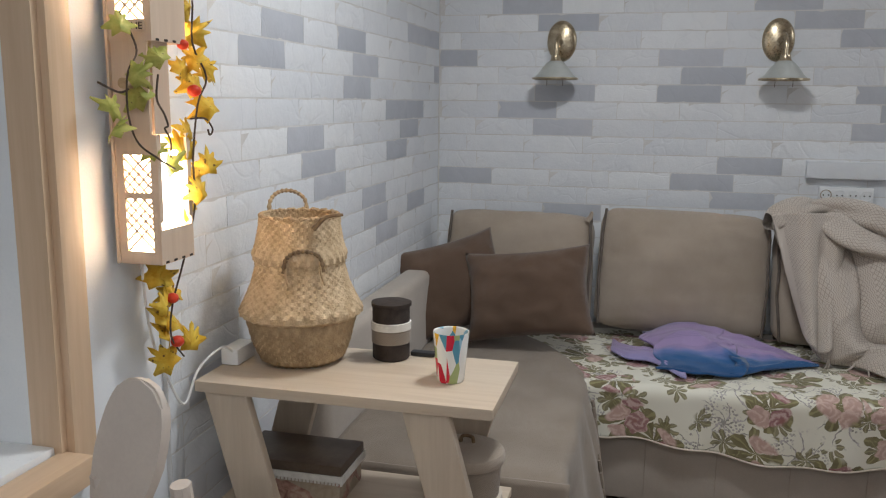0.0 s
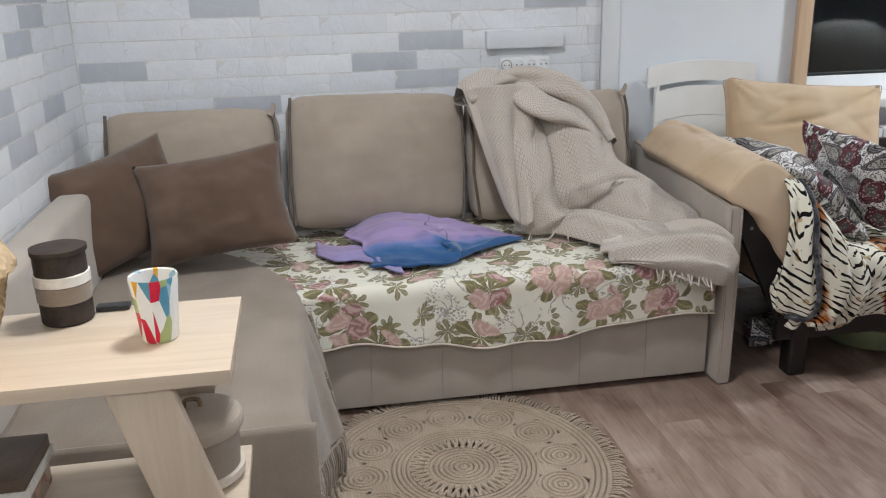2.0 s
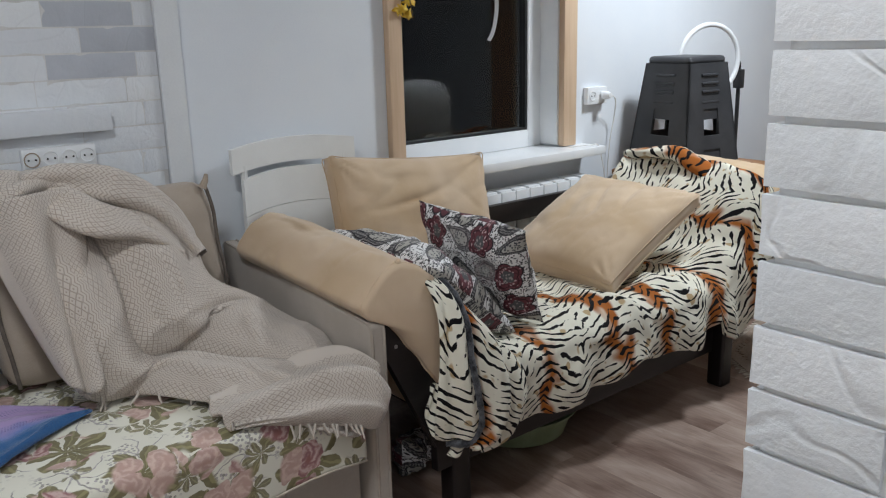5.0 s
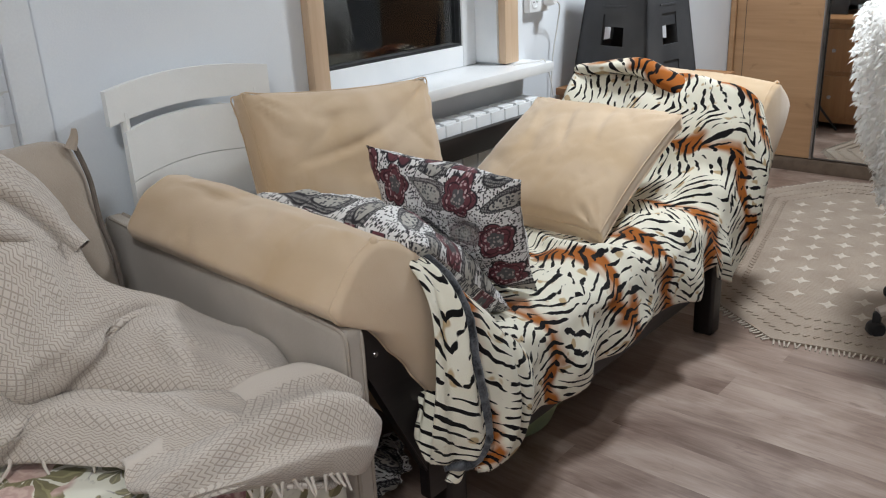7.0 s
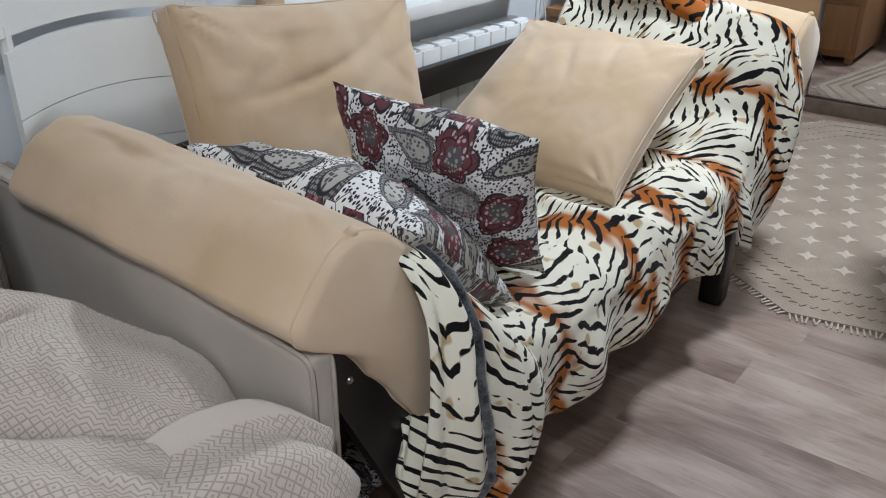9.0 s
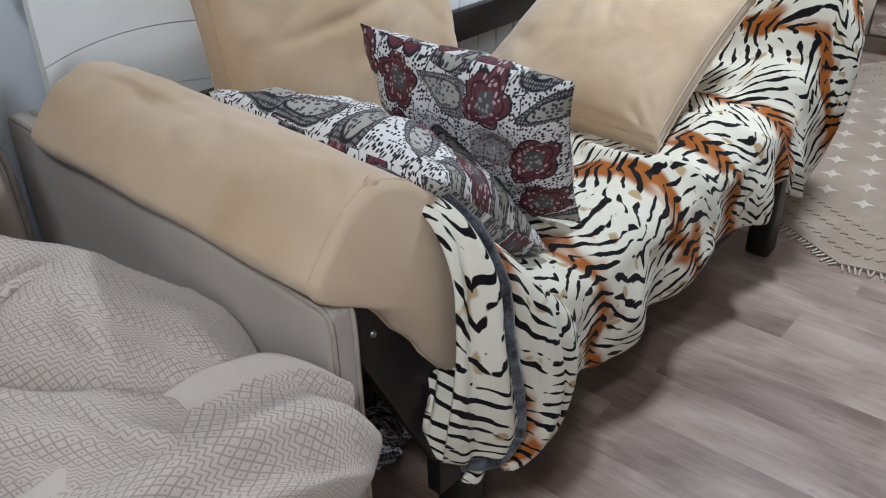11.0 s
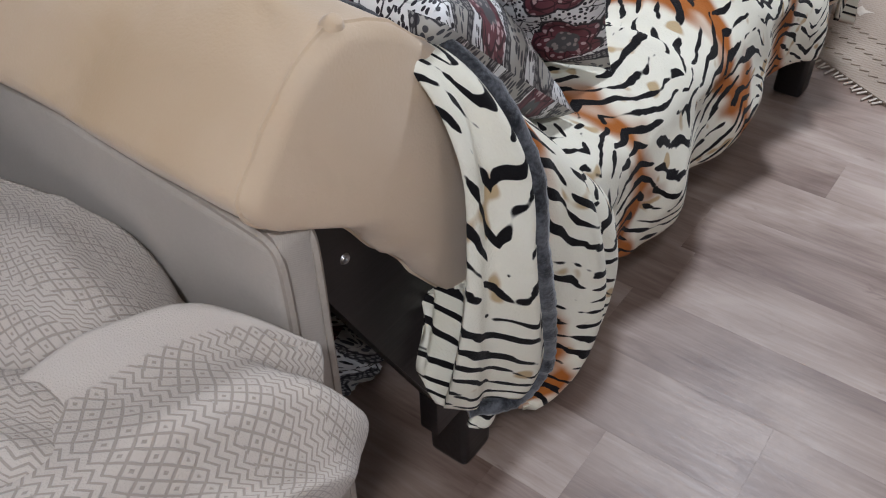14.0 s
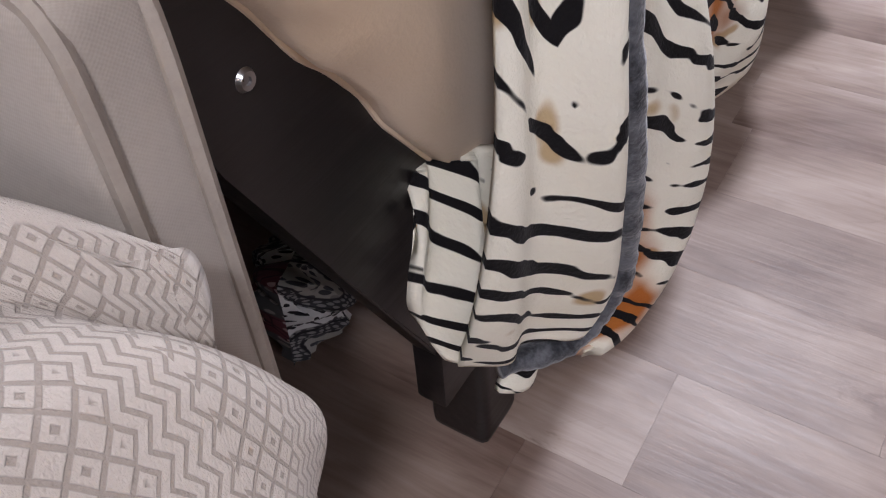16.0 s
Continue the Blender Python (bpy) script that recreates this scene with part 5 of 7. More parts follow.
# ---- dining chair by the near window ----
def dining_chair():
    c = thing("dining_chair", 0.27, 1.3, 0, "beige painted chair with rounded back and rose-print seat", "chair")
    m = pose(0.168, 1.115, 0.835, -9, 6, -14)
    b = bmesh.new()
    ring = []
    for y in (-0.009, 0.009):
        row = []
        for i in range(40):
            a = 2 * math.pi * i / 40
            ca, sa = math.cos(a), math.sin(a)
            x = 0.063 * (abs(ca) ** 0.75) * (1 if ca > 0 else -1)
            z = 0.125 * (abs(sa) ** 0.85) * (1 if sa > 0 else -1)
            x *= 1 - 0.22 * max(0, -z / 0.125)
            row.append(b.verts.new(m @ Vector((x + 0.10 * z, y + 1.2 * x * x, z))))
        ring.append(row)
    for i in range(40):
        b.faces.new((ring[0][i], ring[0][(i + 1) % 40], ring[1][(i + 1) % 40], ring[1][i]))
    b.faces.new(ring[0][::-1])
    b.faces.new(ring[1])
    bmesh.ops.bevel(b, geom=[e for e in b.edges if len(e.link_faces) == 2 and any(len(f.verts) > 4 for f in e.link_faces)], offset=0.004, segments=2, affect="EDGES")
    part("backrest", b, CHAIR_BEIGE, c, "rounded beige back panel")
    for x, dx in ((0.115, 0.0), (0.262, -0.012)):
        part("leg", sweep([(x + dx, 1.125, 0.80), (x, 1.15, 0.56), (x, 1.14, 0.30), (x, 1.09, 0.0)], lambda s: 0.016 - 0.003 * s, 8), CHAIR_BEIGE, c)
    for x in (0.13, 0.43):
        part("leg", sweep([(x, 1.46, 0.50), (x, 1.47, 0.25), (x, 1.49, 0.0)], lambda s: 0.017 - 0.005 * s, 8), CHAIR_BEIGE, c)
    part("seat_frame", box(0.105, 0.455, 1.13, 1.49, 0.49, 0.525, 0.012), CHAIR_BEIGE, c)
    part("seat", puff(0.37, 0.38, 0.085, pose(0.285, 1.325, 0.545, 90, 0, 0), 12, 22, 0.0, 6, 0.003, 0.012), FLORAL_SEAT, c, "rose-print padded seat")


dining_chair()


# ---- lantern and garland on the wall ----
def wine_lantern():
    k = thing("wall_lantern", 0.045, 1.415, 1.07, "plywood wine-box lantern, lit warm, on the wall", "lamp")
    x1, y0, y1 = 0.086, 1.362, 1.468
    part("back_panel", box(0.0, 0.005, y0 - 0.004, y1 + 0.004, 1.075, 1.95), PLY, k)
    for z0, z1, tag in ((1.075, 1.30, "lower"), (1.455, 1.66, "upper")):
        part("glow_core", box(0.014, x1 - 0.012, y0 + 0.012, y1 - 0.012, z0 + 0.012, z1 - 0.03), LANTERN_GLOW, k, "glowing lamp core")
        part("floor_board", box(0.005, x1, y0, y1, z0, z0 + 0.006), PLY, k)
        for yy in (y0, y1 - 0.005):
            b = bmesh.new()
            box(0.006, 0.020, yy, yy + 0.005, z0 + 0.006, z1, 0, b)
            box(x1 - 0.014, x1, yy, yy + 0.005, z0 + 0.006, z1, 0, b)
            box(0.020, x1 - 0.014, yy, yy + 0.005, z0 + 0.006, z0 + 0.022, 0, b)
            box(0.020, x1 - 0.014, yy, yy + 0.005, z1 - 0.035, z1, 0, b)
            box(0.020, x1 - 0.014, yy, yy + 0.005, z0 + 0.115, z0 + 0.125, 0, b)
            part("side_frame", b, PLY, k)
            b = bmesh.new()
            for s in (-1, 1):
                for i in range(-3, 12):
                    zc = z0 + 0.022 + i * 0.018
                    p0, p1 = (0.020, zc), (x1 - 0.014, zc + s * 0.052)
                    lo, hi = z0 + 0.02, z1 - 0.02
                    if min(p0[1], p1[1]) < lo or max(p0[1], p1[1]) > hi:
                        continue
                    sweep([(p0[0], yy + 0.0025, p0[1]), (p1[0], yy + 0.0025, p1[1])], 0.0024, 4, 1, b)
            part("lattice", b, PLY, k, "crossed lattice strips")
        part("front_board", box(x1 - 0.005, x1, y0 + 0.005, y1 - 0.005, z0 + 0.006, z0 + (0.06 if tag == "lower" else 0.075)), PLY, k)
        for ya in (y0 + 0.005, y1 - 0.012):
            part("front_frame", box(x1 - 0.005, x1, ya, ya + 0.007, z0 + 0.075, z1), PLY, k)
        b = bmesh.new()
        for i in range(4):
            box(x1 - 0.0006, x1 + 0.0006, y0 + 0.012 + i * 0.026, y0 + 0.022 + i * 0.026, z0 + 0.001, z0 + 0.005, 0, b)
        part("burnt_joint", b, INK, k, "scorched finger joints")
    part("side_panel", box(0.006, x1 - 0.012, y0 + 0.002, y0 + 0.007, 1.30, 1.455), PLY, k)
    part("front_panel", box(x1 - 0.014, x1 - 0.009, y0 + 0.012, y1 - 0.045, 1.30, 1.455), PLY, k)
    part("cork", lathe([(0.0, 0), (0.008, 0), (0.009, 0.004), (0.009, 0.03), (0.0, 0.031)], 0, 0, 16, m=pose(0.046, y0 + 0.002, 1.385, 90, 0, 0)), WICKER_DARK, k, "cork stopper")
    sign = part("name_plate", box(0.026, 0.076, y0 - 0.004, y0 - 0.001, 1.470, 1.490, 0.001), PLY, k, "small wooden word plate")
    txt = bpy.data.curves.new("word", "FONT")
    txt.body, txt.size, txt.extrude, txt.align_x = "WINE", 0.017, 0.0004, "CENTER"
    tmp = new("word", txt)
    me = bpy.data.meshes.new_from_object(tmp.evaluated_get(bpy.context.evaluated_depsgraph_get()))
    bpy.data.objects.remove(tmp)
    b = bmesh.new()
    b.from_mesh(me)
    bmesh.ops.transform(b, matrix=pose(0.051, y0 - 0.0046, 1.4735, 90, 0, 0), verts=b.verts)
    part("lettering", b, INK, sign, "dark printed word", smooth=False)


wine_lantern()


def leaf_mesh(size, seed):
    """A lobed, folded vine leaf."""
    b = bmesh.new()
    rng = random.Random(seed)
    lobes = [(-2.3, 0.55), (-1.75, 0.42), (-1.25, 0.82), (-0.8, 0.5), (-0.4, 0.78), (0.0, 1.05), (0.4, 0.78), (0.8, 0.5), (1.25, 0.82), (1.75, 0.42), (2.3, 0.55)]
    lobes = sorted(lobes + [(a, 0.58) for a in (-1.0, -0.62, -0.2, 0.2, 0.62, 1.0)] + [(a, 0.80) for a in (-1.38, -0.5, -0.12, 0.12, 0.5, 1.38)])
    mid = b.verts.new((0, 0, 0))
    ring = []
    for a, r in lobes:
        r *= size * rng.uniform(0.9, 1.1)
        x, y = r * math.sin(a), r * math.cos(a)
        ring.append(b.verts.new((x, y, -0.35 * abs(x) - 0.25 * r * r / size + rng.uniform(-0.03, 0.03) * size)))
    stem = b.verts.new((0, -0.28 * size, 0.01 * size))
    for p, q in zip(ring, ring[1:]):
        b.faces.new((mid, p, q))
    b.faces.new((mid, ring[-1], stem))
    b.faces.new((mid, stem, ring[0]))
    return b


def garland(base, specs, berries, vines, label, scale=1.0):
    g = thing("leaf_garland", base[0], base[1], base[2], label, "garland")
    for pts in vines:
        part("vine", sweep(pts, 0.0018, 6, 40), VINE, g, "dark wire stem")
    for i, (x, y, z, size, yaw, pitch, roll, green) in enumerate(specs):
        b = leaf_mesh(size * scale, i + int(base[1] * 10))
        bmesh.ops.transform(b, matrix=pose(x, y, z, pitch, roll, yaw), verts=b.verts)
        part("leaf", b, LEAF_GREEN if green else LEAF_YELLOW, g, "green leaf" if green else "yellow leaf", solid=0.0006)
    for x, y, z, r in berries:
        b = bmesh.new()
        bmesh.ops.create_icosphere(b, subdivisions=2, radius=r)
        for v in b.verts:
            v.co.z *= 0.86
        bmesh.ops.translate(b, verts=b.verts, vec=(x, y, z))
        part("berry", b, BERRY, g, "red berry")


def lantern_leaves():
    rng = random.Random(11)
    specs, n = [], 0
    right = [(1.475, z) for z in (1.60, 1.53, 1.475, 1.43, 1.41, 1.385, 1.345, 1.265, 1.235, 1.19, 1.165, 1.04, 1.0, 0.96, 0.925, 0.88)]
    for i, (y, z) in enumerate(right):
        specs.append((0.085 + rng.uniform(-0.012, 0.02) - (0.03 if z < 1.08 else 0), y + rng.uniform(-0.03, 0.035) - (0.04 if z < 1.08 else 0), z, rng.uniform(0.038, 0.050), 60 + rng.uniform(-40, 40), 70 + rng.uniform(-25, 25), rng.uniform(-60, 60), False))
    for y, z in ((1.31, 1.475), (1.37, 1.43), (1.29, 1.395), (1.345, 1.365), (1.27, 1.345), (1.37, 1.275), (1.40, 1.24), (1.285, 1.31)):
        specs.append((0.06 + rng.uniform(0, 0.035), y + rng.uniform(-0.01, 0.01), z, rng.uniform(0.034, 0.048), 30 + rng.uniform(-50, 50), 70 + rng.uniform(-30, 30), rng.uniform(-60, 60), True))
    for y, z in ((1.50, 1.505), (1.53, 1.42), (1.455, 1.30), (1.49, 1.215), (1.43, 1.035), (1.40, 0.985), (1.455, 0.945), (1.47, 0.90), (1.55, 1.405)):
        specs.append((0.075 + rng.uniform(-0.01, 0.02) - (0.03 if z < 1.08 else 0), y + rng.uniform(-0.012, 0.012), z, rng.uniform(0.036, 0.046), 60 + rng.uniform(-50, 50), 70 + rng.uniform(-30, 30), rng.uniform(-60, 60), False))
    berries = [(0.095, 1.475, 1.375, 0.013), (0.085, 1.46, 1.455, 0.011), (0.06, 1.43, 1.0, 0.012), (0.06, 1.44, 0.915, 0.013)]
    vines = [
        [(0.07, 1.45, 1.66), (0.088, 1.49, 1.55), (0.092, 1.48, 1.46), (0.095, 1.52, 1.40), (0.092, 1.49, 1.35), (0.09, 1.47, 1.25), (0.088, 1.475, 1.17), (0.075, 1.45, 1.07), (0.06, 1.43, 0.99), (0.06, 1.42, 0.93), (0.06, 1.46, 0.88)],
        [(0.05, 1.33, 1.50), (0.075, 1.335, 1.44), (0.08, 1.30, 1.40), (0.08, 1.295, 1.34), (0.085, 1.31, 1.29), (0.09, 1.36, 1.26), (0.095, 1.40, 1.24)],
        [(0.06, 1.25, 1.385), (0.075, 1.28, 1.37), (0.08, 1.30, 1.375)],
        [(0.088, 1.47, 1.325), (0.10, 1.50, 1.325), (0.105, 1.515, 1.31), (0.10, 1.525, 1.30), (0.10, 1.515, 1.295), (0.10, 1.51, 1.305)],
        [(0.09, 1.37, 1.40), (0.095, 1.355, 1.36), (0.095, 1.375, 1.335), (0.095, 1.385, 1.315), (0.095, 1.375, 1.31), (0.095, 1.39, 1.29), (0.095, 1.39, 1.26)],
    ]
    garland((0.08, 1.42, 0.86), specs, berries, vines, "artificial vine garland, yellow and green leaves, red berries")


lantern_leaves()
rng = random.Random(5)
garland((2.86, 3.62, 1.36), [(2.80 + rng.uniform(0, 0.11), 3.612 + rng.uniform(-0.01, 0.01), 1.38 + rng.uniform(0, 0.16), rng.uniform(0.03, 0.042), rng.uniform(-40, 40), 75 + rng.uniform(-25, 25), rng.uniform(-50, 50), False) for i in range(9)], [(2.87, 3.60, 1.46, 0.012)], [[(2.70, 3.615, 1.62), (2.80, 3.61, 1.52), (2.86, 3.61, 1.46), (2.875, 3.605, 1.37)]], "artificial garland with yellow leaves over the casing")


# ---- wall lamps ----
def wall_lamp(x, turn):
    k = thing("wall_lamp", x, 3.60, 1.44, "antique brass wall lamp, frosted bell shade, unlit", "lamp", "wall lamps")
    b = lathe([(0.0, 0.026), (0.03, 0.024), (0.048, 0.016), (0.056, 0.012), (0.060, 0.004), (0.060, 0.0)], 0, 0, 40)
    bmesh.ops.transform(b, matrix=pose(x, 3.652, 1.607, 90, 0, 0) @ Matrix.Diagonal((1, 1.38, 1, 1)), verts=b.verts)
    part("wall_plate", b, BRASS, k)
    part("arm", sweep([(x, 3.63, 1.60), (x + turn, 3.60, 1.625), (x + 1.5 * turn, 3.565, 1.60), (x + 1.5 * turn, 3.555, 1.545)], 0.009, 10), BRASS, k)
    cx, cy = x + 1.5 * turn, 3.553
    part("socket", lathe([(0.014, 1.548), (0.018, 1.545), (0.020, 1.53), (0.026, 1.522)], cx, cy, 24), BRASS, k)
    part("shade", lathe([(0.024, 1.524), (0.036, 1.515), (0.052, 1.497), (0.070, 1.472), (0.088, 1.455), (0.086, 1.453), (0.068, 1.470), (0.050, 1.494), (0.034, 1.511)], cx, cy, 48), FROSTED, k, "frosted glass bell shade")
    part("rim", sweep([(cx + 0.089 * math.cos(a), cy + 0.089 * math.sin(a), 1.454) for a in (2 * math.pi * i / 32 for i in range(33))], 0.0045, 8, 96), BRASS, k, "brass rim")
    for s in (-0.032, 0.032):
        part("pull_cord", sweep([(cx + s, cy - 0.01, 1.47), (cx + s, cy - 0.01, 1.425)], 0.0012, 5, 2), PIPING, k)


wall_lamp(0.517, -0.008)
wall_lamp(1.352, 0.012)


def socket_strip(x0, x1, y, z0, z1, n, label):
    k = thing("wall_socket", (x0 + x1) / 2, y, z0, label, "socket")
    part("plate", box(x0, x1, y - 0.028, y, z0, z1, 0.005), PLASTIC_WHITE, k)
    w = (x1 - x0) / n
    for i in range(n):
        cx, cz = x0 + w * (i + 0.5), (z0 + z1) / 2
        mm = pose(cx, y - 0.027, cz, 90, 0, 0)
        part("outlet", lathe([(0.021, 0.0), (0.021, 0.004), (0.0185, 0.004), (0.0175, -0.004 + 0.0045), (0.0, 0.0005)], 0, 0, 24, m=mm), PLASTIC_WHITE if i or n == 2 else CUSHION_BEIGE, k)
        # pin holes are dark discs, the shade inside them put into the colour
        b = bmesh.new()
        for s in (-0.0095, 0.0095):
            lathe([(0.0, 0.0052), (0.0028, 0.0052), (0.0028, 0.004), (0.0, 0.004)], s, 0, 10, bm=b, m=mm)
        part("hole", b, HOLE_SHADE, k, smooth=False)
    return k


socket_strip(1.542, 1.738, 3.650, 0.985, 1.045, 4, "white surface socket strip with four round outlets")
single("wall_ledge", box(1.488, 1.790, 3.612, 3.650, 1.078, 1.145, 0.005), BRICK_WHITE, "white painted ledge block above the sockets", "ledge")
s2 = socket_strip(3.855, 3.985, 3.664, 0.995, 1.070, 2, "white double socket with a plugged-in lead")
part("plug", lathe([(0.0, 0.05), (0.012, 0.048), (0.018, 0.03), (0.019, 0.006)], 0, 0, 20, m=pose(3.9525, 3.636, 1.033, 90, 0, 0)), PLASTIC_WHITE, s2)
part("lead", sweep([(3.955, 3.59, 1.035), (4.0, 3.60, 1.01), (4.03, 3.63, 0.93), (4.02, 3.645, 0.8), (4.01, 3.65, 0.55), (4.0, 3.65, 0.3)], 0.003, 6, 40), CORD, s2, "white lead hanging down")


# ---- white chair back, radiator ----
def white_chair():
    c = thing("folding_chair", 2.36, 3.58, 0, "white lacquered chair with curved top slat, folded", "chair")

    def curved(z0, z1, arch, x0, x1, dy):
        b = bmesh.new()
        n, ring = 16, []
        for i in range(n + 1):
            f = i / n
            x = x0 + (x1 - x0) * f
            bow = 0.028 * (1 - (2 * f - 1) ** 2)
            za, zb = z0 + arch * 4 * f * (1 - f), z1 + arch * 4 * f * (1 - f)
            y = 3.585 + bow + dy
            ring.append([b.verts.new(p) for p in ((x, y, za), (x, y + 0.018, za), (x, y + 0.018, zb), (x, y, zb))])
        for p, q in zip(ring, ring[1:]):
            for j in range(4):
                b.faces.new((p[j], p[(j + 1) % 4], q[(j + 1) % 4], q[j]))
        b.faces.new(ring[0])
        b.faces.new(ring[-1][::-1])
        bmesh.ops.bevel(b, geom=[e for e in b.edges if e.calc_face_angle(0) > 0.8], offset=0.003, segments=2, affect="EDGES")
        return b
    part("top_slat", curved(0.905, 0.985, 0.020, 2.128, 2.585, -0.004), CHAIR_WHITE, c)
    z = 0.885
    for i in range(5):
        part("back_board", curved(z - 0.118, z, 0.020, 2.165, 2.565, 0.0), CHAIR_WHITE, c)
        z -= 0.120
    for x in (2.175, 2.545):
        part("leg", sweep([(x, 3.60, 0.93), (x, 3.605, 0.5), (x, 3.60, 0.0)], 0.011, 8), CHAIR_WHITE, c)


white_chair()


def radiator():
    r = thing("radiator", 3.36, 3.59, 0.12, "white aluminium sectional radiator under the sill", "radiator")
    for i in range(11):
        x = 2.92 + i * 0.08
        b = bmesh.new()
        box(x, x + 0.074, 3.535, 3.545, 0.14, 0.70, 0.004, b)
        box(x + 0.032, x + 0.042, 3.545, 3.62, 0.14, 0.68, 0.002, b)
        box(x + 0.004, x + 0.070, 3.550, 3.625, 0.672, 0.705, 0.008, b)
        part("section", b, PLASTIC_WHITE, r)
    part("pipe", sweep([(2.86, 3.60, 0.17), (3.82, 3.60, 0.17)], 0.014, 10, 2), PLASTIC_WHITE, r)
    part("bracket", box(2.96, 3.74, 3.62, 3.662, 0.55, 0.58), METAL, r)


radiator()


# ---- daybed with tilted arms ----


def arm_cushion(mirror, label, seed):
    """A boxed cushion bent over a sloping arm: one section carried along y, with domed ends and a seam."""
    outline = [(2.076, 0.662), (2.080, 0.680), (2.122, 0.728), (2.176, 0.758), (2.204, 0.762), (2.255, 0.744), (2.325, 0.680), (2.378, 0.590), (2.400, 0.480), (2.388, 0.385), (2.366, 0.362), (2.326, 0.384), (2.264, 0.462), (2.212, 0.534), (2.160, 0.602), (2.096, 0.634)]
    n, steps = 64, 60
    ring = [catmull([(x, 0, z) for x, z in outline + outline[:1]], i / n) for i in range(n)]
    mid = Vector((2.255, 0, 0.56))
    round_ring = list(ring)
    for _ in range(60):
        round_ring = [(round_ring[i - 1] + round_ring[i] * 2 + round_ring[(i + 1) % n]) / 4 for i in range(n)]
    soft = {tuple(p): q for p, q in zip(ring, round_ring)}
    rows = [(0.0, k, -0.026 * (1 - k ** 2.6)) for k in (0.03, 0.25, 0.45, 0.62, 0.76, 0.87, 0.94, 0.985)]
    rows += [(s / steps, 1.0, 0.010 if s == 0 else -0.010 if s == steps else 0.0) for s in range(steps + 1)]
    rows += [(1.0, k, 0.030 * (1 - k ** 2.6)) for k in (0.985, 0.94, 0.87, 0.76, 0.62, 0.45, 0.25, 0.03)]

    def place(p, f, k, dy):
        y = 2.803 + 0.655 * f + dy
        q = mid + (p.lerp(soft.get(tuple(p), p), 1 - k ** 3) - mid) * k
        hump = 1 + 0.025 * math.sin(math.pi * f) + 0.03 * noise.noise(Vector((p.x * 3, y * 3.3 + seed, p.z * 3)))
        q = mid + (q - mid) * hump
        wr = 0.006 * noise.noise(Vector((p.x * 14, y * 5, p.z * 14 + seed))) + 0.003 * noise.noise(Vector((p.x * 40, y * 14, p.z * 40 + seed)))
        fold = max(0.0, 1 - abs(noise.noise(Vector((p.x * 6 + seed, y * 7, p.z * 9)))) * 9)
        q = q + (p - mid).normalized() * (wr - 0.004 * fold) * min(1.0, k * 1.4)
        q = Vector((q.x - 0.018 * f, y - (0.03 if mirror else 0), q.z + 0.038 * f))
        if mirror:
            q.x = 6.27 - q.x
        return q

    b = bmesh.new()
    grid = [[b.verts.new(place(p, *row)) for p in ring] for row in rows]
    for p, q in zip(grid, grid[1:]):
        for i in range(n):
            b.faces.new((p[i], p[(i + 1) % n], q[(i + 1) % n], q[i]))
    b.faces.new(grid[0])
    b.faces.new(grid[-1][::-1])
    base = place(ring[0], 0.5, 1.0, 0.0)
    t = thing("arm_cushion", base.x, base.y, 0.36, label, "cushion", "tan daybed cushions")
    part("cover", b, TAN, t, smooth="soft")
    part("seam", sweep([place(p, 0.0, 1.0, 0.012) for p in ring + ring[:1]], 0.0026, 6, 150), TAN, t, "stitched end seam")
    tip = place(catmull([(x, 0, z) for x, z in outline + outline[:1]], 3.6 / len(outline)), 0.0, 1.0, 0.010)
    part("corner_ear", sweep([tip + Vector((0, 0.010, -0.018)), tip, tip + Vector((0, -0.004, 0.006))], lambda q: 0.014 - 0.009 * q, 10, 8), TAN, t, smooth="soft")


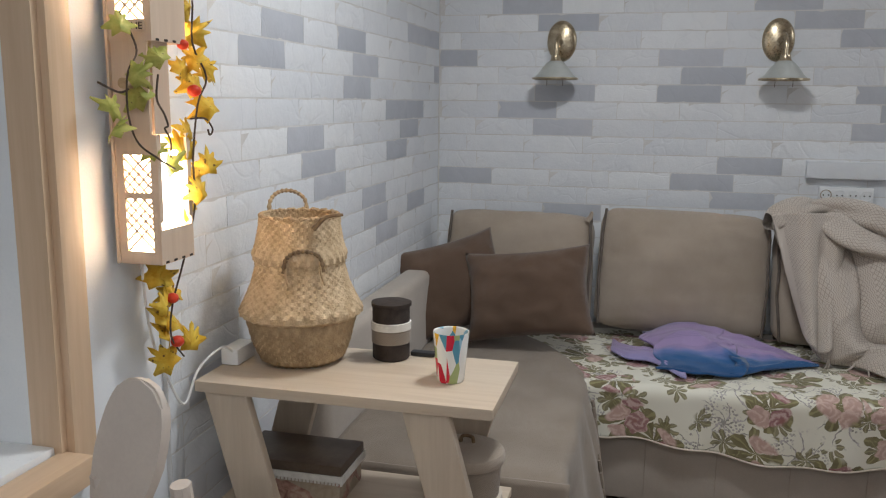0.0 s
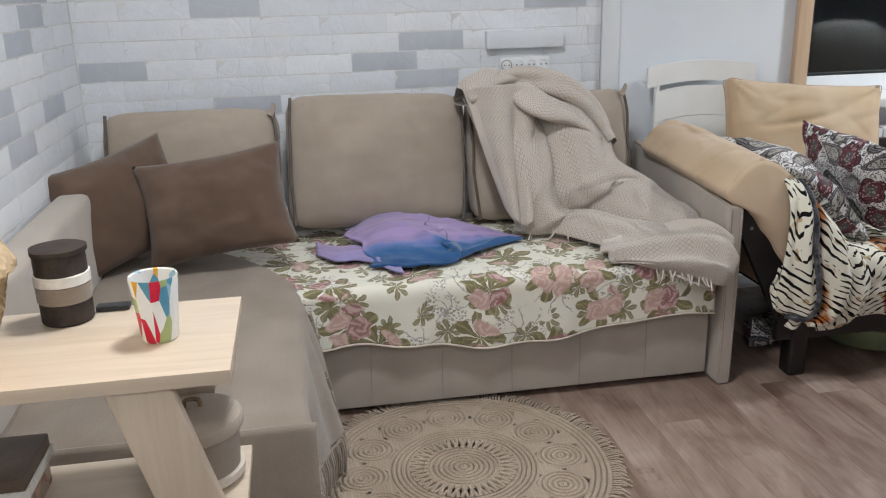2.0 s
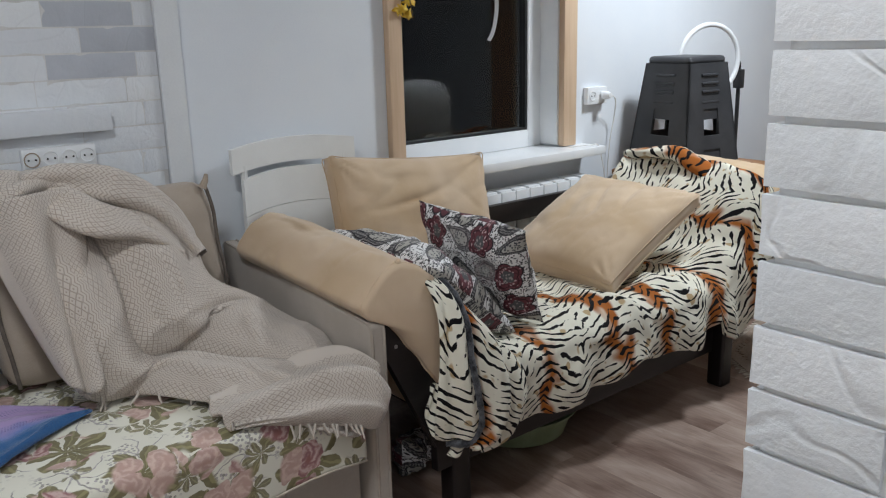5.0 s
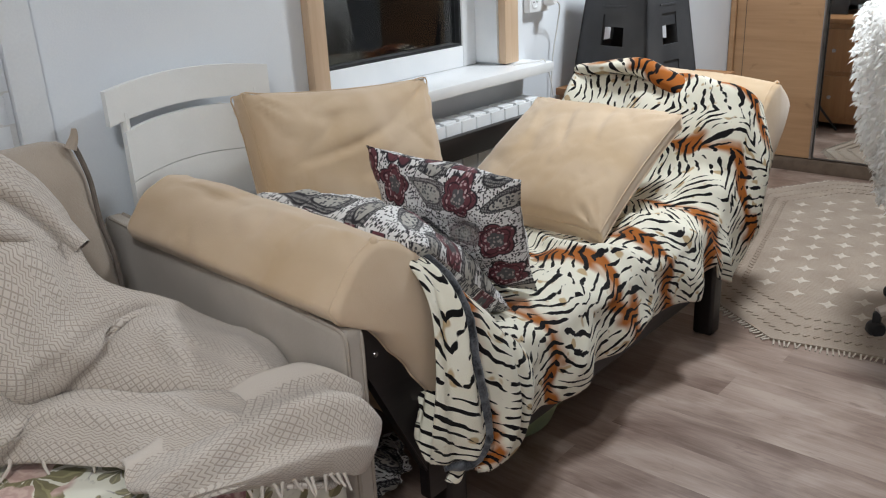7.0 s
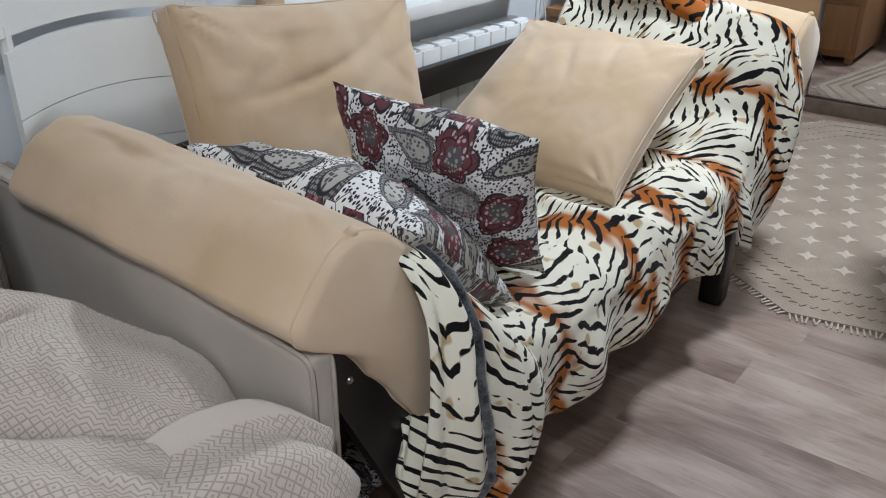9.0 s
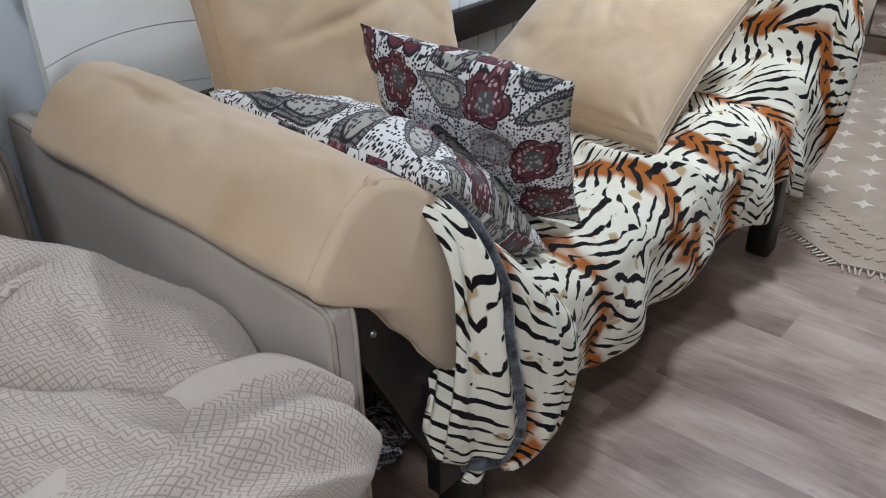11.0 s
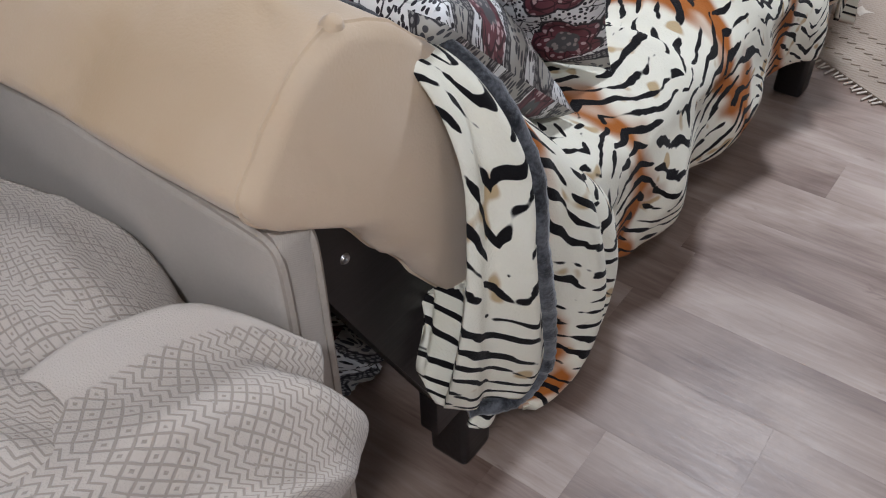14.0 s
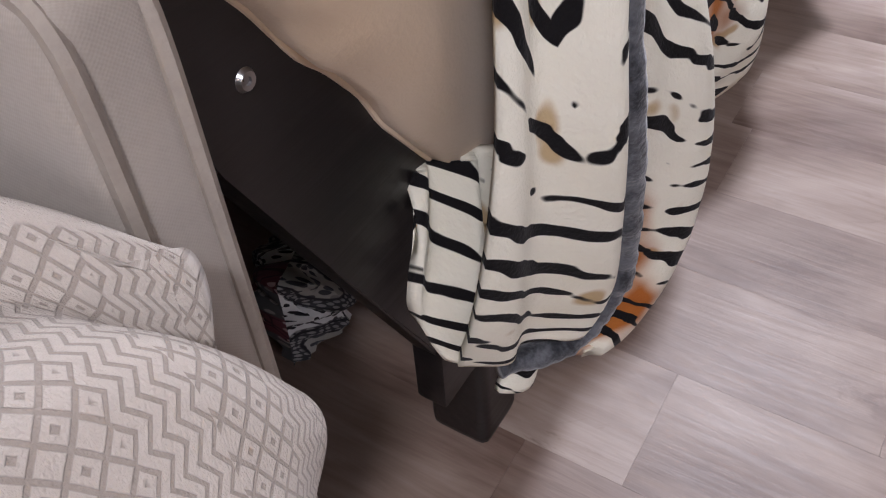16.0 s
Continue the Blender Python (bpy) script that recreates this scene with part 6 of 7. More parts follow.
def daybed():
    d = thing("daybed", 3.0, 3.15, 0, "black-brown wooden daybed with fold-out arms", "daybed")
    for x, y in ((2.354, 2.806), (3.632, 2.765), (2.342, 3.47), (3.632, 3.47)):
        b = box(x, x + 0.066, y, y + 0.066, 0.0, 0.36, 0.012, seg=3)
        part("leg", b, FUTON_WOOD, d)
    part("front_rail", box(2.30, 3.74, 2.812, 2.842, 0.135, 0.235, 0.004), FUTON_WOOD, d)
    part("back_rail", box(2.20, 3.92, 3.492, 3.520, 0.590, 0.668, 0.004), FUTON_WOOD, d, "dark upper back rail")
    part("lower_back_rail", box(2.30, 3.74, 3.492, 3.520, 0.24, 0.34, 0.004), FUTON_WOOD, d)
    for x in (2.32, 3.66):
        part("back_post", box(x, x + 0.05, 3.520, 3.545, 0.0, 0.60, 0.004), FUTON_WOOD, d)
    for i in range(7):
        x = 2.38 + i * 0.2
        part("slat", box(x, x + 0.07, 2.842, 3.492, 0.235, 0.255, 0.003), FUTON_WOOD, d)
    # arms: boards that slope outwards
    for y in (2.815, 3.46):
        b = bmesh.new()
        v = [b.verts.new((x, yy, z)) for yy in (y, y + 0.026) for x, z in ((2.140, 0.628), (2.134, 0.545), (2.150, 0.505), (2.206, 0.393), (2.322, 0.163), (2.345, 0.150), (2.41, 0.155), (2.44, 0.22), (2.235, 0.610))]
        b.faces.new(v[:9][::-1])
        b.faces.new(v[9:])
        for i in range(9):
            b.faces.new((v[i], v[(i + 1) % 9], v[9 + (i + 1) % 9], v[9 + i]))
        bmesh.ops.bevel(b, geom=b.edges, offset=0.003, segments=2, affect="EDGES")
        arm = part("arm_board", b, FUTON_WOOD, d, "sloping dark arm board")
        if y < 3:
            part("screw", lathe([(0.0, 0.001), (0.0018, 0.001), (0.0022, 0.0022), (0.0045, 0.0024), (0.006, 0.0)], 0, 0, 18, m=pose(2.176, 2.815, 0.541, 90, 0, 0)), METAL, arm, "cross-head screw")
        b = bmesh.new()
        v = [b.verts.new((x, yy, z)) for yy in (y, y + 0.026) for x, z in ((4.07, 0.628), (4.074, 0.535), (3.80, 0.225), (3.66, 0.160), (3.65, 0.22), (3.975, 0.610))]
        b.faces.new(v[:6])
        b.faces.new(v[6:][::-1])
        for i in range(6):
            b.faces.new((v[i], v[(i + 1) % 6], v[6 + (i + 1) % 6], v[6 + i]))
        part("arm_board", b, FUTON_WOOD, d, "sloping dark arm board")
    part("mattress", box(2.34, 3.72, 2.835, 3.485, 0.257, 0.438, 0.035, seg=3), TAN, d, "tan seat mattress")


daybed()
arm_cushion(False, "tan microsuede arm cushion propped on the sloping arm", 21)
arm_cushion(True, "tan microsuede arm cushion under the striped blanket", 22)

# seat and back cushions, loose
def from_axes(centre, across, up):
    x = Vector(across).normalized()
    z = (Vector(up) - x * Vector(up).dot(x)).normalized()
    m = Matrix((x, z.cross(x), z)).transposed().to_4x4()
    m.translation = Vector(centre)
    return m


def boxed_cushion(name, m, w, h, t, seed, label, edge=0.022):
    """A stuffed cushion with a narrow boxed side, piped seams and pulled corners."""
    c = thing(name, m.translation.x, m.translation.y, m.translation.z - t / 2, label, "cushion", "tan daybed cushions")
    b = puff(w, h, t, m, seed, 52, 0.045, 2.3, 0.0025, edge)
    inv = m.inverted()
    for v in b.verts:
        p = inv @ v.co
        a, d = 2 * p.x / w, 2 * p.z / h
        side = 1 if p.y > 0 else -1
        n1 = noise.noise(Vector((a * 0.5 + d * 0.3 + seed, d * 2.6 - a * 0.7, side + seed * 2.0)))
        n2 = noise.noise(Vector((a * 1.1 - d * 0.7 + seed * 3, d * 4.6 + a * 1.7, side * 2 + seed)))
        soft = max(0.0, 1 - max(abs(a), abs(d)) ** 8)
        long = min(1.0, max(0.0, 0.5 + 1.6 * noise.noise(Vector((a * 0.8 + seed, d * 0.8, side)))))
        p.y -= side * soft * (0.016 * max(0.0, 1 - abs(n1) * 5.5) * long + 0.004 * max(0.0, 1 - abs(n2) * 9) * (1 - long))
        gather = max(0.0, abs(a) * abs(d) - 0.45)
        p.y += side * 0.02 * gather * math.sin(18 * math.atan2(abs(d) - 1.05, abs(a) - 1.05) + seed)
        v.co = m @ p
    part("cover", b, TAN, c, smooth="soft")
    for y in (-edge, edge):
        part("seam", sweep(rim_path(w * 1.001, h * 1.001, m, 0.045, y), 0.0020, 5, 160), TAN, c)


boxed_cushion("back_pillow", pose(2.710, 3.405, 0.672, -17, 5, -1), 0.65, 0.50, 0.21, 23, "large tan back cushion standing against the rail")
boxed_cushion("seat_pillow", from_axes((3.385, 3.170, 0.592), (0.537, 0.037, 0.215), (-0.04, 0.49, 0.02)), 0.60, 0.52, 0.19, 24, "tan cushion lying slumped across the seat")
throw_pillow("paisley_pillow", from_axes((2.668, 3.034, 0.634), (0.048, -0.404, -0.035), (-0.118, -0.01, 0.304)), 0.43, 0.345, 0.15, PAISLEY, "satin pillow with maroon and grey paisley print, upright", 31, "paisley pillows", 0.08, 32, 0.008)
throw_pillow("paisley_pillow", from_axes((2.452, 3.055, 0.610), (0.02, -0.5, -0.03), (-0.30, -0.02, 0.25)), 0.50, 0.42, 0.175, PAISLEY, "satin paisley pillow slumped on the arm cushion", 32, "paisley pillows", 0.06, 32, 0.009)


def tiger_blanket():
    """Striped fleece over seat, front rail and far arm."""
    t = thing("tiger_blanket", 3.1, 3.1, 0.2, "cream fleece blanket with black and orange tiger stripes", "blanket")

    def rise(x):
        # level along the seat, then climbing over the far arm
        k = min(1.0, max(0.0, (x - 3.56) / 0.40))
        return 0.452 + 0.335 * (k * k * (3 - 2 * k))

    def fn(u, v):
        s = 1.72 * u
        x = 2.465 + s
        if x > 3.60:
            x = 3.60 + (x - 3.60) * 0.72
        wr = 0.020 * noise.noise(Vector((x * 6, v * 5, 2))) + 0.012 * noise.noise(Vector((x * 13, v * 12, 6)))
        wr += 0.014 * max(0.0, math.sin(x * 21 + 5 * noise.noise(Vector((x * 2, v * 3, 1))))) ** 3 * (0.3 + v)
        back = 3.47
        flat = back - 2.82
        climb = max(0.0, x - 3.70)
        z0 = rise(x)
        over = max(0.0, x - 3.96)
        z0 -= 3.0 * over * over
        hem = 0.255 + 0.030 * min(1.0, max(0.0, (x - 2.9) / 0.4)) + 0.014 * math.sin(x * 11) + 0.010 * math.sin(x * 27) + 0.03 * noise.noise(Vector((x * 4, 0, 8)))
        near = min(1.0, max(0.0, (x - 2.50) / 0.14))
        drop = z0 - hem
        if x > 3.56:
            drop = 0.18 + 0.30 * min(1, (x - 3.56) / 0.35)
        run = v * (flat + drop)
        pull = 0.42 * climb * max(0.0, min(1.0, (run - 0.25) / 0.4))
        if run < flat - 0.06:
            return Vector((x - pull, back - run, z0 + wr + 0.004))
        if run < flat + 0.05:
            a = (run - flat + 0.06) / 0.11 * math.pi / 2
            return Vector((x - pull, 2.88 - 0.130 * math.sin(a), z0 - 0.075 * (1 - math.cos(a)) + wr + 0.004))
        dn = run - flat - 0.05
        fold = near * 0.017 * math.sin(x * 23 + 4 * noise.noise(Vector((x * 3, 0.5, 3)))) * min(1, dn / 0.1)
        out = 0.016 * math.sin(math.pi * min(1, dn / 0.2)) if x < 3.6 else 0.05 * math.sin(math.pi * min(1, dn / 0.3))
        return Vector((x - pull, 2.750 - near * out - fold - 0.5 * wr, z0 - 0.075 - dn))

    part("spread", sheet(fn, 190, 90, 1.72, 1.05, None, 0.18), TIGER, t, smooth="soft", solid=0.008)

    # the bunched corner: a tongue over the arm cushion, its bound edge, and the cloth beyond it
    lip = [(2.235, 2.92, 0.735), (2.258, 2.81, 0.712), (2.262, 2.750, 0.63), (2.256, 2.735, 0.52), (2.248, 2.735, 0.43), (2.246, 2.748, 0.34), (2.262, 2.772, 0.265)]
    edge = [(2.285, 2.92, 0.715), (2.325, 2.805, 0.690), (2.335, 2.725, 0.61), (2.335, 2.700, 0.49), (2.354, 2.696, 0.385), (2.362, 2.698, 0.305), (2.336, 2.716, 0.252), (2.284, 2.752, 0.254)]
    outer = [(2.42, 2.93, 0.52), (2.47, 2.85, 0.492), (2.505, 2.775, 0.466), (2.535, 2.735, 0.42), (2.552, 2.722, 0.35), (2.538, 2.722, 0.285), (2.495, 2.728, 0.222), (2.40, 2.738, 0.205)]

    def tongue(u, v):
        a, c = catmull(lip, v), catmull(edge, 0.82 * v)
        p = a.lerp(c, u)
        swell = math.sin(math.pi * u)
        fold = 0.014 * math.sin(u * 8.5 + 2.2 * math.sin(v * 3)) * min(1.0, 3 * v)
        return p + Vector((0, -0.012 * swell - fold * swell, 0))
    part("hanging_strip", sheet(tongue, 26, 70, 0.13, 0.44, None, 0.21, 0.06), TIGER, t, smooth="soft", solid=0.008)

    def pocket(u, v):
        # slack cloth caught under the arm cushion
        left = Vector((2.288, 2.822, 0.405)).lerp(Vector((2.258, 2.778, 0.272)), v)
        left.x -= 0.018 * math.sin(math.pi * v)
        right = Vector((2.345, 2.775, 0.40)).lerp(Vector((2.340, 2.752, 0.250)), v)
        p = left.lerp(right, u)
        p.z -= 0.016 * math.sin(math.pi * u) * v
        p.y -= 0.016 * math.sin(math.pi * v) * math.sin(math.pi * min(1.0, u + 0.15)) + 0.008 * math.sin(u * 14 + v * 6)
        return p
    part("hanging_pocket", sheet(pocket, 34, 34, 0.11, 0.13, None, 0.22, 0.40), TIGER, t, smooth="soft", solid=0.010)

    def corner(u, v):
        # cloth past the bound edge, swelling forwards and gathering at the foot
        a, c = catmull(edge, 0.93 * v), catmull(outer, v)
        p = a.lerp(c, u)
        swell = math.sin(math.pi * u)
        gather = 0.012 * math.sin(u * 15 + 3 * v) * min(1.0, 2.5 * v)
        sink = 0.025 * math.exp(-((u - 0.10) / 0.07) ** 2)
        return p + Vector((0, -0.020 * swell * min(1.0, 1.6 * v) - gather * swell + sink, -0.006 * math.sin(u * 9) * v * swell))
    part("hanging_corner", sheet(corner, 44, 80, 0.24, 0.62, None, 0.115, 0.02), TIGER, t, smooth="soft", solid=0.008)
    part("tip", sheet(lambda u, v: Vector((2.292 + 0.055 * u + 0.008 * math.sin(v * 4), 2.752 - 0.014 * math.sin(math.pi * u), 0.250 - 0.045 * v * math.sin(math.pi * (0.25 + 0.5 * u)))), 12, 12, 0.06, 0.08), TIGER, t, smooth="soft", solid=0.008)
    part("bound_edge", sweep(edge, lambda s: 0.0100 + 0.0035 * noise.noise(Vector((s * 16, 0, 0))) + 0.002 * noise.noise(Vector((s * 60, 2, 0))), 10, 150), BINDING, t, "charcoal plush binding", smooth="soft")

    def roll(points, r, name):
        b = bmesh.new()
        uv = b.loops.layers.uv.verify()
        n, steps = 18, 70
        ring, sd = [], Vector((0, -0.3, 1))
        for i in range(steps + 1):
            s = i / steps
            p = catmull(points, s)
            d = (catmull(points, min(1, s + 0.02)) - catmull(points, max(0, s - 0.02))).normalized()
            sd = (sd - d * sd.dot(d)).normalized()
            up = d.cross(sd)
            rr = r * (0.55 + 0.45 * math.sin(math.pi * s))
            ring.append([b.verts.new(p + (sd * math.cos(2 * math.pi * j / n) * 0.7 + up * math.sin(2 * math.pi * j / n)) * rr * (1 + 0.25 * noise.noise(Vector((math.cos(j * 0.35), math.sin(j * 0.35), s * 7))))) for j in range(n)])
        for i in range(steps):
            for j in range(n):
                f = b.faces.new((ring[i][j], ring[i][(j + 1) % n], ring[i + 1][(j + 1) % n], ring[i + 1][j]))
                for loop, (p, q) in zip(f.loops, ((i, j), (i, j + 1), (i + 1, j + 1), (i + 1, j))):
                    loop[uv].uv = (q / n * 0.2 + 0.4, p / steps * 0.8)
        b.faces.new(ring[0])
        b.faces.new(ring[-1][::-1])
        part(name, b, TIGER, t, smooth="soft")
    roll([(3.94, 3.47, 0.785), (3.91, 3.25, 0.815), (3.90, 3.12, 0.79), (3.90, 2.95, 0.705), (3.89, 2.83, 0.59), (3.88, 2.765, 0.46), (3.86, 2.755, 0.33), (3.80, 2.775, 0.25)], 0.058, "rolled_edge")


tiger_blanket()

# stored under the daybed
gp = thing("storage_basin", 2.85, 3.05, 0, "pale green plastic basin pushed under the daybed", "basin")
part("body", lathe([(0.0, 0.002), (0.15, 0.002), (0.17, 0.01), (0.20, 0.09), (0.215, 0.095), (0.215, 0.10), (0.195, 0.098), (0.165, 0.014), (0.0, 0.008)], 2.84, 3.06, 40), GREEN_PLASTIC, gp)
single("cloth_bag", puff(0.13, 0.12, 0.10, pose(2.40, 3.06, 0.066, 0, 4, 20), 41, 20, 0.05, 2.2, 0.012), PAISLEY, "patterned cloth bundle tucked under the daybed", "bag")


# ---- far corner: chest, stools, ring light, wardrobe ----
def chest():
    c = thing("wooden_chest", 4.42, 3.42, 0, "reddish-brown wooden chest behind the daybed", "chest")
    part("body", box(4.06, 4.68, 3.20, 3.64, 0.04, 0.66, 0.006), CHEST, c)
    part("top", box(4.04, 4.70, 3.18, 3.645, 0.66, 0.69, 0.006), CHEST, c)
    for z0, z1 in ((0.08, 0.34), (0.37, 0.63)):
        dr = part("door", box(4.684, 4.698, 3.23, 3.61, z0, z1, 0.004), CHEST, c)
        part("knob", lathe([(0.0, 0.022), (0.012, 0.02), (0.009, 0.006), (0.006, 0.0)], 0, 0, 16, m=pose(4.698, 3.42, (z0 + z1) / 2, 0, 90, 0)), METAL, dr)
    for x in (4.08, 4.62):
        for y in (3.22, 3.58):
            part("foot", box(x, x + 0.04, y, y + 0.04, 0, 0.04, 0.004), CHEST, c)


chest()


def stool(cx, cy, z, turn):
    s = thing("plastic_stool", cx, cy, z, "charcoal plastic stool with slotted tapering sides", "stool", "stacked stools")
    m = pose(cx, cy, z, 0, 0, turn)
    top, low, h = 0.120, 0.172, 0.46
    b = box(-top, top, -top, top, h - 0.04, h, 0.022, seg=3)
    bmesh.ops.transform(b, matrix=m, verts=b.verts)
    part("seat", b, STOOL_GREY, s)
    for q in range(4):
        mm = m @ pose(0, 0, 0, 0, 0, 90 * q)
        b = bmesh.new()

        def at(f, zz, inn=0.0):
            half = low + (top - low) * zz / h
            return mm @ Vector((f * half, -half + inn, zz))
        # side wall with a square opening and a cross bar
        cells = [(-1, -0.32, 0, h - 0.03), (0.32, 1, 0, h - 0.03), (-0.32, 0.32, 0.235, h - 0.03), (-0.32, 0.32, 0.06, 0.12)]
        for f0, f1, z0, z1 in cells:
            p = [at(f, zz, k) for k in (0, 0.010) for f, zz in ((f0, z0), (f1, z0), (f1, z1), (f0, z1))]
            v = [b.verts.new(x) for x in p]
            for f in ((0, 1, 2, 3), (7, 6, 5, 4), (0, 4, 5, 1), (1, 5, 6, 2), (2, 6, 7, 3), (3, 7, 4, 0)):
                b.faces.new([v[i] for i in f])
        part("side", b, STOOL_GREY, s)
        b = bmesh.new()
        for zz in (0.31, 0.345, 0.38):
            p0, p1 = at(-0.4, zz, -0.002), at(0.4, zz, -0.002)
            sweep([p0, p1], 0.006, 6, 2, b)
        part("rib", b, STOOL_GREY, s)
    return s


stool(4.25, 3.41, 0.69, -6)
stool(4.25, 3.41, 0.735, -6)


def ring_light():
    r = thing("ring_light", 4.66, 3.50, 0, "white ring light on a thin black stand, unlit", "lamp")
    cx, cy, cz, R = 4.56, 3.50, 1.16, 0.165
    part("ring", sweep([(cx + R * math.cos(a), cy + 0.3 * R * math.cos(a) * -1, cz + R * math.sin(a)) for a in (2 * math.pi * i / 40 for i in range(41))], 0.012, 10, 120), PLASTIC_WHITE, r, "pale diffuser ring")
    part("pole", sweep([(4.76, 3.46, 0.02), (4.76, 3.46, 0.6), (4.76, 3.46, 1.10)], 0.010, 10, 4), PLASTIC_BLACK, r, "black stand pole")
    part("clamp", box(4.74, 4.78, 3.44, 3.48, 1.02, 1.11, 0.006), PLASTIC_BLACK, r)
    part("joint", sweep([(4.76, 3.46, 1.10), (4.74, 3.45, 1.14), (4.72, 3.452, 1.16)], 0.008, 8), PLASTIC_BLACK, r)
    for a in (0.4, 2.5, 4.6):
        part("foot", sweep([(4.76, 3.46, 0.16), (4.76 + 0.12 * math.cos(a), 3.46 + 0.12 * math.sin(a), 0.01)], 0.007, 8, 2), PLASTIC_BLACK, r)


ring_light()


def wardrobe():
    w = thing("sliding_wardrobe", 6.0, 2.6, 0, "oak veneer sliding wardrobe with a mirror door", "wardrobe")
    X = 5.76
    part("body", box(X + 0.05, 6.29, 1.2, 3.655, 0.03, 2.3, 0.003), OAK_DOOR, w)
    part("plinth", box(X - 0.005, X + 0.05, 1.2, 3.655, 0.0, 0.07, 0.003), LID_BROWN, w, "dark plinth rail")
    part("side_panel", box(X - 0.01, X + 0.05, 3.628, 3.656, 0.07, 2.3, 0.002), OAK_DOOR, w)
    door = part("door", box(X + 0.005, X + 0.03, 3.175, 3.625, 0.075, 2.28, 0.002), OAK_DOOR, w, "oak veneer sliding door")
    part("edge_profile", box(X - 0.004, X + 0.032, 3.163, 3.175, 0.075, 2.28, 0.002), METAL, door)
    part("seam", box(X + 0.0035, X + 0.0065, 3.575, 3.578, 0.08, 2.27), LID_BROWN, door)
    d2 = part("door", box(X + 0.010, X + 0.03, 1.9, 3.162, 0.075, 2.28, 0.002), METAL, w, "mirror sliding door")
    part("mirror", box(X + 0.004, X + 0.010, 1.91, 3.155, 0.085, 2.27), MIRROR, d2, "clear mirror pane")


wardrobe()


def carpet():
    m = pose(4.75, 2.45, 0, 0, 0, 12)
    c = thing("carpet_runner", 4.75, 2.45, 0, "sand-coloured carpet with cut-out diamond pattern and fringe", "rug")
    L, W, ch = 0.98, 0.66, 0.30
    outline = [(-L, -W + ch), (-L, W - ch), (-L + ch, W), (L - ch, W), (L, W - ch), (L, -W + ch), (L - ch, -W), (-L + ch, -W)]

    def slab(k, z0, z1):
        b = bmesh.new()
        lo = [b.verts.new(m @ Vector((x * k, y * k, z0))) for x, y in outline]
        hi = [b.verts.new(m @ Vector((x * k, y * k, z1))) for x, y in outline]
        b.faces.new(hi)
        b.faces.new(lo[::-1])
        for i in range(8):
            b.faces.new((lo[i], lo[(i + 1) % 8], hi[(i + 1) % 8], hi[i]))
        return b
    part("field", slab(1.0, 0.001, 0.010), CARPET, c)
    b = bmesh.new()
    for k in (0.80, 0.87, 0.94):
        for i in range(8):
            p, q = Vector(outline[i]) * k, Vector(outline[(i + 1) % 8]) * k
            n = int((q - p).length / 0.03)
            for j in range(n):
                a = p.lerp(q, (j + 0.5) / n)
                box(-0.011, 0.011, -0.004, 0.004, 0, 0.003, 0, b, m @ pose(a.x, a.y, 0.010, 0, 0, 45 + math.degrees(math.atan2(q.y - p.y, q.x - p.x))))
    tagged(part("border_braid", b, CARPET, c, smooth=False), kind="stuff")
    b = bmesh.new()
    pts = [(s * math.cos(a), s * math.sin(a)) for a, s in [(k * math.pi / 4, 0.036 if k % 2 == 0 else 0.0155) for k in range(8)]]
    b.faces.new([b.verts.new((px, py, 0)) for px, py in pts])
    star = mesh_of("cut_out", b, RUG_GAP, None, False)
    for i in range(-6, 7):
        for j in range(-4, 5):
            x, y = i * 0.128 + (j % 2) * 0.064, j * 0.112
            if abs(x) < 0.72 and abs(y) < 0.48 and abs(x) + abs(y) < 1.0:
                ob = new("cut_out", star)
                ob.parent = c
                ob.matrix_basis = Matrix.Translation(-ORIGIN[c.name]) @ m @ pose(x, y, 0.0112)
    b = bmesh.new()
    rng = random.Random(2)
    for i in range(8):
        p, q = Vector(outline[i]), Vector(outline[(i + 1) % 8])
        n = int((q - p).length / 0.016)
        d = (q - p).normalized()
        nrm = Vector((d.y, -d.x)) * -1
        for j in range(n):
            a = p.lerp(q, (j + 0.5) / n)
            e = a + nrm * rng.uniform(0.02, 0.035) + d * rng.uniform(-0.008, 0.008)
            sweep([m @ Vector((a.x, a.y, 0.006)), m @ Vector((e.x, e.y, 0.003))], 0.003, 4, 1, b)
    part("fringe", b, RUG_GAP, c, "short pale fringe")


carpet()


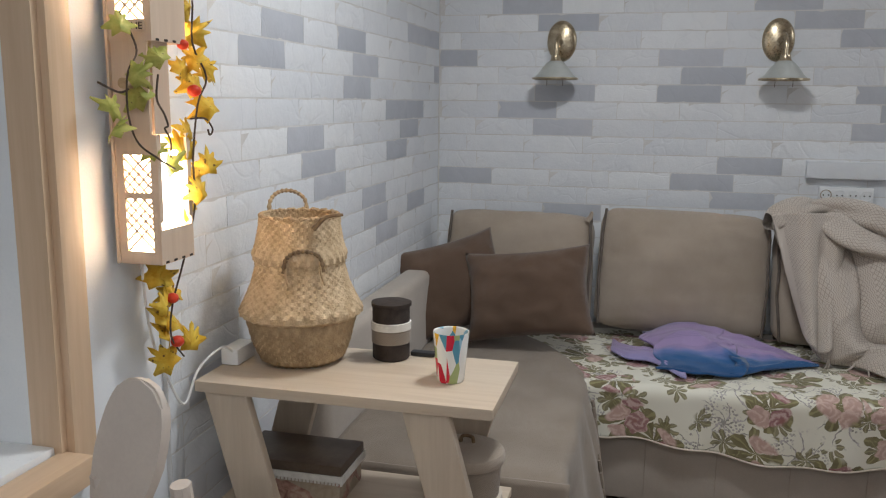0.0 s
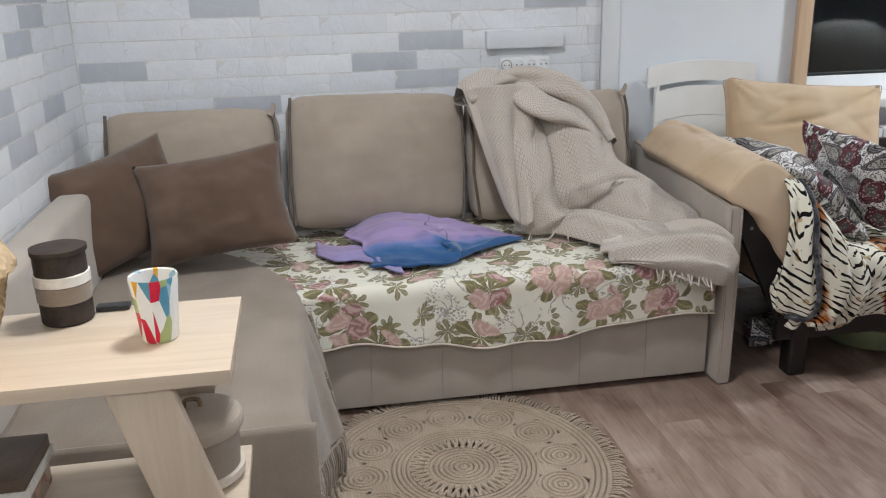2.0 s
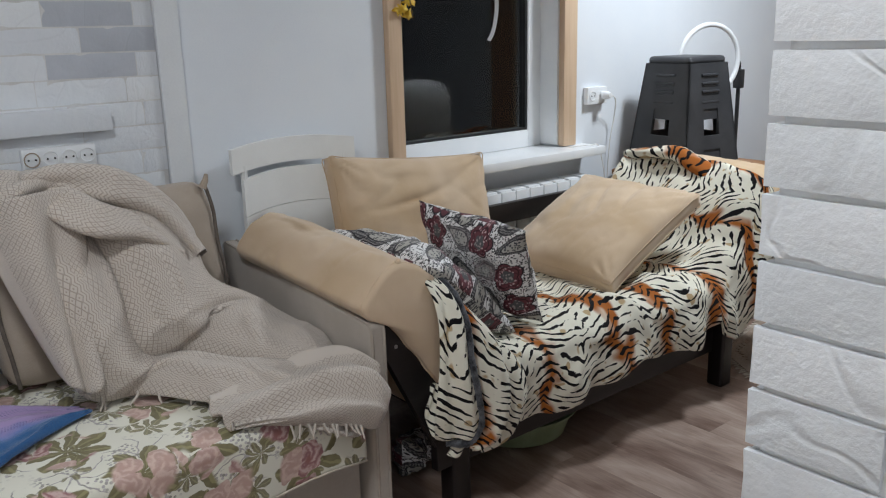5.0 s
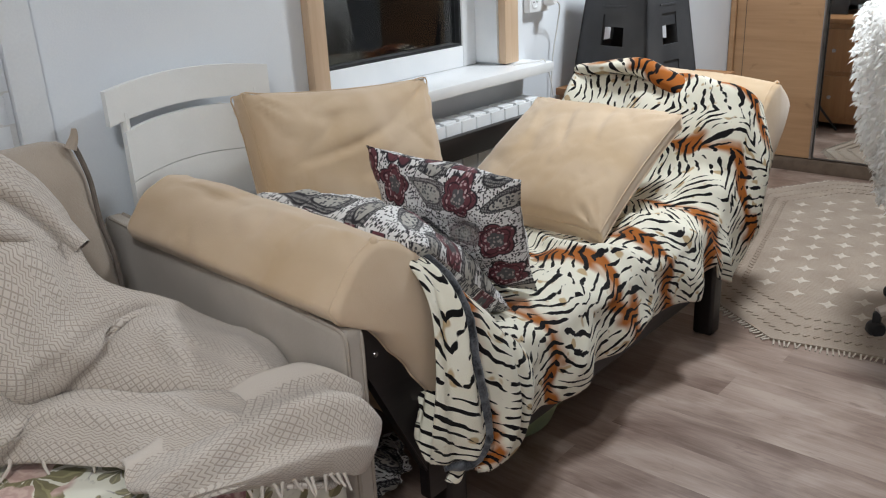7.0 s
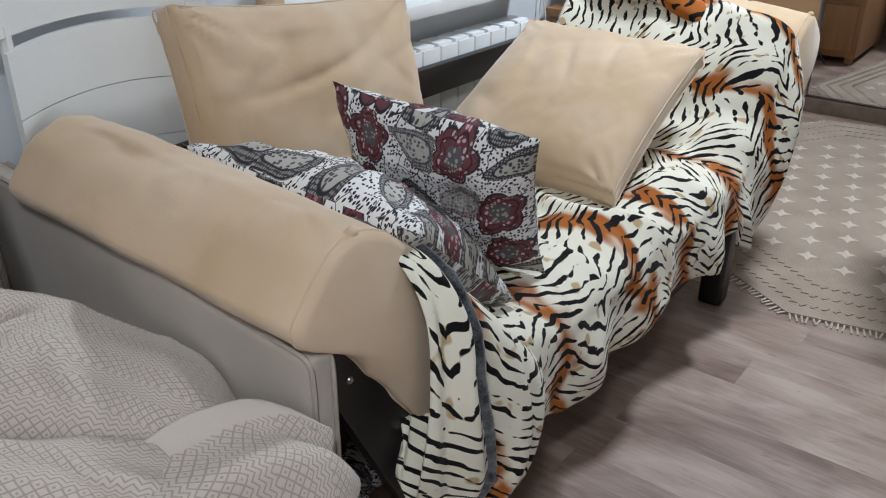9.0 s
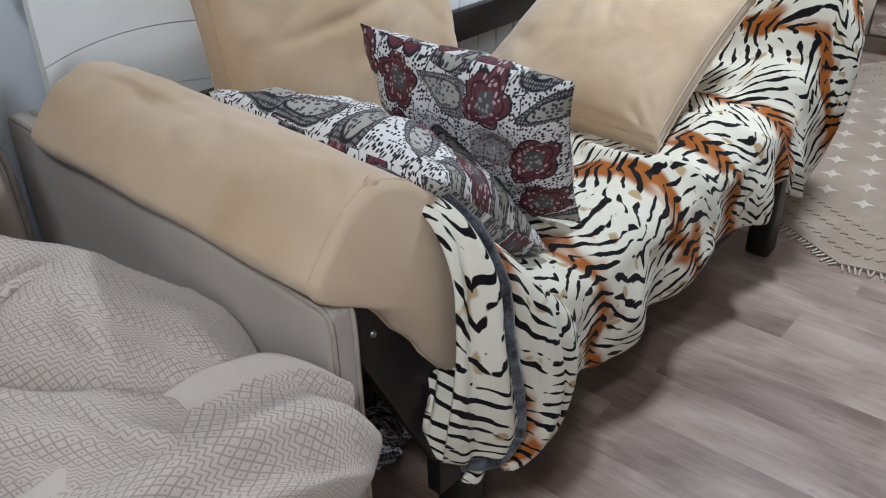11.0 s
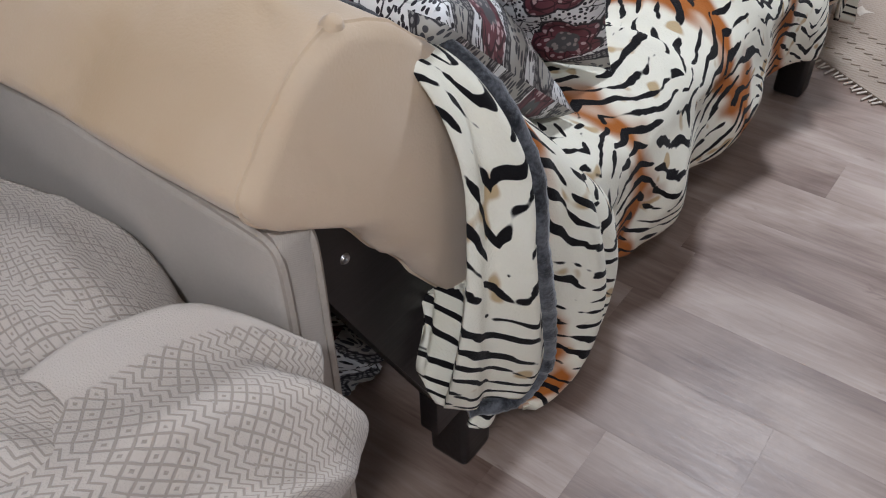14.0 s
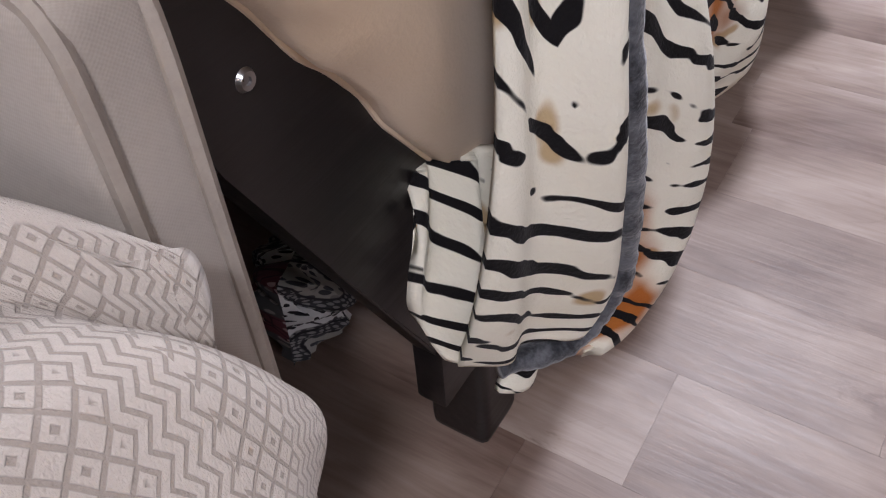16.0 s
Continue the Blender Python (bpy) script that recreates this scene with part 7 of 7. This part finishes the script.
def office_chair(cx, cy):
    c = thing("office_chair", cx, cy, 0, "swivel chair covered in white faux fur, black castors", "chair")

    def furry(name, m, w, h, t, seed):
        core = rounded(w, h, t, m, seed, 12, 4, 2.3, 0.006)
        bmesh.ops.recalc_face_normals(core, faces=core.faces)
        rng = random.Random(seed)
        roots = [(f.calc_center_median(), f.normal.copy()) for f in core.faces]
        ob = part(name, core, FUR, c, "white faux fur cover", smooth="soft")
        b = bmesh.new()
        for p, nrm in roots:
            for _ in range(4):
                q = p + Vector((rng.uniform(-1, 1), rng.uniform(-1, 1), rng.uniform(-1, 1))) * 0.016
                lay = (nrm * rng.uniform(0.25, 0.5) + Vector((rng.uniform(-0.6, 0.6), rng.uniform(-0.6, 0.6), rng.uniform(-0.9, 0.1)))).normalized()
                side = lay.orthogonal().normalized()
                l, wd = rng.uniform(0.014, 0.026), rng.uniform(0.003, 0.006)
                a1, a2 = q - side * wd, q + side * wd
                mid = q + lay * l * 0.6
                tip = q + lay * l - Vector((0, 0, 0.3 * l))
                vs = [b.verts.new(x) for x in (a1, a2, mid + side * wd * 0.7, mid - side * wd * 0.7, tip)]
                b.faces.new(vs[:4])
                b.faces.new((vs[3], vs[2], vs[4]))
        tagged(part("fur_tuft", b, FUR, ob, "shaggy white fur tufts", smooth="soft"), kind="stuff")
    furry("backrest", pose(cx - 0.10, cy + 0.30, 0.80, -8, 0, 20), 0.46, 0.50, 0.16, 51)
    furry("seat", pose(cx, cy + 0.06, 0.50, 84, 0, 20), 0.50, 0.48, 0.15, 52)
    part("column", lathe([(0.03, 0.10), (0.03, 0.28), (0.02, 0.28), (0.02, 0.44)], cx, cy, 20), PLASTIC_BLACK, c)
    for i in range(5):
        a = 2 * math.pi * i / 5 + 2.30
        ex, ey = cx + 0.29 * math.cos(a), cy + 0.29 * math.sin(a)
        leg = part("base_arm", sweep([(cx, cy, 0.13), (cx + 0.15 * math.cos(a), cy + 0.15 * math.sin(a), 0.12), (ex, ey, 0.085)], lambda s: 0.026 - 0.009 * s, 8), CHAIR_BEIGE, c, "pale star base arm")
        part("castor", lathe([(0.0, -0.022), (0.022, -0.022), (0.027, -0.014), (0.027, 0.014), (0.022, 0.022), (0.0, 0.022)], 0, 0, 20, m=pose(ex, ey, 0.028, 90, 0, math.degrees(a))), PLASTIC_BLACK, leg, "black castor")
        part("castor_fork", box(ex - 0.012, ex + 0.012, ey - 0.012, ey + 0.012, 0.045, 0.085, 0.003), PLASTIC_BLACK, leg)


office_chair(4.13, 2.13)


# ---- round jute rug ----
def round_rug(cx, cy, R):
    r = thing("round_rug", cx, cy, 0, "round braided jute rug with eyelet rings and fringe", "rug")
    part("backing", lathe([(0.0, 0.001), (R - 0.01, 0.001), (R - 0.01, 0.004), (0.0, 0.004)], cx, cy, 96), RUG_GAP, r, "pale backing")

    def coil(r0, r1):
        b = bmesh.new()
        n = max(1, round((r1 - r0) / 0.014))
        for i in range(n):
            a0, a1 = r0 + (r1 - r0) * i / n, r0 + (r1 - r0) * (i + 1) / n
            prof = [(a0, 0.004), (a0 + 0.2 * (a1 - a0), 0.0105), ((a0 + a1) / 2, 0.012), (a1 - 0.2 * (a1 - a0), 0.0105), (a1, 0.004)]
            if a0 < 0.001:
                prof[0] = (0.0, 0.011)
            lathe(prof, cx, cy, 96, None, b)
        return b
    for lo, hi in ((0.0, 0.24), (0.36, 0.52), (0.84, 0.99)):
        n = round((hi - lo) * R / 0.014)
        for i in range(n):
            part("braid", coil(R * (lo + (hi - lo) * i / n), R * (lo + (hi - lo) * (i + 1) / n)), RUG, r)
    b = bmesh.new()
    for i in range(36):
        a = 2 * math.pi * i / 36
        for s in (-1, 1):
            p = [(cx + q * R * math.cos(a + d), cy + q * R * math.sin(a + d), 0.009) for q, d in ((0.235, -0.05 * s), (0.30, 0.02 * s), (0.365, 0.06 * s))]
            sweep(p, 0.006, 6, 4, b)
    tagged(part("eyelet_braid", b, RUG, r, "twisted openwork ring"), kind="stuff")
    for i in range(12):
        a = 2 * math.pi * i / 12
        px, py = cx + 0.68 * R * math.cos(a), cy + 0.68 * R * math.sin(a)
        b = bmesh.new()
        for q in range(5):
            lathe([(q * 0.0145, 0.005), (q * 0.0145 + 0.004, 0.0115), (q * 0.0145 + 0.0105, 0.0115), (q * 0.0145 + 0.0145, 0.005)], px, py, 28, None, b)
        part("medallion", b, RUG, r, "coiled medallion")
        a2 = a + math.pi / 12
        for q, fl in ((0.785, 1), (0.575, -1)):
            b = bmesh.new()
            w = 0.135 * q * R
            pts = [(q * R - fl * 0.055, 0), (q * R + fl * 0.028, -w), (q * R + fl * 0.034, 0), (q * R + fl * 0.028, w)]
            lo, hi = [], []
            for x, y in pts:
                wx, wy = cx + x * math.cos(a2) - y * math.sin(a2), cy + x * math.sin(a2) + y * math.cos(a2)
                lo.append(b.verts.new((wx, wy, 0.004)))
                hi.append(b.verts.new((wx, wy, 0.0105)))
            b.faces.new(hi)
            for k in range(4):
                b.faces.new((lo[k], lo[(k + 1) % 4], hi[(k + 1) % 4], hi[k]))
            part("gusset", b, RUG, r)
    b = bmesh.new()
    rng = random.Random(4)
    for i in range(260):
        a = 2 * math.pi * i / 260 + rng.uniform(-0.006, 0.006)
        l = rng.uniform(0.03, 0.05)
        p0 = (cx + (R - 0.01) * math.cos(a), cy + (R - 0.01) * math.sin(a), 0.008)
        p1 = (cx + (R + l * 0.5) * math.cos(a + 0.01), cy + (R + l * 0.5) * math.sin(a + 0.01), 0.010)
        p2 = (cx + (R + l) * math.cos(a + rng.uniform(-0.03, 0.03)), cy + (R + l) * math.sin(a + rng.uniform(-0.03, 0.03)), 0.004)
        sweep([p0, p1, p2], 0.0035, 5, 4, b)
    tagged(part("fringe", b, RUG, r, "frayed jute fringe"), kind="stuff")


round_rug(1.150, 2.470, 0.42)


# ---- facing bricks ----
def brick_mesh(name, length, height, depth, seed, material, rough=0.0022):
    """Length along x, front towards -y, the rough front proud."""
    b = bmesh.new()
    nx, nz = 5, 2
    front = [[None] * (nz + 1) for _ in range(nx + 1)]
    for i in range(nx + 1):
        for j in range(nz + 1):
            x, z = length * i / nx, height * j / nz
            rim = i in (0, nx) or j in (0, nz)
            y = -depth + (0.0035 if rim else 0) + rough * noise.noise(Vector((x * 24 + seed * 9, z * 40, seed)))
            ex = 0.0016 * noise.noise(Vector((z * 50, seed, i))) if i in (0, nx) else 0
            ez = 0.0016 * noise.noise(Vector((x * 30, seed * 3, j))) if j in (0, nz) else 0
            front[i][j] = b.verts.new((x + ex, y, z + ez))
    for i in range(nx):
        for j in range(nz):
            b.faces.new((front[i][j], front[i + 1][j], front[i + 1][j + 1], front[i][j + 1]))
    ring = [front[i][0] for i in range(nx + 1)] + [front[nx][j] for j in range(1, nz + 1)] + [front[i][nz] for i in range(nx - 1, -1, -1)] + [front[0][j] for j in range(nz - 1, 0, -1)]
    back = [b.verts.new((v.co.x, 0.0, v.co.z)) for v in ring]
    for i in range(len(ring)):
        k = (i + 1) % len(ring)
        b.faces.new((ring[k], ring[i], back[i], back[k]))
    return mesh_of(name, b, material, None, True)


WHITE = [brick_mesh("brick", 0.245, 0.0665, 0.014, i, BRICK_WHITE) for i in range(5)]
GREY = [brick_mesh("brick", 0.245, 0.0665, 0.014, i + 9, BRICK_GREY) for i in range(3)]
PITCH, STEP, Z0 = 0.0707, 0.2475, 1.149 - 16 * 0.0707 - 0.0665

# greys by course and distance along the wall
GREYS_BACK = [(25, 0.54), (26, 0.39), (26, 1.42), (25, 1.60), (24, 1.70), (23, 1.03), (22, 1.12), (21, 1.03), (21, 0.52), (23, 0.04), (20, 0.38), (19, 0.53), (17, 1.28), (16, 1.10), (15, 1.26), (16, 0.12), (14, 0.58), (19, 1.83), (21, 1.83), (20, 1.9), (12, 1.2)]
GREYS_LEFT = [(23, 2.08), (22, 1.96), (23, 2.61), (22, 2.74), (21, 2.62), (20, 3.03), (20, 3.40), (19, 3.20), (18, 3.04), (19, 2.11), (18, 2.23), (17, 2.38), (16, 2.78), (15, 2.80), (14, 2.92), (15, 3.37), (24, 3.3), (24, 3.6), (22, 3.6), (25, 2.3), (12, 1.7), (9, 2.0)]


def facing(owner, mats, start, end, place, greys, low, high, rng):
    shift = ORIGIN[owner.name]
    far = bmesh.new()
    for row in range(0, 36):
        z = Z0 + row * PITCH
        if z < 0 or z + PITCH > H:
            continue
        s = start - rng.choice((0.0, 0.083, 0.125, 0.167, 0.2))
        here = [g for r, g in greys if r == row + 1]
        if here:
            s = start - (start - (here[0] - 0.1225)) % STEP
        while s < end - 0.02:
            a, e = max(s, start), min(s + 0.245, end)
            mid = (a + e) / 2
            if e - a > 0.02:
                grey = any(a <= g < e for g in here)
                if low <= z <= high:
                    ob = new("brick", rng.choice(GREY if grey else WHITE))
                    ob.parent = owner
                    ob.matrix_basis = Matrix.Translation(-shift) @ place(a, z) @ Matrix.Diagonal(((e - a) / 0.245, 1, 1, 1))
                else:
                    box(0, e - a, -0.014, 0, 0, 0.0665, 0, far, place(a, z))
            s += STEP
    tagged(part("far_bricks", far, BRICK_WHITE, owner, "upper and lower courses", smooth=False), kind="stuff")


# bed of pale mortar behind the bricks, then the bricks
part("mortar", box(-0.014, 1.953, 3.6540, 3.6638, 0, H), JOINT, wall_back)
facing(wall_back, None, 0.001, 1.953, lambda s, z: pose(s, 3.664, z), GREYS_BACK, 0.45, 1.80, random.Random(21))
part("mortar", box(-0.0138, -0.0040, 1.50, 3.66, 0, H), JOINT, wall_left)
facing(wall_left, None, 1.502, 3.648, lambda s, z: pose(-0.014, s, z, 0, 0, 90), GREYS_LEFT, 0.38, 1.72, random.Random(22))

QSHORT = [brick_mesh("brick", 0.145, 0.064, 0.012, i + 30, BRICK_QUOIN, 0.004) for i in range(4)]
QLONG = [brick_mesh("brick", 0.30, 0.064, 0.012, i + 40, BRICK_QUOIN, 0.004) for i in range(4)]
rng = random.Random(17)
for i in range(34):
    z = 1.302 - 0.064 + (i - 17) * 0.0725
    if z < 0 or z > 2.43:
        continue
    long = i % 2 == 1
    for side in (0, 1):
        use = QLONG if long == (side == 0) else QSHORT
        ob = new("brick", rng.choice(use))
        ob.parent = partition
        w = 0.30 if use is QLONG else 0.145
        if side == 0:
            m = pose(PX, PY + 0.012, z, 0, 0, -90)
        else:
            w = 0.145
            ob.data = rng.choice(QSHORT)
            m = pose(PX + 0.147, PY, z, 0, 0, 180)
        ob.matrix_basis = Matrix.Translation(-ORIGIN[partition.name]) @ m

# ---- floor planks, grain along y ----
PW, PL = 0.152, 0.92


def plank_mesh(n):
    b = box(0, PW - 0.0002, 0, PL - 0.0002, -0.004, 0.0, 0)
    return mesh_of("plank", b, PLANK, None, False)


PLANKS = [plank_mesh(i) for i in range(2)]
rng = random.Random(33)
rest = bmesh.new()
for i in range(43):
    x = -0.2 + i * PW
    y = -1.2 - rng.uniform(0, PL)
    while y < 3.66:
        if 0.5 < x < 5.8 and y > 0.6:
            ob = new("plank", rng.choice(PLANKS))
            ob.parent = floor
            ob.matrix_basis = Matrix.Translation(-ORIGIN[floor.name]) @ pose(x, y, 0) @ Matrix.Diagonal((1, min(1.0, (3.66 - y) / PL), 1, 1))
        else:
            box(x, x + PW - 0.0008, max(y, -1.2), min(y + PL - 0.0008, 3.66), -0.004, 0, 0, rest)
        y += PL
tagged(part("far_planks", rest, PLANK, floor, "planks out of the way", smooth=False), kind="stuff")
